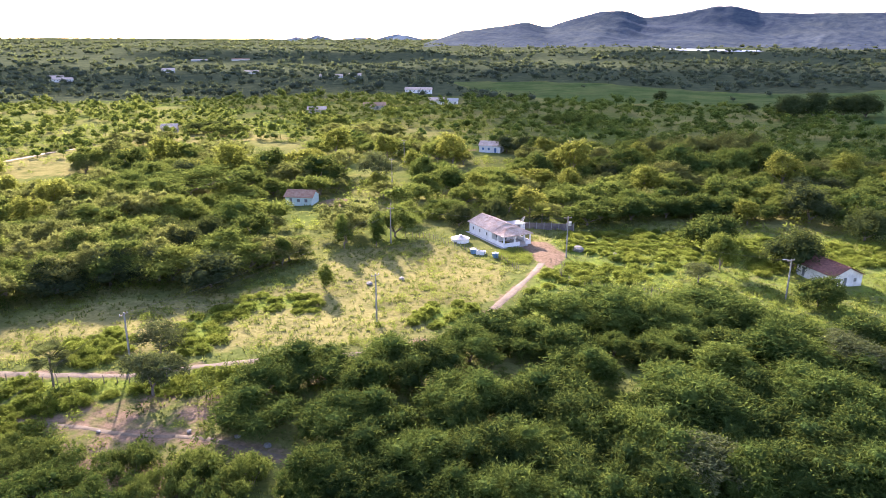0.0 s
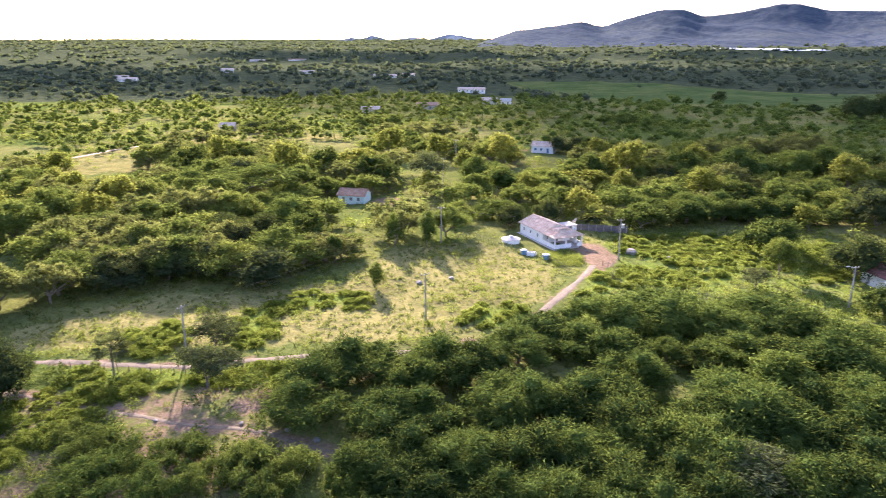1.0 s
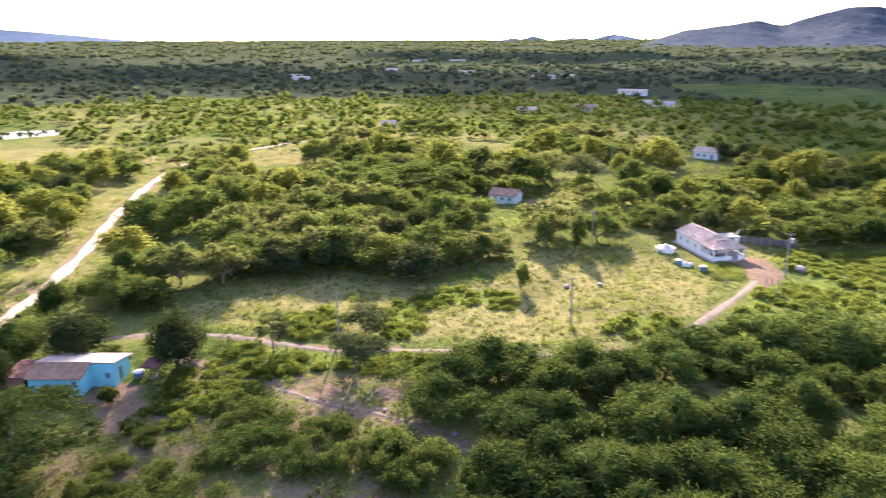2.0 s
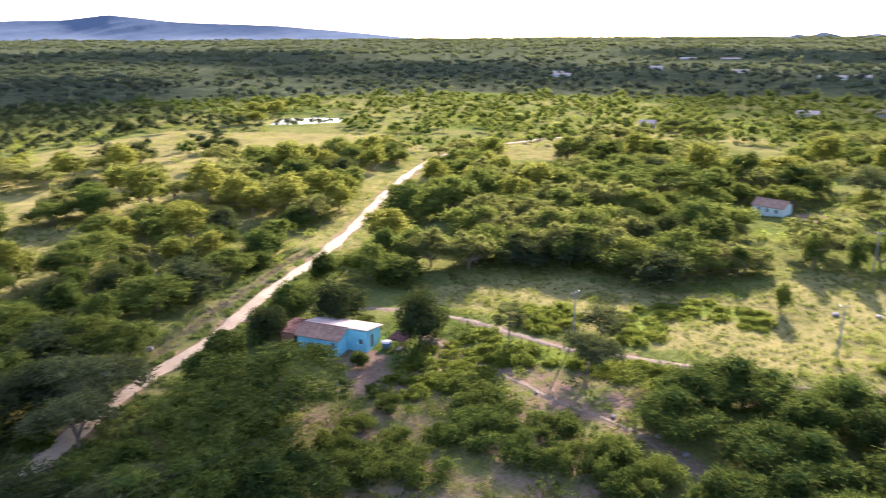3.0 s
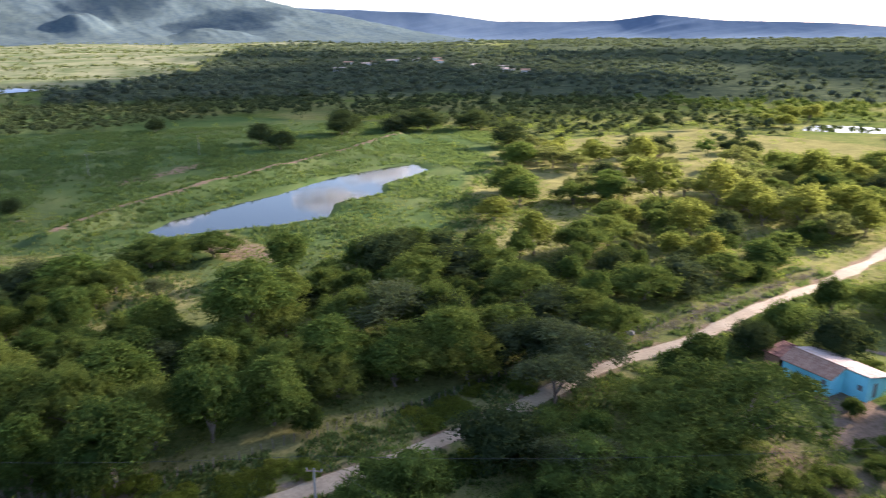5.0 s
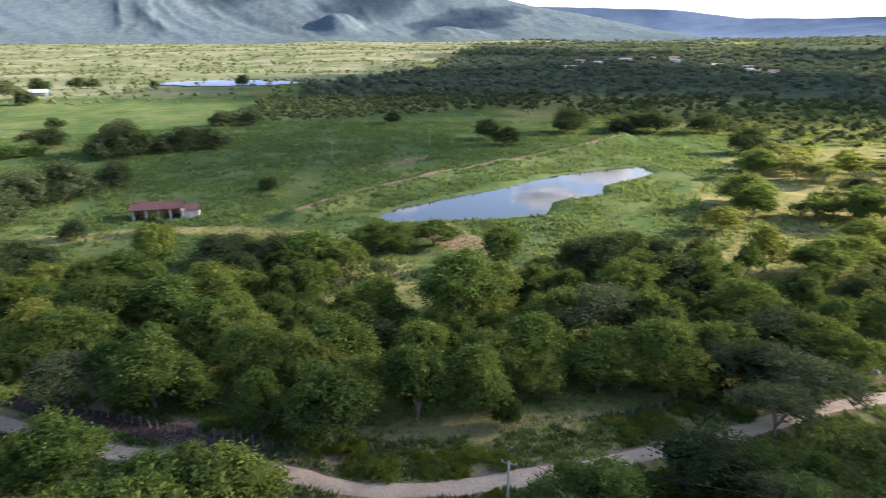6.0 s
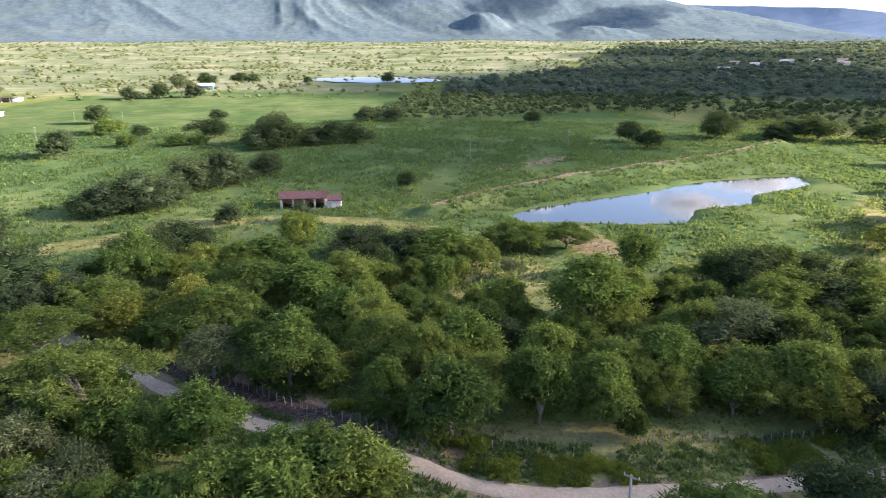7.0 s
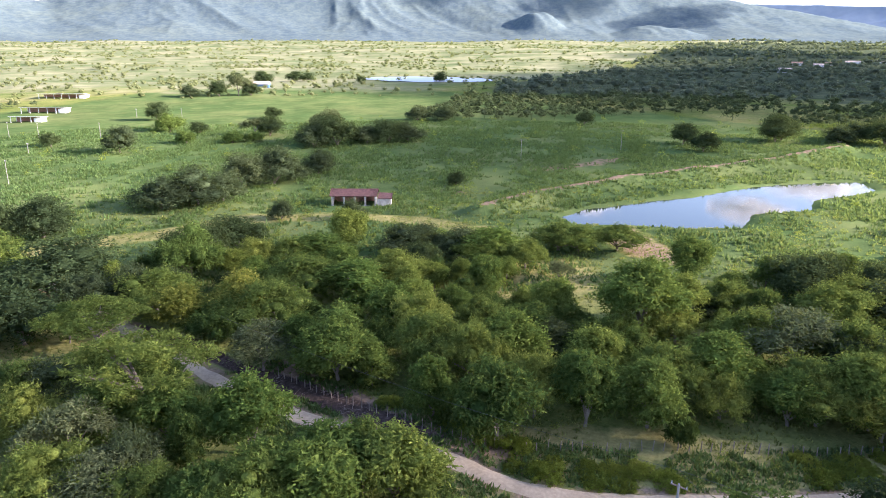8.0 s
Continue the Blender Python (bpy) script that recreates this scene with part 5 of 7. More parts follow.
x, y, size, gap = x[keep], y[keep], size[keep], gap[keep]
keep = spaced(x, y, gap)
x, y, size = x[keep], y[keep], size[keep]
clear = np.ones(len(x), bool)
for px, py, pw in PLANTED:
    clear &= np.hypot(x - px, y - py) > np.where(x < -64, pw * 0.42 + 0.9 * size, pw * 0.5 + 2.6 * size)
x, y, size = x[clear], y[clear], size[clear]
order = np.argsort(np.hypot(x, y))
x, y, size = x[order], y[order], size[order]
SINGLE = min(210, len(x))
for k in range(SINGLE):
    near_right = x[k] > -16 and y[k] > 0
    w = [4, 4, 3, 0.3, 0, 0.4, 0.2, 0.8, 0.7] if near_right else [1.6, 1.4, 1.2, 0.1, 0, 3, 2.5, 1.2, 0.9]
    which = rs.choice(9, p=np.array(w) / sum(w))
    plant(kinds[which], x[k], y[k], SPAN[which] * size[k] * 0.95, TALL[which] * size[k] * rs.uniform(0.75, 1.0))

# the woods beyond, tree by tree
WIDE_AT = [9.6, 9.6, 9.6, 9.6, 8.0, 9.6, 9.6]
x2, y2, s2 = x[SINGLE:], y[SINGLE:], size[SINGLE:]
# Sunlit glades and fields draw paler, yellower trees: light given by colour.
sunny = waves(x2, y2, 90, 91) + 2.0 * ((inside(x2, y2, GLADE) > -40) | (inside(x2, y2, SUNNY_FIELD) > -20))
for k in range(len(x2)):
    w = [1.6, 2.2, 0.8, 2.2, 3.6, 0.2, 1.9] if sunny[k] > 0 else [1.9, 2.4, 1.6, 2.2, 1.0, 0.5, 1.9]
    which = rs.choice(7, p=np.array(w) / sum(w))
    a = WIDE_AT[which] * s2[k] / SPAN[12 + which] * 1.06
    copy_thing(kinds[12 + which], pose(x2[k], y2[k], level(x2[k], y2[k]), rs.uniform(-3, 3), rs.uniform(-3, 3), rs.uniform(0, 360)) @ Matrix.Diagonal((a, a, a * rs.uniform(0.75, 1.0), 1)))
# mounded weeds
x, y = sector(60000, 60, 180, rs, -40, 60)
grown = np.maximum.reduce([inside(x, y, poly) for poly in WEEDS]) > 0
x2, y2 = sector(9000, 58, 110, rs, 70, 125)
verge = (off_line(x2, y2, MAIN_ROAD[3:10]) > 2.6) & (off_line(x2, y2, MAIN_ROAD[3:10]) < 7.5) & (inside(x2, y2, LITTER) < -1) & (x2 < -62) & (waves(x2, y2, 12, 95) > 0.1)
x, y = np.append(x[grown], x2[verge]), np.append(y[grown], y2[verge])
keep = spaced(x, y, rs.uniform(2.2, 3.4, len(x)))
for k in keep[:420]:
    if np.hypot(x[k] + 52, y[k] - 85.8) > 2.5 and off_line(x[k], y[k], SIDE_TRACK) > 2.4:
        a = rs.uniform(0.5, 0.85)
        b = a * rs.uniform(0.55, 1.0)
        copy_thing(WEEDPATCH, pose(x[k], y[k], level(x[k], y[k]) - 0.05, rs.uniform(-3, 3), rs.uniform(-3, 3), rs.uniform(0, 360)) @ Matrix.Diagonal((a, a, b, 1)))
for o in kinds:
    for q in (*o.children_recursive, o):
        bpy.data.objects.remove(q)


def joined_woods(name, label, xs, ys, sizes, templates, mat, rs, category="trees", smooth=False):
    """Many trees as one mesh of leaves."""
    VV, FF, TT, base = [], [], [], 0
    zs = height(xs, ys)
    for k in range(len(xs)):
        V, F = templates[rs.randint(len(templates))]
        a = rs.uniform(0, math.tau)
        ca, sa = math.cos(a), math.sin(a)
        s = sizes[k]
        W = np.empty_like(V)
        W[:, 0], W[:, 1] = (V[:, 0] * ca - V[:, 1] * sa) * s + xs[k], (V[:, 0] * sa + V[:, 1] * ca) * s + ys[k]
        W[:, 2] = V[:, 2] * s * rs.uniform(0.8, 1.15) + zs[k]
        VV.append(W)
        FF.append(F + base)
        TT.append(np.full(len(V), rs.uniform(0, 1)))
        base += len(V)
    if not VV:
        return None
    ob = linked(name, np.concatenate(VV), np.concatenate(FF), mat, smooth=smooth, tint=np.concatenate(TT))
    return tagged(ob, label, category, kind="stuff")


def template(seed, n_lobes, wide, tall, low, size, n_leaves, length, width, flat=0.85, core=0.85, per_tuft=9, stem=0.2, spiky=0.7):
    rs = np.random.RandomState(seed)
    V, F, CV, CF, c, r = crown(rs, n_lobes, wide, tall, low, size, n_leaves, length, width, core, flat, per_tuft, spiky)
    tri = F
    S = np.array([(stem, 0, -0.4), (-stem / 2, stem, -0.4), (-stem / 2, -stem, -0.4), (0, 0, tall * 0.6)])
    SF = np.array([(0, 1, 3), (1, 2, 3), (2, 0, 3)])
    return np.concatenate([V, CV, S]), np.concatenate([tri, CF + len(V), SF + len(V) + len(CV)])


x, y = sector(24000, 285, 560, rs)
size = rs.uniform(0.65, 1.15, len(x)) * (1 + 0.5 * (rs.uniform(0, 1, len(x)) > 0.75))
d = np.clip(thickness(x, y), 0, 1)
d = np.where((d > 0.13) & (inside(x, y, GLADE) < 0), np.maximum(d, 0.5), d)
keep = rs.uniform(0, 1, len(x)) < np.where(d < 0.8, d ** 1.3, d) * 0.9
x, y, size = x[keep], y[keep], size[keep]
keep = spaced(x, y, 6.0 * size)
far_t = [template(80 + k, 6, 3.6, 4.6, 0.9, 1.6, 150, 0.8, 0.32, core=0.66, per_tuft=5, flat=0.65) for k in range(6)]
x, y, size = x[keep], y[keep], size[keep]
# Sun and cloud shade are put into the leaf colours, region by region.
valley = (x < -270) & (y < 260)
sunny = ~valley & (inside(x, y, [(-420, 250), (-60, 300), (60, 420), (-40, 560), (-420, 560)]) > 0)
for some, mat, label in ((~valley & ~sunny, LEAF, "mixed green trees dotting far pasture land"), (sunny, LIGHT, "trees scattered over rough pasture, leaf colour lightened for sun"), (valley, THICKET, "trees across the valley floor, leaf colour darkened for shade")):
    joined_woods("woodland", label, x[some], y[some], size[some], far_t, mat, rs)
def on_plain(x, y):
    return (x < -200) & (y < 250 - 0.35 * (x + 500)) & (inside(x, y, WEST_WOODS) < 0) & (y < 60)


x, y = sector(21000, 560, 1300, rs)
size = rs.uniform(0.7, 1.6, len(x))
keep = rs.uniform(0, 1, len(x)) < np.where(on_plain(x, y), np.where(waves(x, y, 150, 77) > 0.1, 0.5, 0.1), thickness(x, y) * 0.75)
x, y, size = x[keep], y[keep], size[keep]
vfar_t = [template(90 + k, 1, 4.0, 4.4, 0.3, 3.0, 40, 1.5, 0.8, core=0.78, per_tuft=4, flat=0.65) for k in range(5)]
# Pale olive scrub leaves with distance haze already in the colour.
PLAIN_LEAF = foliage("hazed_scrub_leaves", (0.125, 0.155, 0.07), (0.17, 0.2, 0.088), (0.23, 0.25, 0.115), 0.4)

plain = on_plain(x, y)
joined_woods("woodland", "far woodland across the plain, leaves tinted with haze", x[~plain], y[~plain], size[~plain], vfar_t, LEAF_HAZED, rs)
joined_woods("woodland", "pale green scrub dotting the open plain", x[plain], y[plain], size[plain] * 0.6, vfar_t, PLAIN_LEAF, rs)
x, y = sector(30000, 1300, 4300, rs)
size = rs.uniform(1.2, 2.6, len(x))
keep = rs.uniform(0, 1, len(x)) < np.where(on_plain(x, y), np.where(waves(x, y, 260, 78) > 0.0, 0.6, 0.15), np.maximum(thickness(x, y) * 0.75, 0.12))
blob_t = [template(97 + k, 2, 5.5, 3.0, 0.2, 2.8, 12, 4.2, 2.2, core=0.6, per_tuft=2, flat=0.5) for k in range(4)]
x, y, size = x[keep], y[keep], size[keep]
plain = on_plain(x, y)
joined_woods("woodland", "hazy distant trees towards the horizon", x[~plain], y[~plain], size[~plain], blob_t, LEAF_HAZED, rs)
joined_woods("woodland", "distant pale scrub below the mountains", x[plain], y[plain], size[plain] * 0.6, blob_t, PLAIN_LEAF, rs)

# shrubs and weeds
x, y = sector(24000, 40, 230, rs)
d = 0.1 + 0.3 * waves(x, y, 22, 61)
thicket = waves(x, y, 20, 62) + 0.5 * waves(x, y, 8, 64)
d = np.where(inside(x, y, PASTURE) > -2, np.where(thicket > 0.3, 1.0, 0.02), d)
d = np.where(inside(x, y, FARM_MEADOW) > -2, np.where(thicket > -0.6, 0.9, 0.2), d)
d = np.where(inside(x, y, FARMSTEAD) > 0, np.where(thicket > 0.3, 0.4, 0.05), d)
d = np.where(inside(x, y, GARDEN) > 0, 1.0, d)
for poly in WEEDS:
    d = np.where(inside(x, y, poly) > -1.5, 0.3, d)
d = np.where(inside(x, y, GLADE) > 0, np.where(thicket > 0.25, 0.7, 0.04), d)
d = np.where(inside(x, y, SCRUB) > -4, 0.75 + 0.6 * waves(x, y, 14, 63), d)
d = np.where(inside(x, y, FLOODPLAIN) > -2, np.where(thicket > 0.2, 0.3, 0.03), d)
d = np.where(inside(x, y, POND) > -3, 0, d)
verge = off_line(x, y, MAIN_ROAD[4:17])
d = np.where((verge < 5) & (verge > 2.4), 0.6, d)
d = np.where(inside(x, y, VERGE) > 0, 0.2, d)
for line, half in ((MAIN_ROAD, 3.2), (SIDE_TRACK, 2.0), (LOW_TRACK, 1.6), (DIKE, 1.5)):
    d = np.where(off_line(x, y, line) < half, 0, d)
for poly in (YARD, BLUE_YARD, BARE_BANK, LITTER, BRUSH):
    d = np.where(inside(x, y, poly) > -0.5, 0, d)
for bx, by, br in BUILT:
    d = np.where(np.hypot(x - bx, y - by) < br * 0.7, 0, d)
keep = rs.uniform(0, 1, len(x)) < d
x, y = x[keep], y[keep]
shrub_t = [template(110 + k, 3, 0.8, 0.6, 0.0, 0.6, 120, 0.2, 0.085, core=0, per_tuft=7, stem=0.04, flat=0.6, spiky=0.45) for k in range(6)]
joined_woods("shrubs", "low bright green shrubs and weeds on open ground", x, y, rs.uniform(0.6, 1.3, len(x)), shrub_t, SHRUB, rs, "shrubs")
x, y = sector(30000, 125, 430, rs)
d = 0.22 + 0.35 * waves(x, y, 70, 51) + 0.3 * waves(x, y, 20, 66)
for poly in (PASTURE, FARMSTEAD, YARD, BLUE_YARD, BARE_BANK, POND, POND_FAR):
    d = np.where(inside(x, y, poly) > -3, 0, d)
d = np.where(off_line(x, y, [(-300, 276), (-260, 238)]) < 17, 0, d)
for poly, most in ((FARM_MEADOW, 0.1), (FLOODPLAIN, 0.02), (GLADE, 0.16), (SUNNY_FIELD, 0.12), (FAR_MEADOW, 0.0)):
    d = np.where(inside(x, y, poly) > 0, np.minimum(d, most), d)
for line, half in ((MAIN_ROAD, 6.0), (SIDE_TRACK, 4.0), (DIKE, 4.0)):
    d = np.where(off_line(x, y, line) < half, 0, d)
for bx, by, br in BUILT:
    d = np.where(np.hypot(x - bx, y - by) < br * 0.9, 0, d)
keep = rs.uniform(0, 1, len(x)) < d
x, y = x[keep], y[keep]
hedge = smoothed([(-166, 262), (-158, 284), (-152, 300), (-143, 322)], 0.8)
x, y = np.append(x, hedge[:, 0] - 5), np.append(y, hedge[:, 1] + 4)
bush_t = [template(130 + k, 3, 1.1, 1.3, 0.2, 0.8, 60, 0.5, 0.2, core=0, per_tuft=5, stem=0.06, flat=0.65) for k in range(6)]
joined_woods("bushes", "green bushes and saplings filling the gaps between trees", x, y, rs.uniform(0.6, 1.7, len(x)), bush_t, SHRUB, rs, "shrubs")
# the kitchen garden's crop
x, y = [v.ravel() for v in np.meshgrid(np.arange(9, 20.5, 0.55), np.arange(139, 154, 0.55))]
x, y = x + rs.uniform(-0.2, 0.2, len(x)), y + rs.uniform(-0.2, 0.2, len(y))
keep = inside(x, y, GARDEN) > 0
joined_woods("garden_crop", "lush green vegetable bed in front of the farmhouse", x[keep], y[keep], rs.uniform(0.45, 0.75, int(keep.sum())), shrub_t, SHRUB, rs, "crop")
# undergrowth in the near woods and thickets
x, y = sector(9000, 45, 140, rs)
d = np.where(thickness(x, y) > 0.75, 0.3, 0.05)
d = np.where(inside(x, y, SCRUB) > -4, 0.3 + 0.3 * waves(x, y, 14, 63), d)
d = np.where(inside(x, y, FARM_MEADOW) > 0, 0.12, d)
for poly in (PASTURE, FARMSTEAD, YARD, BLUE_YARD, WOOD_GAP, FLOODPLAIN, LITTER, BRUSH, VERGE):
    d = np.where(inside(x, y, poly) > -1, 0, d)
for line, half in ((MAIN_ROAD, 4.5), (SIDE_TRACK, 3.0), (LOW_TRACK, 2.0)):
    d = np.where(off_line(x, y, line) < half, 0, d)
for bx, by, br in BUILT:
    d = np.where(np.hypot(x - bx, y - by) < br * 0.9, 0, d)
keep = rs.uniform(0, 1, len(x)) < d
under_t = [template(140 + k, 4, 1.2, 1.5, 0.1, 0.8, 110, 0.36, 0.12, core=0, per_tuft=8, stem=0.06, flat=0.65) for k in range(6)]
joined_woods("undergrowth", "leafy undergrowth and saplings below the trees", x[keep], y[keep], rs.uniform(0.7, 1.6, int(keep.sum())), under_t, THORN, rs, "shrubs")
# grass
x, y = sector(90000, 45, 210, rs)
d = 0.25 + 0.3 * waves(x, y, 15, 71)
for poly in (PASTURE, GLADE, FARM_MEADOW, WOOD_GAP):
    d = np.where(inside(x, y, poly) > -3, 0.6 + 0.3 * waves(x, y, 15, 71), d)
for line, half in ((MAIN_ROAD, 3.0), (SIDE_TRACK, 1.8), (LOW_TRACK, 1.5)):
    d = np.where(off_line(x, y, line) < half, 0, d)
for poly in (YARD, BLUE_YARD, POND, LITTER):
    d = np.where(inside(x, y, poly) > -0.5, 0, d)
keep = rs.uniform(0, 1, len(x)) < d
x, y = x[keep], y[keep]


def tuft(seed):
    r = np.random.RandomState(seed)
    V, F = [], []
    for k in range(5):
        a, b = r.uniform(0, math.tau), r.uniform(0, math.tau)
        foot = np.array([math.cos(a) * 0.25, math.sin(a) * 0.25, -0.05])
        side = np.array([math.cos(b), math.sin(b), 0]) * 0.13
        tip = foot + np.array([r.uniform(-0.3, 0.3), r.uniform(-0.3, 0.3), r.uniform(0.3, 0.6)])
        V += [foot - side, foot + side, tip]
        F.append((3 * k, 3 * k + 1, 3 * k + 2))
    return np.array(V), np.array(F)


joined_woods("grass", "tufts of yellowing grass on pasture and verges", x, y, rs.uniform(0.5, 1.3, len(x)), [tuft(k) for k in range(8)], STRAW, rs, "grass")
x, y = sector(90000, 115, 400, rs, 70, 150)
sward = waves(x, y, 35, 81) + 0.6 * waves(x, y, 12, 82)
keep = (inside(x, y, FLOODPLAIN) > -4) & (inside(x, y, POND) < -2.5) & (off_line(x, y, DIKE) > 1.2) & (off_line(x, y, HAY_STRIP) > 5) & (inside(x, y, BARE_BANK) < 0) & (rs.uniform(-1, 1, len(x)) < sward)
x, y = x[keep], y[keep]
along = smoothed(MAIN_ROAD[2:14], 0.016)
step = np.gradient(along, axis=0)
side = np.stack([-step[:, 1], step[:, 0]], -1) / np.linalg.norm(step, axis=1)[:, None]
reach = rs.uniform(1.7, 9.0, len(along)) * rs.choice([-1, 1], len(along))
spot = along + side * reach[:, None]
patchy = (waves(spot[:, 0], spot[:, 1], 9, 83) > -0.4) & (inside(spot[:, 0], spot[:, 1], LITTER) < 0.5) & (inside(spot[:, 0], spot[:, 1], BRUSH) < 0)
joined_woods("verge_grass", "rank grass and weeds on the road verges", spot[patchy, 0], spot[patchy, 1], rs.uniform(0.7, 1.7, int(patchy.sum())), [tuft(40 + k) for k in range(8)], SWARD, rs, "grass")
joined_woods("tall_grass", "rank green meadow grass on the floodplain", x, y, rs.uniform(1.0, 2.6, len(x)), [tuft(20 + k) for k in range(8)], SWARD, rs, "grass")


# cut branches along the road
x, y = rs.uniform(-118, -64, 9000), rs.uniform(-86, 106, 9000)
keep = (rs.uniform(0, 1, len(x)) < np.where(inside(x, y, BRUSH) > -1, 1.0, 0.12)) & ((inside(x, y, BRUSH) > -1) | (inside(x, y, LITTER) > 0))


def twig_heap(seed):
    r = np.random.RandomState(seed)
    V, F = [], []
    for k in range(9):
        a, up, ln = r.uniform(0, math.tau), r.uniform(-0.1, 0.7), r.uniform(0.4, 1.3)
        p = np.array([r.uniform(-0.5, 0.5), r.uniform(-0.5, 0.5), r.uniform(0.0, 0.25)])
        q = p + ln * np.array([math.cos(a) * math.cos(up), math.sin(a) * math.cos(up), math.sin(up)])
        side = 0.022 * np.array([-math.sin(a), math.cos(a), 0.4])
        rise = np.array([0, 0, 0.025])
        V += [p - side, p + side, p + rise, q]
        F += [(4 * k, 4 * k + 1, 4 * k + 3), (4 * k + 1, 4 * k + 2, 4 * k + 3), (4 * k + 2, 4 * k, 4 * k + 3)]
    return np.array(V), np.array(F)


joined_woods("brushwood", "grey cut branches strewn along the road verge", x[keep], y[keep], rs.uniform(0.6, 1.5, int(keep.sum())), [twig_heap(k) for k in range(8)], BARK, rs, "brushwood")

# ---- buildings ----
def wall(bm, m, length, top, thick, holes=(), base=-0.4):
    """A wall along x with openings (x0, x1, z0, z1) through it, at the pose m."""
    xs = sorted({0, length, *[v for h in holes for v in h[:2]]})
    zs = sorted({base, top, *[v for h in holes for v in h[2:]]})
    for x0, x1 in zip(xs, xs[1:]):
        run = []
        for z0, z1 in zip(zs, zs[1:]):
            cx, cz = (x0 + x1) / 2, (z0 + z1) / 2
            if any(h[0] < cx < h[1] and h[2] < cz < h[3] for h in holes):
                continue
            if run and abs(run[-1][1] - z0) < 1e-6:
                run[-1][1] = z1
            else:
                run.append([z0, z1])
        for z0, z1 in run:
            vs = box(bm, (x0 + x1) / 2, thick / 2, (z0 + z1) / 2, x1 - x0, thick, z1 - z0)
            bmesh.ops.transform(bm, matrix=m, verts=vs)


def prism(bm, m, corners, thick):
    """A flat shape in x, z with thickness along y, at the pose m."""
    front = [bm.verts.new(m @ Vector((x, 0, z))) for x, z in corners]
    back = [bm.verts.new(m @ Vector((x, thick, z))) for x, z in corners]
    bm.faces.new(front)
    bm.faces.new(back[::-1])
    n = len(corners)
    for k in range(n):
        bm.faces.new((front[k], back[k], back[(k + 1) % n], front[(k + 1) % n]))


def tiled(bm, a, b, c, d, seed=1, wave=0.22, row=0.42, rise=0.05, sag=0.05):
    """Barrel tiles over the slope with eave a-b and ridge d-c: ribbed courses that overlap."""
    r = np.random.RandomState(seed)
    a, b, c, d = [Vector(v) for v in (a, b, c, d)]
    up = (b - a).cross(d - a).normalized()
    n = max(4, int((b - a).length / wave) * 4)
    rows = max(2, int((d - a).length / row))
    before = None
    for k in range(rows):
        s0, s1 = k / rows, (k + 1) / rows
        low, high = [], []
        for i in range(n + 1):
            u = i / n
            h = rise * (0.5 + 0.5 * math.cos(i * math.pi / 2)) + r.uniform(-0.008, 0.008)
            p = a.lerp(b, u).lerp(d.lerp(c, u), s0)
            q = a.lerp(b, u).lerp(d.lerp(c, u), min(s1, 1))
            dip = -sag * math.sin(u * math.pi) * math.sin(s0 * math.pi)
            low.append(bm.verts.new(p + up * (h + 0.045 + dip)))
            high.append(bm.verts.new(q + up * (h + 0.01 + dip)))
        for i in range(n):
            bm.faces.new((low[i], low[i + 1], high[i + 1], high[i]))
            if before:
                bm.faces.new((before[i], before[i + 1], low[i + 1], low[i]))
        before = high
    vs = [bm.verts.new(p - up * t) for t in (0.01, 0.07) for p in (a, b, c, d)]
    for f in ((3, 2, 1, 0), (4, 5, 6, 7), (0, 1, 5, 4), (1, 2, 6, 5), (2, 3, 7, 6), (3, 0, 4, 7)):
        bm.faces.new([vs[i] for i in f])


def opening(house, kind, m, x0, x1, z0, z1, mat, frame_mat):
    """A door or window shutter set into its opening, with a frame."""
    bm = bmesh.new()
    vs = box(bm, (x0 + x1) / 2, 0.11, (z0 + z1) / 2, x1 - x0 - 0.1, 0.04, z1 - z0 - 0.08)
    slats = 3 if kind == "door" else 2
    for k in range(slats):
        vs += box(bm, x0 + (x1 - x0) * (k + 0.5) / slats, 0.085, (z0 + z1) / 2, (x1 - x0) / slats - 0.12, 0.02, z1 - z0 - 0.3)
    bmesh.ops.transform(bm, matrix=m, verts=bm.verts)
    leaf = part(kind, bm, mat, house)
    bm = bmesh.new()
    for cx, cz, sx, sz in (((x0 + 0.03), (z0 + z1) / 2, 0.06, z1 - z0), ((x1 - 0.03), (z0 + z1) / 2, 0.06, z1 - z0), ((x0 + x1) / 2, z1 - 0.03, x1 - x0 - 0.12, 0.06)):
        box(bm, cx, 0.07, cz, sx, 0.15, sz)
    if kind == "window":
        box(bm, (x0 + x1) / 2, 0.0, z0 - 0.03, x1 - x0 + 0.16, 0.2, 0.06)
    bmesh.ops.transform(bm, matrix=m, verts=bm.verts)
    part("frame", bm, frame_mat, leaf)
    return leaf


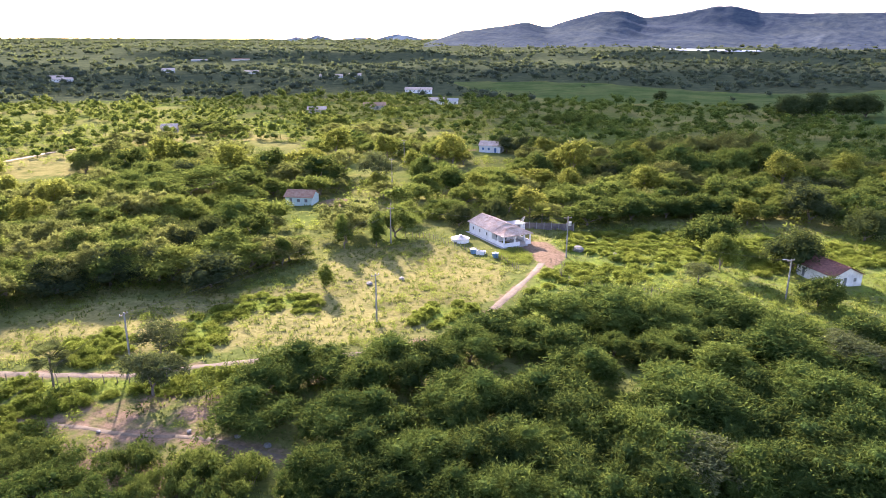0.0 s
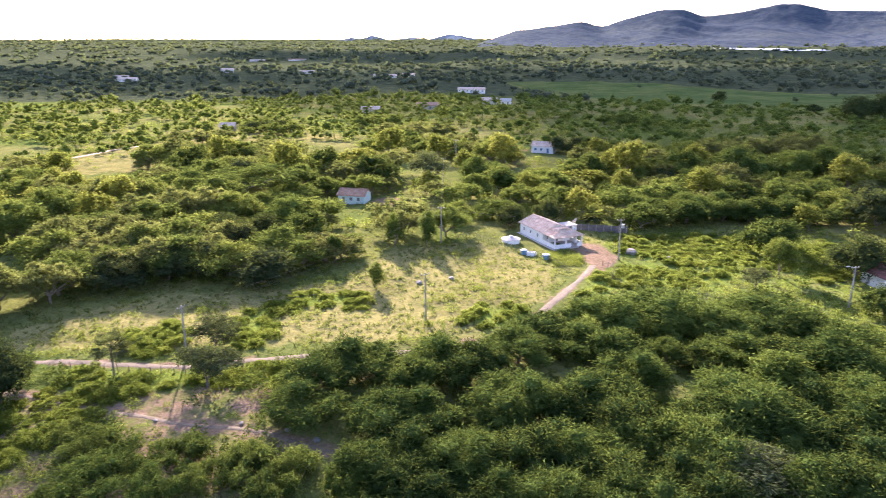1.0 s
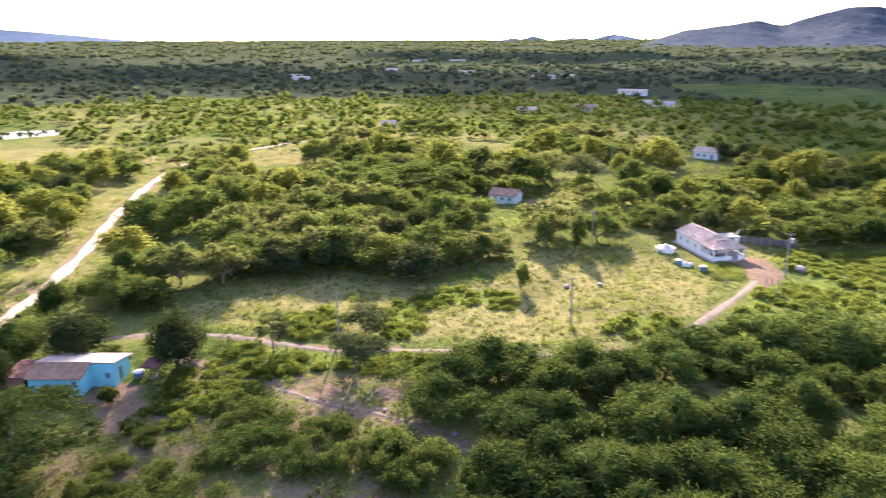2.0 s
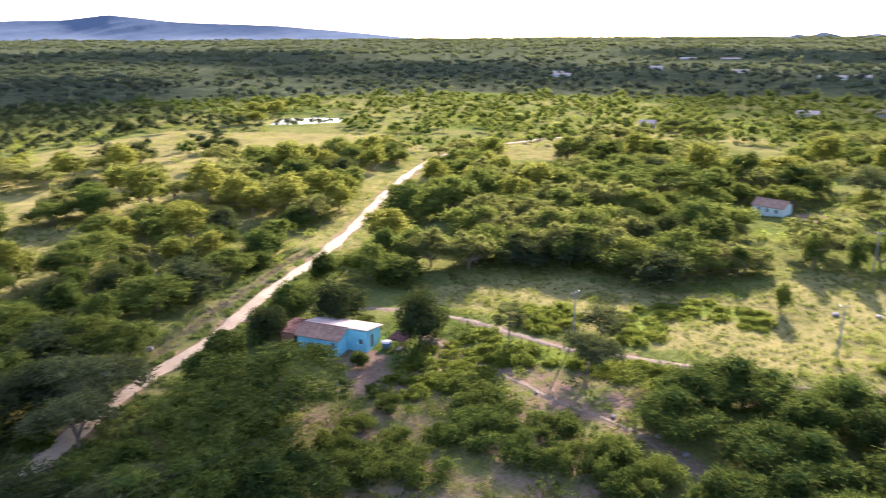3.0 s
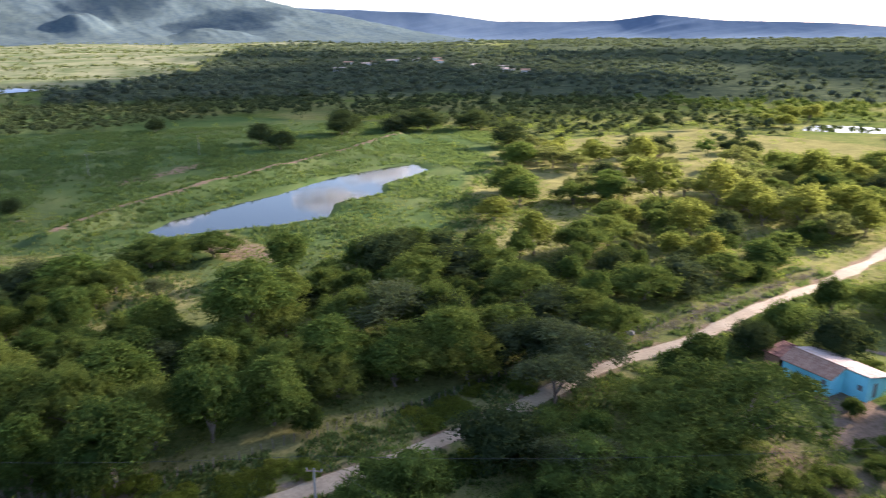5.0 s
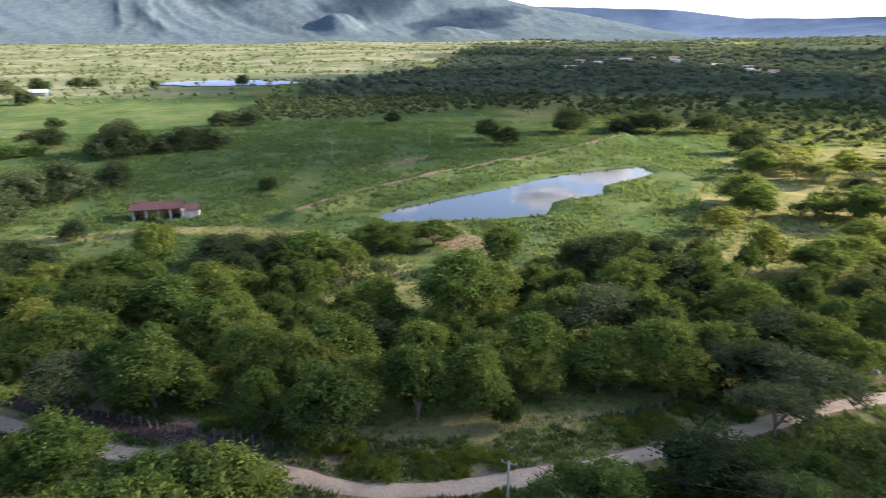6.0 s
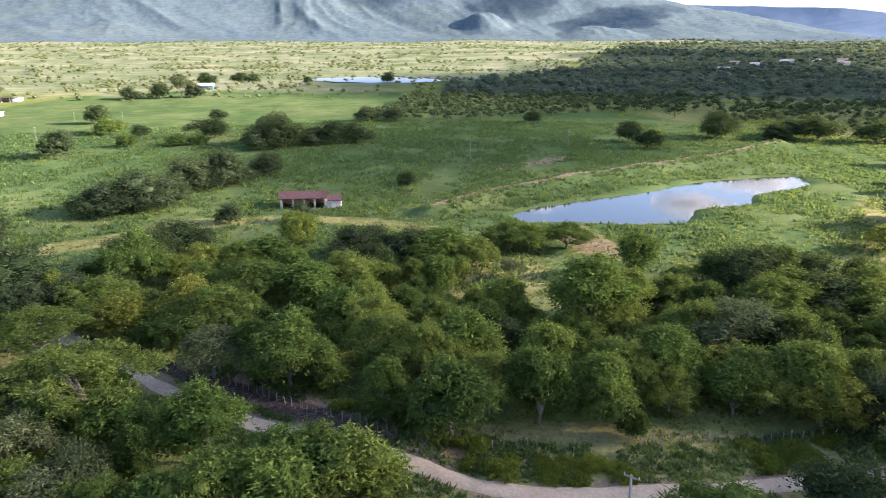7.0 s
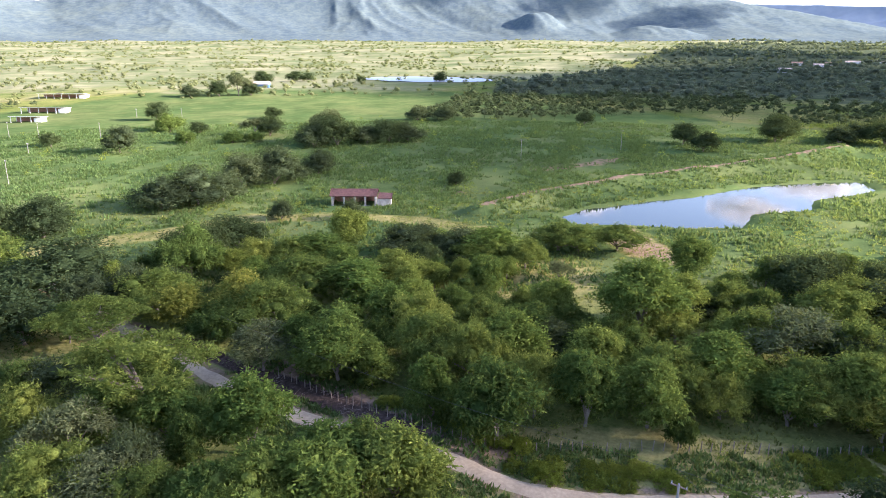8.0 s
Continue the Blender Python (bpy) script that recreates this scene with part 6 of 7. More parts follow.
def gabled(name, label, x, y, turn, long, deep, eave, back_eave, ridge_at, ridge, wall_mat, roof_mat, holes=(), end_holes=(), shut=DOOR, back_roof=None, over=0.35, sag=0.05, lift=0.0):
    """A house with its front along x, its right gable at x = long; ridge parallel to the front."""
    house = empty(name, x, y, turn)
    house.location.z += lift
    T = 0.18
    front = Matrix.Identity(4)
    right = pose(long, 0, 0, 0, 0, 90)
    left = pose(0, deep, 0, 0, 0, -90)
    back = pose(long, deep, 0, 0, 0, 180)
    for m, length, top, gaps in ((front, long, eave, [h[1:] for h in holes]), (back, long, back_eave, [])):
        bm = bmesh.new()
        wall(bm, m, length, top, T, gaps)
        part("wall", bm, wall_mat, house)
    low = min(eave, back_eave)
    for m, at, gaps, side in ((right, ridge_at, [h[1:] for h in end_holes], 1), (left, deep - ridge_at, [], -1)):
        bm = bmesh.new()
        inset = m @ Matrix.Translation((T + 0.002, 0.0, 0))
        wall(bm, inset, deep - 2 * T - 0.004, low, T, [(max(0.02, g[0] - T), g[1] - T, g[2], g[3]) for g in gaps])
        e0, e1 = (eave, back_eave) if side == 1 else (back_eave, eave)
        prism(bm, m, [(T + 0.002, low + 0.001), (deep - T - 0.002, low + 0.001), (deep - T - 0.002, e1 - 0.02), (at, ridge - 0.05), (T + 0.002, e0 - 0.02)], T)
        part("wall", bm, wall_mat, house)
    o = over
    fs, bs = (ridge - eave) / ridge_at, (ridge - back_eave) / (deep - ridge_at)
    bm = bmesh.new()
    tiled(bm, (-o, -o, eave - fs * o + 0.06), (long + o, -o, eave - fs * o + 0.06), (long + o, ridge_at, ridge + 0.06), (-o, ridge_at, ridge + 0.06), 1, sag=sag)
    part("roof", bm, roof_mat, house)
    bm = bmesh.new()
    tiled(bm, (long + o, deep + o, back_eave - bs * o + 0.06), (-o, deep + o, back_eave - bs * o + 0.06), (-o, ridge_at + 0.01, ridge + 0.06), (long + o, ridge_at + 0.01, ridge + 0.06), 2, sag=sag)
    part("roof", bm, back_roof or roof_mat, house)
    bm = bmesh.new()
    rod(bm, (-o, ridge_at, ridge + 0.08), (long + o, ridge_at, ridge + 0.08), 0.11, n=8)
    part("ridge_cap", bm, roof_mat, house)
    bm = bmesh.new()
    box(bm, long / 2, deep / 2, -0.1, long - 0.4, deep - 0.4, 0.2)
    part("floor_slab", bm, CONCRETE, house)
    for kind, *h in holes:
        if kind != "gap":
            opening(house, kind, front, *h, shut, wall_mat)
    for kind, *h in end_holes:
        if kind != "gap":
            opening(house, kind, right, *h, shut, wall_mat)
    return tagged(house, label, "house")


# white farmhouse with its porch, yard side annex and plinth
farm = gabled("farmhouse", "long white farmhouse with bleached tile roof and porch", 6.4, 166.3, -62.4, 10.4, 7.3, 2.7, 2.7, 3.65, 4.15, WHITE, TILE_PALE,
              [("window", 1.4, 2.2, 1.0, 1.9), ("window", 4.4, 5.2, 1.0, 1.9), ("window", 7.6, 8.4, 1.0, 1.9)], [("door", 3.2, 4.1, 0.1, 2.1), ("window", 1.0, 1.9, 1.0, 1.9), ("window", 5.4, 6.3, 1.0, 1.9)])
bm = bmesh.new()
for cx, cy, sx, sy in ((13.0, 0.1, 4.9, 0.2), (15.4, 2.3, 0.2, 4.0), (15.4, 6.6, 0.2, 1.4), (13.0, 7.2, 4.9, 0.2)):
    box(bm, cx, cy, 0.35, sx, sy, 1.2)
part("porch_wall", bm, WHITE, farm, "low white porch parapet")
for cx, cy in ((15.3, 0.15), (15.3, 3.0), (15.3, 5.6), (15.3, 7.15), (12.8, 0.15), (12.8, 7.15)):
    bm = bmesh.new()
    box(bm, cx, cy, 1.75, 0.28, 0.28, 1.6)
    box(bm, cx, cy, 2.5, 0.36, 0.36, 0.12)
    part("porch_column", bm, WHITE, farm)
bm = bmesh.new()
tiled(bm, (15.8, -0.4, 2.55), (15.8, 7.7, 2.55), (12.9, 5.1, 3.55), (12.9, 2.2, 3.55), 5)
part("porch_roof", bm, TILE_PALE, farm)
for e0, e1, r1, r0 in (((10.8, -0.4, 2.55), (15.8, -0.4, 2.55), (12.9, 2.2, 3.55), (10.8, 2.2, 3.55)), ((15.8, 7.7, 2.55), (10.8, 7.7, 2.55), (10.8, 5.1, 3.55), (12.9, 5.1, 3.55)),
                       ((10.8, 2.2, 3.55), (12.9, 2.2, 3.55), (12.9, 3.65, 3.75), (10.8, 3.65, 3.75)), ((12.9, 5.1, 3.55), (10.8, 5.1, 3.55), (10.8, 3.65, 3.75), (12.9, 3.65, 3.75))):
    bm = bmesh.new()
    tiled(bm, e0, e1, r1, r0, 6, sag=0.02)
    part("porch_roof", bm, TILE_PALE, farm)
bm = bmesh.new()
box(bm, 7.8, 3.65, -0.12, 17.2, 8.6, 0.34)
part("plinth", bm, CONCRETE, farm, "grey concrete walkway round the house")
annex = empty("annex", 15.6, 168.6, -62.4)
bm = bmesh.new()
wall(bm, Matrix.Identity(4), 3.2, 1.9, 0.18, [(1.1, 1.7, 1.1, 1.6)])
wall(bm, pose(3.2, 0.182, 0, 0, 0, 90), 2.8, 1.9, 0.18, [(0.9, 1.7, 0.0, 1.75)])
wall(bm, pose(3.2, 3.16, 0, 0, 0, 180), 3.2, 1.9, 0.18)
wall(bm, pose(0, 2.98, 0, 0, 0, -90), 2.796, 1.9, 0.18)
part("wall", bm, WHITE, annex)
bm = bmesh.new()
box(bm, 1.6, 1.58, 1.96, 3.5, 3.5, 0.1)
part("roof_slab", bm, CONCRETE, annex)
tagged(annex, "small white flat-roofed outbuilding beside the farmhouse", "outbuilding")

# walls, tanks and troughs of the farm
dish = empty("satellite_dish", 6.4 + 10.0 * math.cos(radians(-62.4)) - 8.8 * math.sin(radians(-62.4)), 166.3 + 10.0 * math.sin(radians(-62.4)) + 8.8 * math.cos(radians(-62.4)))
bm = bmesh.new()
rod(bm, (0, 0, -0.3), (0, 0, 4.2), 0.05, 0.04, 8)
part("mast", bm, STEEL, dish)
bm = bmesh.new()
rings = [[bm.verts.new((0.18 * (q / 5) ** 2 * 1.6 + side, 0.85 * q / 5 * math.cos(k * math.tau / 24), 4.3 + 0.85 * q / 5 * math.sin(k * math.tau / 24))) for k in range(24)] for side in (0.0, 0.03) for q in range(1, 6)]
for q in list(range(4)) + list(range(5, 9)):
    for k in range(24):
        bm.faces.new((rings[q][k], rings[q][(k + 1) % 24], rings[q + 1][(k + 1) % 24], rings[q + 1][k]))
for k in range(24):
    bm.faces.new((rings[4][k], rings[4][(k + 1) % 24], rings[9][(k + 1) % 24], rings[9][k]))
bmesh.ops.recalc_face_normals(bm, faces=bm.faces)
bmesh.ops.rotate(bm, verts=bm.verts, cent=(0, 0, 4.3), matrix=Matrix.Rotation(radians(40), 3, "Y") @ Matrix.Rotation(radians(150), 3, "Z"))
part("reflector", bm, CONCRETE, dish)
tagged(dish, "grey satellite dish on a mast behind the farmhouse", "satellite dish")
yard_wall = empty("yard_wall", 19.5, 170.0, -8)
bm = bmesh.new()
for k in range(7):
    box(bm, 0.9 + 1.8 * k, 0, 0.65, 1.78, 0.14, 1.7)
part("panel", bm, worn("dark_wall", (0.09, 0.075, 0.07), (0.2, 0.165, 0.15), 0.9, 0.8, 0.02), yard_wall)
for k in range(8):
    bm = bmesh.new()
    box(bm, 1.8 * k, 0, 0.75, 0.16, 0.22, 2.0)
    part("post", bm, POLE, yard_wall)
tagged(yard_wall, "dark yard wall beside the farmhouse", "wall")
cistern = empty("cistern", 4.0, 157.6)
bm = bmesh.new()
bmesh.ops.create_cone(bm, cap_ends=True, segments=36, radius1=2.05, radius2=2.0, depth=1.1, matrix=Matrix.Translation((0, 0, 0.25)))
part("tank_wall", bm, WHITE, cistern)
bm = bmesh.new()
bmesh.ops.create_cone(bm, cap_ends=True, segments=36, radius1=2.2, radius2=0.35, depth=0.6, matrix=Matrix.Translation((0, 0, 1.1)))
part("lid", bm, CONCRETE, cistern, "pale shallow cone lid")
bm = bmesh.new()
bmesh.ops.create_cone(bm, cap_ends=True, segments=16, radius1=0.36, radius2=0.3, depth=0.16, matrix=Matrix.Translation((0, 0, 1.46)))
part("hatch", bm, WHITE, cistern)
tagged(cistern, "round white rainwater cistern with shallow cone lid", "cistern")


def trough(x, y, turn):
    ob = empty("trough", x, y, turn)
    bm = bmesh.new()
    for cx, cy, sx, sy in ((0, -0.45, 1.9, 0.12), (0, 0.45, 1.9, 0.12), (-0.89, 0, 0.12, 0.78), (0.89, 0, 0.12, 0.78)):
        box(bm, cx, cy, 0.4, sx, sy, 1.0)
    box(bm, 0, 0, 0.1, 1.7, 0.8, 0.2)
    part("basin", bm, WHITE, ob)
    bm = bmesh.new()
    box(bm, 0, 0, 0.68, 1.64, 0.76, 0.02)
    part("water_surface", bm, WATER, ob)
    return tagged(ob, "white masonry cattle trough beside the garden", "trough")


def barrel(x, y):
    ob = empty("water_tank", x, y)
    bm = bmesh.new()
    bmesh.ops.create_cone(bm, cap_ends=True, segments=24, radius1=0.6, radius2=0.75, depth=1.0, matrix=Matrix.Translation((0, 0, 0.5)))
    part("tank", bm, BLUEPLASTIC, ob)
    bm = bmesh.new()
    bmesh.ops.create_cone(bm, cap_ends=True, segments=24, radius1=0.8, radius2=0.4, depth=0.18, matrix=Matrix.Translation((0, 0, 1.09)))
    part("lid", bm, WHITE, ob, "white domed lid")
    return tagged(ob, "blue plastic water tank with white lid", "water tank")


trough(8.3, 148.3, -20)
barrel(11.2, 145.0)
barrel(6.7, 149.5)

# white house with dark tiles
gabled("white_house", "peeling white house with sagging dark red tiles", 71.2, 136.0, -76, 9.6, 6.6, 2.5, 2.5, 3.3, 4.0, PEELING, TILE_OLD,
       [("door", 1.4, 2.3, 0.1, 2.1), ("window", 7.0, 7.8, 1.1, 1.9)], [("door", 2.3, 3.2, 0.1, 2.1), ("window", 4.6, 5.4, 1.1, 1.9)], sag=0.14)
# mint house
gabled("mint_house", "small faded mint house with patched tile roof", -44.4, 195.2, -9.5, 7.9, 5.6, 2.5, 2.5, 2.8, 3.9, MINT, TILE,
       [("door", 1.2, 2.1, 0.1, 2.1), ("window", 3.4, 4.4, 1.0, 2.0), ("window", 5.6, 6.6, 1.0, 2.0)], sag=0.12)
# white house with blue shutters
SHUTTER = worn("blue_shutter", (0.04, 0.12, 0.26), (0.08, 0.2, 0.36), 0.6)
gabled("cottage", "white cottage with blue shutters and pale roof", 14.7, 292, -20, 9.0, 6.0, 2.9, 2.9, 3.0, 4.3, WHITE, TILE_PALE,
       [("window", 1.2, 2.2, 1.0, 2.0), ("window", 3.6, 4.6, 1.0, 2.0), ("door", 6.4, 7.4, 0.1, 2.1)], [("door", 1.6, 2.6, 0.1, 2.1), ("window", 3.8, 4.8, 1.0, 2.0)], shut=SHUTTER)
# aqua house
blue = gabled("aqua_house", "bright aqua plastered house with clay tile roof", -76.3, 65.2, 16, 6.9, 7.6, 2.4, 2.3, 2.5, 3.35, AQUA, TILE,
              [("window", 5.6, 6.4, 1.1, 1.9)], [("door", 6.0, 6.9, 0.1, 2.1)], back_roof=TILE_PALE, lift=0.3)
# its longer rear range, under the pale back slope
bm = bmesh.new()
wall(bm, pose(6.94, 2.7, 0), 3.2, 3.1, 0.18, [(1.9, 2.6, 1.0, 1.8)])
part("wall", bm, AQUA, blue)
bm = bmesh.new()
wall(bm, pose(10.14, 2.884, 0, 0, 0, 90), 4.5, 2.2, 0.18, [(1.2, 2.1, 0.0, 2.0)])
prism(bm, pose(10.14, 2.884, 0, 0, 0, 90), [(0.0, 2.202), (4.5, 2.202), (4.5, 2.24), (0.0, 3.14)], 0.18)
part("wall", bm, AQUA, blue)
bm = bmesh.new()
wall(bm, pose(9.95, 7.56, 0, 0, 0, 180), 3.0, 2.2, 0.18)
part("wall", bm, AQUA, blue)
bm = bmesh.new()
tiled(bm, (10.5, 7.95, 2.28), (7.27, 7.95, 2.28), (7.27, 2.45, 3.41), (10.5, 2.45, 3.41), 22, sag=0.04)
part("roof", bm, TILE_PALE, blue)
bm = bmesh.new()
box(bm, 6.94 + 2.25, 2.78, 1.4, 0.62, 0.05, 0.74)
part("window", bm, DOOR, blue)
bm = bmesh.new()
box(bm, 10.06, 4.53, 0.95, 0.05, 0.84, 1.9)
part("door", bm, DOOR, blue)
annex = empty("brick_annex", -80.6, 65.6, 16)
for m, long, high, holes in ((Matrix.Identity(4), 4.1, 1.9, [(2.4, 3.3, 0.0, 1.75)]), (pose(0, 4.2, 0, 0, 0, -90), 4.2, 1.9, []), (pose(4.1, 4.36, 0, 0, 0, 180), 4.1, 2.1, [])):
    bm = bmesh.new()
    wall(bm, m, long, high, 0.15, holes)
    part("wall", bm, BRICK, annex, "bare brown brickwork")
bm = bmesh.new()
tiled(bm, (-0.3, -0.4, 1.95), (4.0, -0.4, 1.95), (4.0, 4.6, 2.3), (-0.3, 4.6, 2.3), 21, sag=0.1)
part("roof", bm, TILE_OLD, annex)
tagged(annex, "low unplastered brick annex beside the aqua house", "outbuilding")
barrel(-66.0, 73.6)
leanto = empty("lean_to", -64.4, 72.2, 106)
for cx, cy in ((0.2, -0.2), (0.2, -2.2), (2.6, -2.2)):
    bm = bmesh.new()
    rod(bm, (cx, cy, -0.3), (cx, cy, 2.1), 0.07, 0.06)
    part("post", bm, WOOD, leanto)
bm = bmesh.new()
tiled(bm, (-0.2, -2.5, 2.15), (3.0, -2.5, 2.15), (3.0, 0.0, 2.45), (-0.2, 0.0, 2.45), 9, sag=0.05)
part("roof", bm, TILE_OLD, leanto)
bm = bmesh.new()
box(bm, 1.2, -1.2, 0.45, 1.5, 0.7, 0.08)
for cx, cy in ((0.6, -1.45), (1.8, -1.45), (0.6, -0.95), (1.8, -0.95)):
    box(bm, cx, cy, 0.05, 0.08, 0.08, 0.75)
part("bench", bm, WOOD, leanto)
tagged(leanto, "dark wooden lean-to against the aqua house wall", "lean-to")

# roofed ruin in the floodplain
OLD_ROOF = worn("weathered_purple_tile", (0.045, 0.019, 0.018), (0.11, 0.05, 0.044), 0.95, 1.4, 0.03, fine=4.0)
ruin = empty("ruined_barn", -169.6, -95.0, 110)
bm = bmesh.new()
wall(bm, Matrix.Identity(4), 12.2, 2.9, 0.3, [(0.6, 3.2, 0.0, 2.6), (3.7, 6.2, 0.0, 2.6), (6.7, 9.1, 0.0, 2.6), (9.6, 11.9, 0.0, 2.6)])
part("wall", bm, PLASTER, ruin, "stained white pillared front")
bm = bmesh.new()
wall(bm, pose(12.2, 5.6, 0, 0, 0, 180), 12.2, 3.0, 0.25)
part("wall", bm, BRICK, ruin)
for m in (pose(0, 5.3, 0, 0, 0, -90), pose(12.2, 0.32, 0, 0, 0, 90)):
    bm = bmesh.new()
    wall(bm, m, 4.95, 2.9, 0.25)
    part("wall", bm, PLASTER, ruin)
bm = bmesh.new()
tiled(bm, (-0.4, -0.6, 2.8), (12.8, -0.6, 2.8), (12.8, 2.8, 4.3), (-0.4, 2.8, 4.3), 11, sag=0.22)
part("roof", bm, OLD_ROOF, ruin)
bm = bmesh.new()
tiled(bm, (12.8, 6.0, 2.8), (-0.4, 6.0, 2.8), (-0.4, 2.82, 4.3), (12.8, 2.82, 4.3), 12, sag=0.22)
part("roof", bm, OLD_ROOF, ruin)
bm = bmesh.new()
wall(bm, pose(12.5, 0.0, 0), 4.0, 2.0, 0.25)
wall(bm, pose(16.5, 0.26, 0, 0, 0, 90), 3.4, 2.0, 0.25)
part("annex_wall", bm, PLASTER, ruin, "stained whitewashed annex wall")
bm = bmesh.new()
tiled(bm, (12.85, -0.4, 2.2), (16.8, -0.4, 2.1), (16.8, 3.4, 3.0), (12.85, 3.4, 3.1), 13, sag=0.3)
part("annex_roof", bm, OLD_ROOF, ruin, "broken tiles with gaps")
for k, px in enumerate((0.3, 3.45, 6.45, 9.35)):
    bm = bmesh.new()
    box(bm, px, -0.08, 1.2, 0.42, 0.12, 2.6)
    part("pillar", bm, PLASTER, ruin)
tagged(ruin, "abandoned white pillared barn with sagging red tiles", "barn")


def far_house(x, y, turn, long, deep, eave, ridge, wall_mat, roof_mat, label):
    """A small house of the scattered village: walls with openings, gabled roof."""
    ob = empty("village_house", x, y, turn)
    n = max(2, int(long / 3))
    holes = [(long * (k + 0.5) / n - 0.5, long * (k + 0.5) / n + 0.5, 0.1 if k == n // 2 else 1.0, 2.0) for k in range(n)]
    bm = bmesh.new()
    wall(bm, Matrix.Identity(4), long, eave, 0.2, holes, -0.8)
    wall(bm, pose(long, deep, 0, 0, 0, 180), long, eave, 0.2, (), -0.8)
    for m in (pose(long, 0.2, 0, 0, 0, 90), pose(0, deep - 0.2, 0, 0, 0, -90)):
        wall(bm, m, deep - 0.4, eave, 0.2, (), -0.8)
        prism(bm, m, [(-0.2, eave), (deep - 0.2, eave), (deep / 2 - 0.2, ridge - 0.1)], 0.2)
    part("wall", bm, wall_mat, ob)
    for k, h in enumerate(holes):
        bm = bmesh.new()
        box(bm, (h[0] + h[1]) / 2, 0.13, (h[2] + h[3]) / 2, h[1] - h[0], 0.05, h[3] - h[2])
        part("door" if k == n // 2 else "window", bm, DOOR, ob)
    for s in (0, 1):
        bm = bmesh.new()
        y0, y1 = (-0.5, deep / 2) if s == 0 else (deep + 0.5, deep / 2)
        z0 = eave - 0.5 * (ridge - eave) / (deep / 2)
        vs = [bm.verts.new(v) for v in ((-0.5, y0, z0), (long + 0.5, y0, z0), (long + 0.5, y1, ridge), (-0.5, y1, ridge), (-0.5, y0, z0 + 0.15), (long + 0.5, y0, z0 + 0.15), (long + 0.5, y1, ridge + 0.15), (-0.5, y1, ridge + 0.15))]
        for f in ((3, 2, 1, 0), (4, 5, 6, 7), (0, 1, 5, 4), (1, 2, 6, 5), (2, 3, 7, 6), (3, 0, 4, 7)):
            bm.faces.new([vs[i] for i in f])
        bmesh.ops.recalc_face_normals(bm, faces=bm.faces)
        part("roof", bm, roof_mat, ob)
    return tagged(ob, label, "house", "village houses")


WH, TL = "white village house with a pale tile roof among trees", "small village house with clay tile roof among trees"
for x, y, turn, long, wm, rm, label in (
        (-398, 742, 10, 18, WHITE, TILE_PALE, WH), (-505, 1470, 15, 40, WHITE, TILE_PALE, WH), (-420, 1455, 10, 34, WHITE, TILE, TL), (-258, 945, 10, 18, WHITE, TILE_PALE, WH),
        (-137, 347, 12, 7, PLASTER, TILE_PALE, TL), (-141, 830, 5, 26, WHITE, TILE_PALE, WH), (-112, 866, 5, 14, WHITE, TILE_PALE, WH), (-32, 602, -5, 22, WHITE, TILE_PALE, WH),
        (-11, 514, -5, 11, WHITE, TILE_PALE, WH), (3, 516, -5, 7, WHITE, CONCRETE, WH), (-83, 440, 5, 11, PLASTER, TILE_PALE, TL), (-52, 470, 5, 14, PLASTER, TILE, TL)):
    far_house(x, y, turn, long, 7, 2.7, 4.2, wm, rm, label)
for x, y, turn, long, wm, rm, label in (
        (-556, -386, 110, 14, SHUTTER, TILE_PALE, "blue and white farmhouse on the open plain"), (-1298, 120, 85, 16, WHITE, TILE, TL), (-1246, 146, 85, 14, WHITE, TILE_PALE, WH),
        (-1327, 204, 85, 18, WHITE, TILE_PALE, WH), (-1088, 188, 85, 14, WHITE, TILE_PALE, WH), (-1052, 88, 88, 14, WHITE, TILE, TL), (-1395, 258, 80, 20, WHITE, TILE_PALE, WH),
        (-1322, 285, 80, 16, WHITE, TILE, TL), (-1130, 270, 80, 14, WHITE, TILE_PALE, WH), (-1055, 329, 75, 14, WHITE, TILE_PALE, WH), (-357, 925, 20, 16, WHITE, TILE_PALE, WH),
        (-414, 764, 25, 14, WHITE, TILE_PALE, WH)):
    far_house(x, y, turn, long, 9, 3.4, 5.4, wm, rm, label)
for x, y, turn, long, wm, rm, label in (
        (-1272, 164, 70, 12, WHITE, TILE, TL),
        (-1351, 204, 75, 15, WHITE, TILE_PALE, WH),
        (-1431, 267, 80, 18, WHITE, TILE_PALE, WH),
        (-1236, 273, 85, 12, WHITE, TILE, TL),
        (-1147, 313, 90, 15, WHITE, TILE_PALE, WH),
        (-968, 308, 95, 18, WHITE, TILE_PALE, WH),
        (-937, 324, 70, 12, WHITE, TILE, TL),
        (-1000, 78, 75, 15, WHITE, TILE_PALE, WH)):
    far_house(x, y, turn, long, 9, 3.4, 5.4, wm, rm, label)


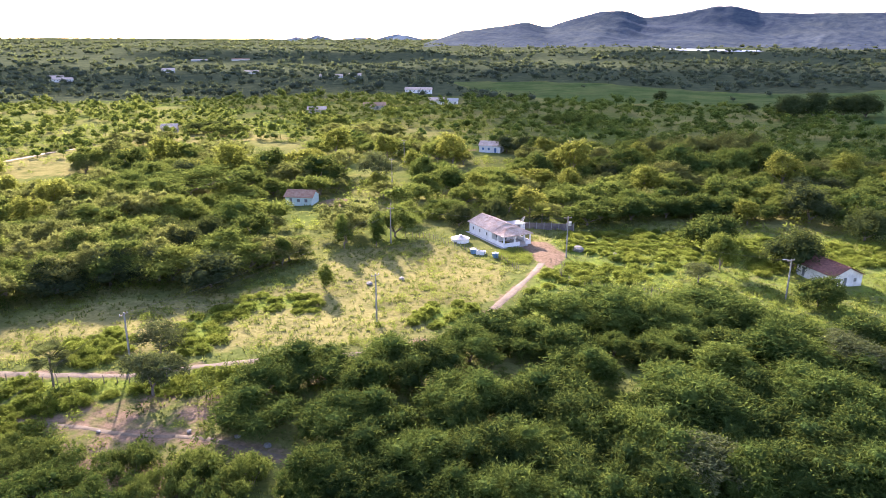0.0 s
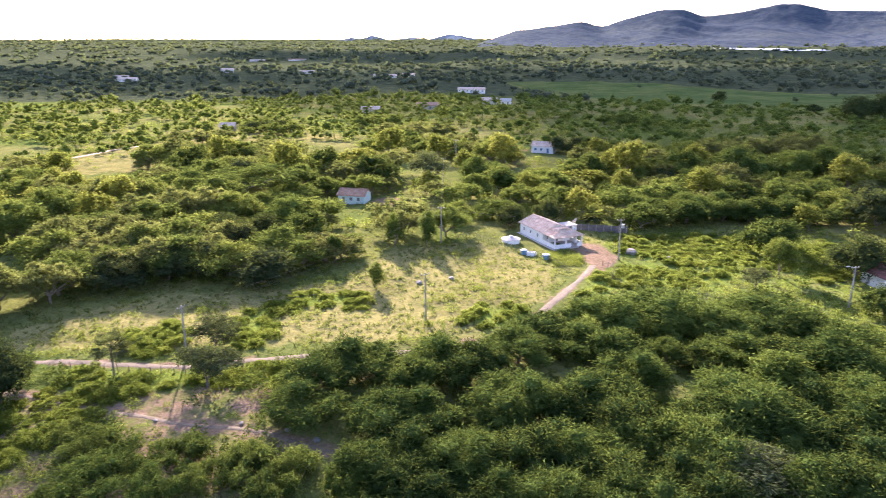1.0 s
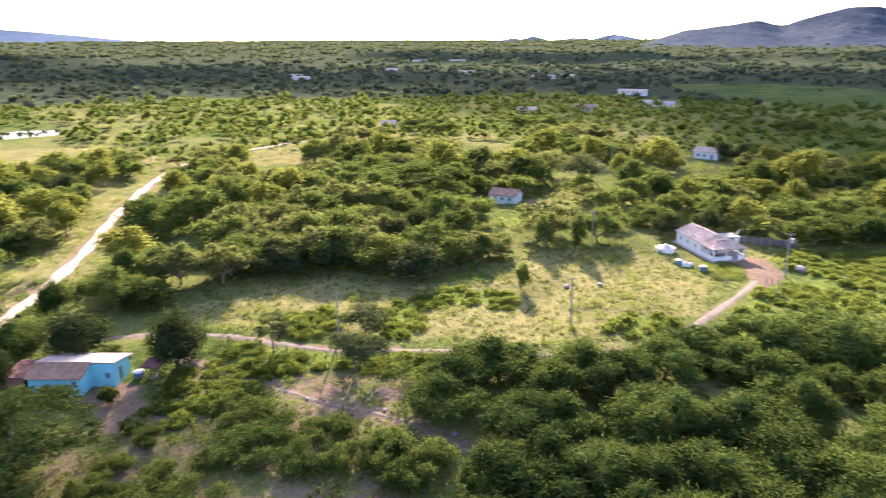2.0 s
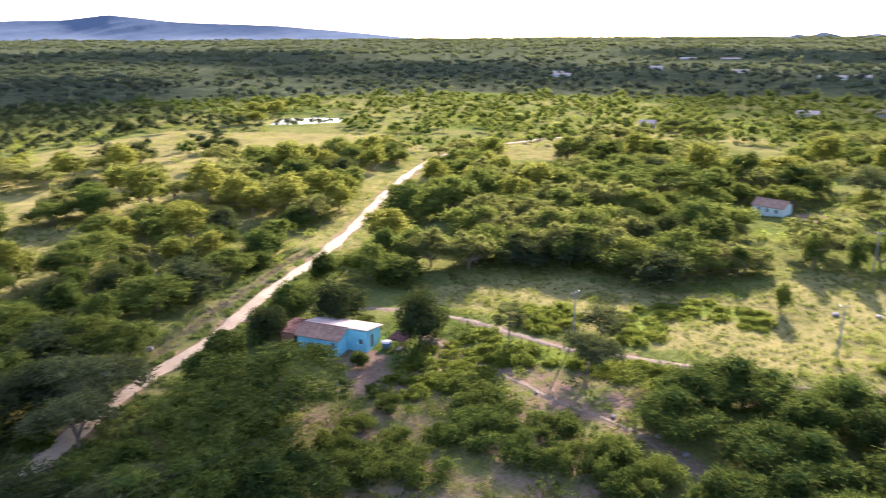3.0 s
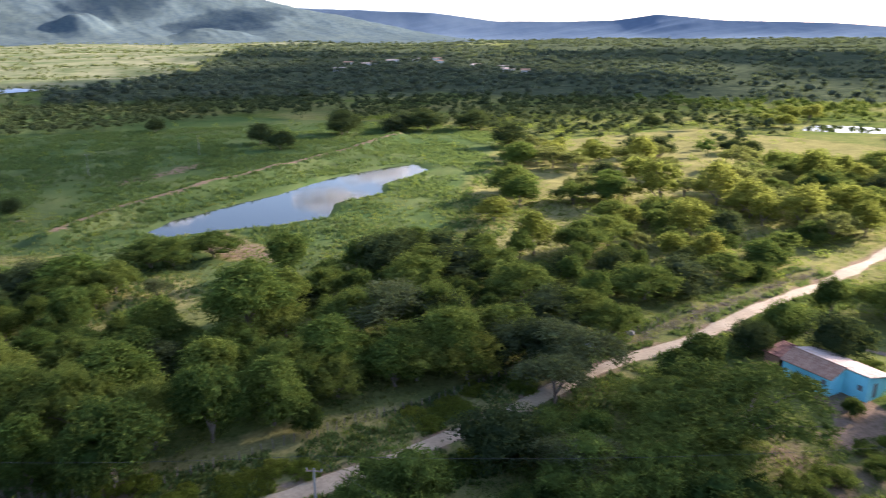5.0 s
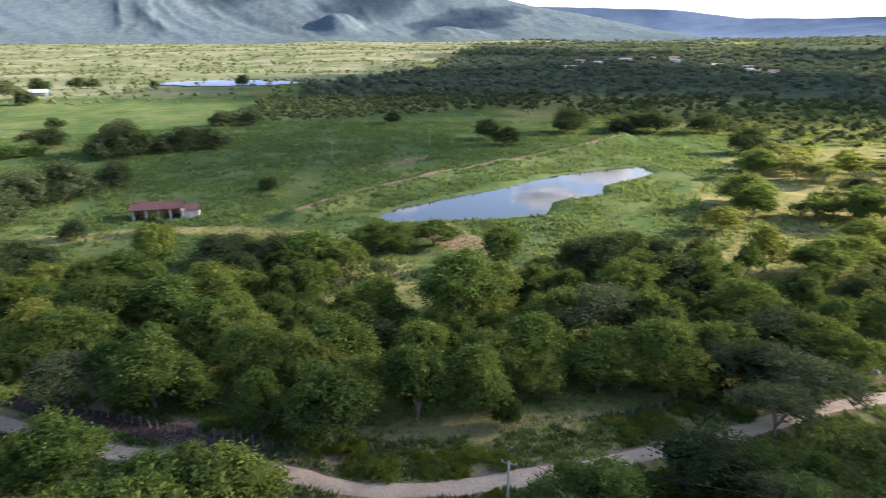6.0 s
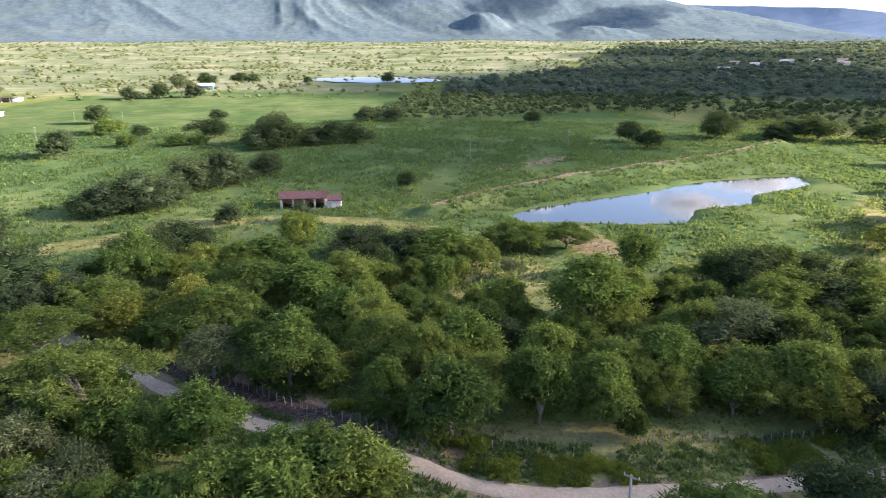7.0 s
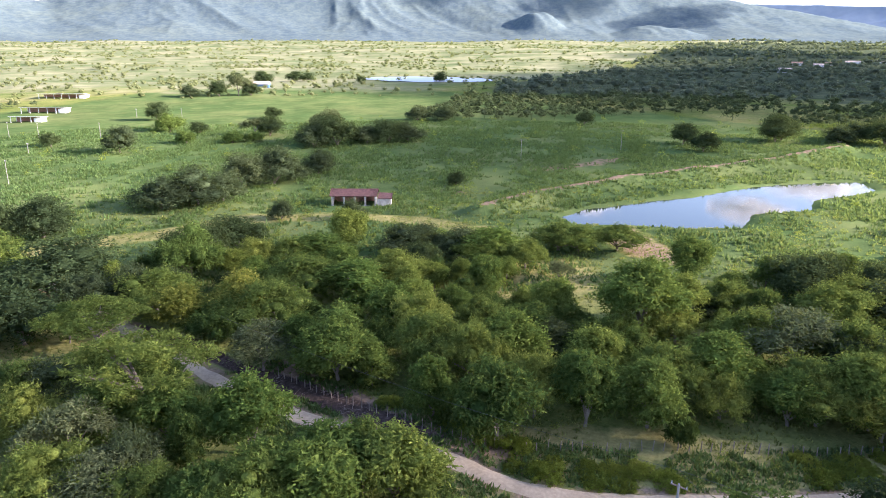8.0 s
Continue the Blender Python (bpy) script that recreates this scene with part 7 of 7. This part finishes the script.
def cattle_shed(x, y, turn, long, deep):
    ob = empty("cattle_shed", x, y, turn)
    n = int(long / 5)
    for k in range(n + 1):
        for cy in (0.3, deep - 0.3):
            bm = bmesh.new()
            box(bm, long * k / n, cy, 1.2, 0.3, 0.3, 3.6 + (0.35 if cy < 1 else -0.35))
            part("post", bm, WHITE, ob)
    bm = bmesh.new()
    box(bm, long / 2, deep / 2, 3.2, long + 1.5, deep + 1.5, 0.14, Euler((radians(-6), 0, 0)))
    part("roof", bm, STEEL_ROOF, ob, "pale sheet roof")
    # Dark wall added at the back to stand in for shade beneath the roof.
    bm = bmesh.new()
    box(bm, long / 2, deep - 0.6, 0.9, long - 0.6, 0.2, 3.2)
    part("back_wall", bm, BRICK, ob)
    bm = bmesh.new()
    box(bm, long - 2, deep / 2, 1.0, 4, deep - 1.6, 3.0)
    part("store_room", bm, WHITE, ob)
    return tagged(ob, "open white cattle shed with pale sheet roof", "shed")


STEEL_ROOF = worn("sheet_roof", (0.6, 0.59, 0.57), (0.75, 0.74, 0.72), 0.6, 0.4, 0.01)
cattle_shed(-328, -398, 114, 26, 9)
cattle_shed(-392, -456, 114, 32, 9)
cattle_shed(-286, -356, 114, 16, 7)

# ---- poles, cables, fences ----
def pole(x, y, tall, turn, arm="", box_on=False, thick=0.17):
    ob = empty("utility_pole", x, y, turn)
    bm = bmesh.new()
    rod(bm, (0, 0, -0.5), (0, 0, tall), thick, thick * 0.6, 10)
    part("shaft", bm, POLE, ob)
    bm = bmesh.new()
    box(bm, 0, 0.12, tall - 0.35, 1.6, 0.1, 0.12)
    part("crossarm", bm, WOOD, ob)
    for cx in (-0.7, 0.0, 0.7):
        bm = bmesh.new()
        rod(bm, (cx, 0.12, tall - 0.29), (cx, 0.12, tall - 0.05), 0.06, 0.04, 8)
        part("insulator", bm, STEEL, ob)
    if arm == "lamp":
        bm = bmesh.new()
        rod(bm, (0, 0, tall - 0.3), (-1.5, 0, tall + 0.1), 0.035)
        part("lamp_arm", bm, STEEL, ob)
        bm = bmesh.new()
        box(bm, -1.75, 0, tall + 0.1, 0.6, 0.22, 0.14)
        part("lamp_head", bm, STEEL, ob)
    if box_on:
        bm = bmesh.new()
        bmesh.ops.create_cone(bm, cap_ends=True, segments=16, radius1=0.32, radius2=0.32, depth=0.85, matrix=Matrix.Translation((0.48, 0, tall - 1.6)))
        part("transformer", bm, STEEL, ob, "grey steel transformer can")
    return tagged(ob, "grey concrete utility pole with crossarm and cables", "utility pole", "utility poles")


pole(26.4, 145.6, 9.0, 10, box_on=True)
pole(-45.2, 93.9, 7.8, 70)
pole(-11.9, 156.0, 8.6, 10)
pole(-16.2, 222.0, 9.0, 10)
pole(-14.5, 262.0, 9.0, 10)
pole(61.9, 120.4, 7.6, 20, arm="lamp")
pole(-59.0, 1.0, 6.5, 70)
pole(-10.9, 109.0, 8.4, 40)
for x, y, tall in ((-260, -64, 8.0), (-302, -32, 8.0), (-208, -252, 4.0), (-158, -202, 8.0), (-241, -284, 7.0), (-239, -300, 7.0), (-254, -261, 7.0), (-330, -310, 5.0), (-341, -287, 5.0)):
    pole(x, y, tall, 70, thick=0.11)


def cable(p, q, sag, thick=0.022):
    c = bpy.data.curves.new("cable", "CURVE")
    c.dimensions, c.bevel_depth, c.bevel_resolution = "3D", thick, 1
    n = 24
    sp = c.splines.new("POLY")
    sp.points.add(n)
    for k in range(n + 1):
        u = k / n
        v = Vector(p).lerp(Vector(q), u) - Vector((0, 0, 4 * sag * u * (1 - u)))
        sp.points[k].co = (*v, 1)
    c.materials.append(CABLE)
    return tagged(new("cable", c), "thin sagging power cable between poles", "cable", "power cables")


for p, q, sag in (((26.4, 145.6, 8.7), (-11.9, 156.0, 8.3), 0.9), ((-11.9, 156, 8.3), (-16.2, 222, 8.7), 1.2), ((-16.2, 222, 8.7), (-14.5, 262, 8.7), 0.6),
                  ((-11.9, 156, 8.2), (-45.2, 93.9, 7.5), 1.3), ((-11.4, 156, 7.4), (-44.7, 93.9, 6.9), 1.4), ((26.4, 145.6, 8.5), (16.5, 160, 3.4), 0.3),
                  ((26.4, 145.6, 8.2), (61.9, 120.4, 7.3), 1.0), ((-45.2, 93.9, 7.5), (-10.9, 109, 8.0), 0.8), ((-59, 1, 7.9), (-75, -60, 8.0), 1.2), ((-59, 1, 7.9), (-45.2, 93.9, 7.4), 2.0),
                  ((-59.3, 1, 7.7), (-20, 30, 8.0), 0.8)):
    cable(p, q, sag, 0.012)


def post_mesh(seed):
    r = np.random.RandomState(seed)
    bm = bmesh.new()
    rod(bm, (0, 0, -0.3), (r.uniform(-0.08, 0.08), r.uniform(-0.08, 0.08), r.uniform(1.05, 1.5)), 0.075, 0.05, 6)
    me = bpy.data.meshes.new("post")
    bm.to_mesh(me)
    bm.free()
    me.materials.append(WOOD)
    return me


POSTS = [post_mesh(k) for k in range(6)]


def fence(line, gap, label, seed, wires=3):
    """Crooked posts with strands of wire along a line of the plan."""
    r = np.random.RandomState(seed)
    p = smoothed(line, 0.25)
    along = np.concatenate([[0], np.cumsum(np.hypot(*np.diff(p, axis=0).T))])
    ob = empty("fence", *p[0])
    base = Vector(ob.location)
    tops = []
    for s in np.arange(0, along[-1], gap):
        s += r.uniform(-0.2, 0.2)
        x, y = np.interp(s, along, p[:, 0]), np.interp(s, along, p[:, 1])
        o = new("post", POSTS[r.randint(6)])
        o.parent = ob
        o.matrix_basis = Matrix.Translation(Vector((x, y, level(x, y))) - base) @ pose(0, 0, 0, r.uniform(-6, 6), r.uniform(-6, 6), r.uniform(0, 360))
        tops.append(Vector((x, y, level(x, y))) - base)
    for k in range(wires):
        bm = bmesh.new()
        for a, b in zip(tops, tops[1:]):
            h = Vector((0, 0, 0.3 + 0.35 * k))
            rod(bm, a + h, b + h, 0.005, n=3)
        part("wire", bm, CABLE, ob)
    return tagged(ob, label, "fence")


fence([(-76, -52), (-72.8, -42), (-70.4, -32), (-69.2, -24), (-69.3, -19)], 1.3, "crooked wooden post fence by the dirt road", 1)
fence([(-69.7, -15.5), (-73.1, -5.2), (-77.2, 6.8), (-82.2, 21.1), (-92, 42), (-97, 60)], 1.3, "crooked wooden post and wire fence by the road", 2)
fence([(-62, 86.6), (-53, 87.2), (-43.5, 88), (-31, 90.6), (-21.5, 93), (-11, 94.5)], 1.6, "wooden post fence beside the farm track", 3)
fence([(-9, 161), (-3, 159.5), (1, 155), (5, 151.5), (9, 147.5), (13, 141.5), (15.5, 136)], 0.9, "low stick fence round the pasture edge", 4)
fence([(22.5, 141), (25, 138), (23, 133), (26, 128), (34, 124), (44, 122)], 1.2, "wooden post fence beside the farm meadow", 5)


# ---- palm, garden, stones ----
def palm(x, y, tall, spread, label, seed, fresh=LEAF_GREY):
    """A fan palm: ringed stem and a round head of leaf fans, the old ones hanging."""
    r = np.random.RandomState(seed)
    ob = empty("palm", x, y)
    bm = bmesh.new()
    for k in range(8):
        rod(bm, (0, 0, -0.3 + (tall + 0.3) * k / 8), (0, 0, -0.3 + (tall + 0.3) * (k + 1) / 8), 0.17 - 0.006 * k, 0.15 - 0.006 * k, 9)
    part("trunk", bm, BARK, ob)
    for k in range(40):
        bm = bmesh.new()
        az, up = r.uniform(0, math.tau), r.uniform(-0.9, 1.3)
        d = Vector((math.cos(az) * math.cos(up), math.sin(az) * math.cos(up), math.sin(up)))
        side = d.cross(Vector((0, 0, 1))).normalized()
        top = Vector((0, 0, tall))
        hub = top + d * spread * 0.5
        rod(bm, top, hub, 0.03, 0.015, 4)
        n = 15
        for i in range(n):
            w = (i / (n - 1) - 0.5) * 3.6
            ray = (d * math.cos(w) + side * math.sin(w)).normalized()
            tip = hub + ray * spread * 0.5 * (1 - 0.1 * abs(w)) - Vector((0, 0, 0.1))
            edge = (side * math.cos(w) - d * math.sin(w)) * 0.07
            mid = hub + ray * spread * 0.26
            vs = [bm.verts.new(v) for v in (hub, mid + edge, tip, mid - edge)]
            bm.faces.new(vs)
        part("frond", bm, LEAF_DARK if up < -0.3 else fresh, ob)
    return tagged(ob, label, "palm")


palm(-52.0, 85.8, 4.4, 3.0, "fan palm with a round grey-green head", 1)
palm(24.6, 171.5, 3.6, 3.4, "broad-leaved palm with bright yellow-green fronds behind farmhouse", 2, GOLDEN)


def stone(x, y, size, seed, label="grey boulder in the grass"):
    r = np.random.RandomState(seed)
    V = ICO2_V * (1 + r.uniform(-0.2, 0.2, (len(ICO2_V), 1))) * np.array([size, size * r.uniform(0.6, 0.9), size * 0.5])
    ob = linked("boulder", V, ICO2_F, ROCK)
    ob.matrix_basis = pose(x, y, level(x, y) + size * 0.2, 0, 0, r.uniform(0, 360))
    return tagged(ob, label, "boulder", "boulders")


for k, (x, y, size) in enumerate(((30, 151, 1.5), (37, 147, 1.0), (-19, 96.5, 0.9), (-21, 99, 0.5), (-41, 75, 0.4), (-30, 74.5, 0.45), (-24, 73.5, 0.4), (-20, 71.5, 0.5), (-88, 86, 1.2), (-92, 44, 1.0), (-95, 52, 0.9), (-14, 128, 0.7), (-8, 131, 0.8))):
    stone(x, y, size, 400 + k)
heap = linked("earth_heap", ICO2_V * (1 + np.random.RandomState(9).uniform(-0.1, 0.1, (len(ICO2_V), 1))) * np.array([2.6, 1.6, 1.1]), ICO2_F, DIRT, smooth=True)
heap.location = (-80.5, 70.5, 0.0)
tagged(heap, "orange heap of loose earth behind the house", "earth heap")
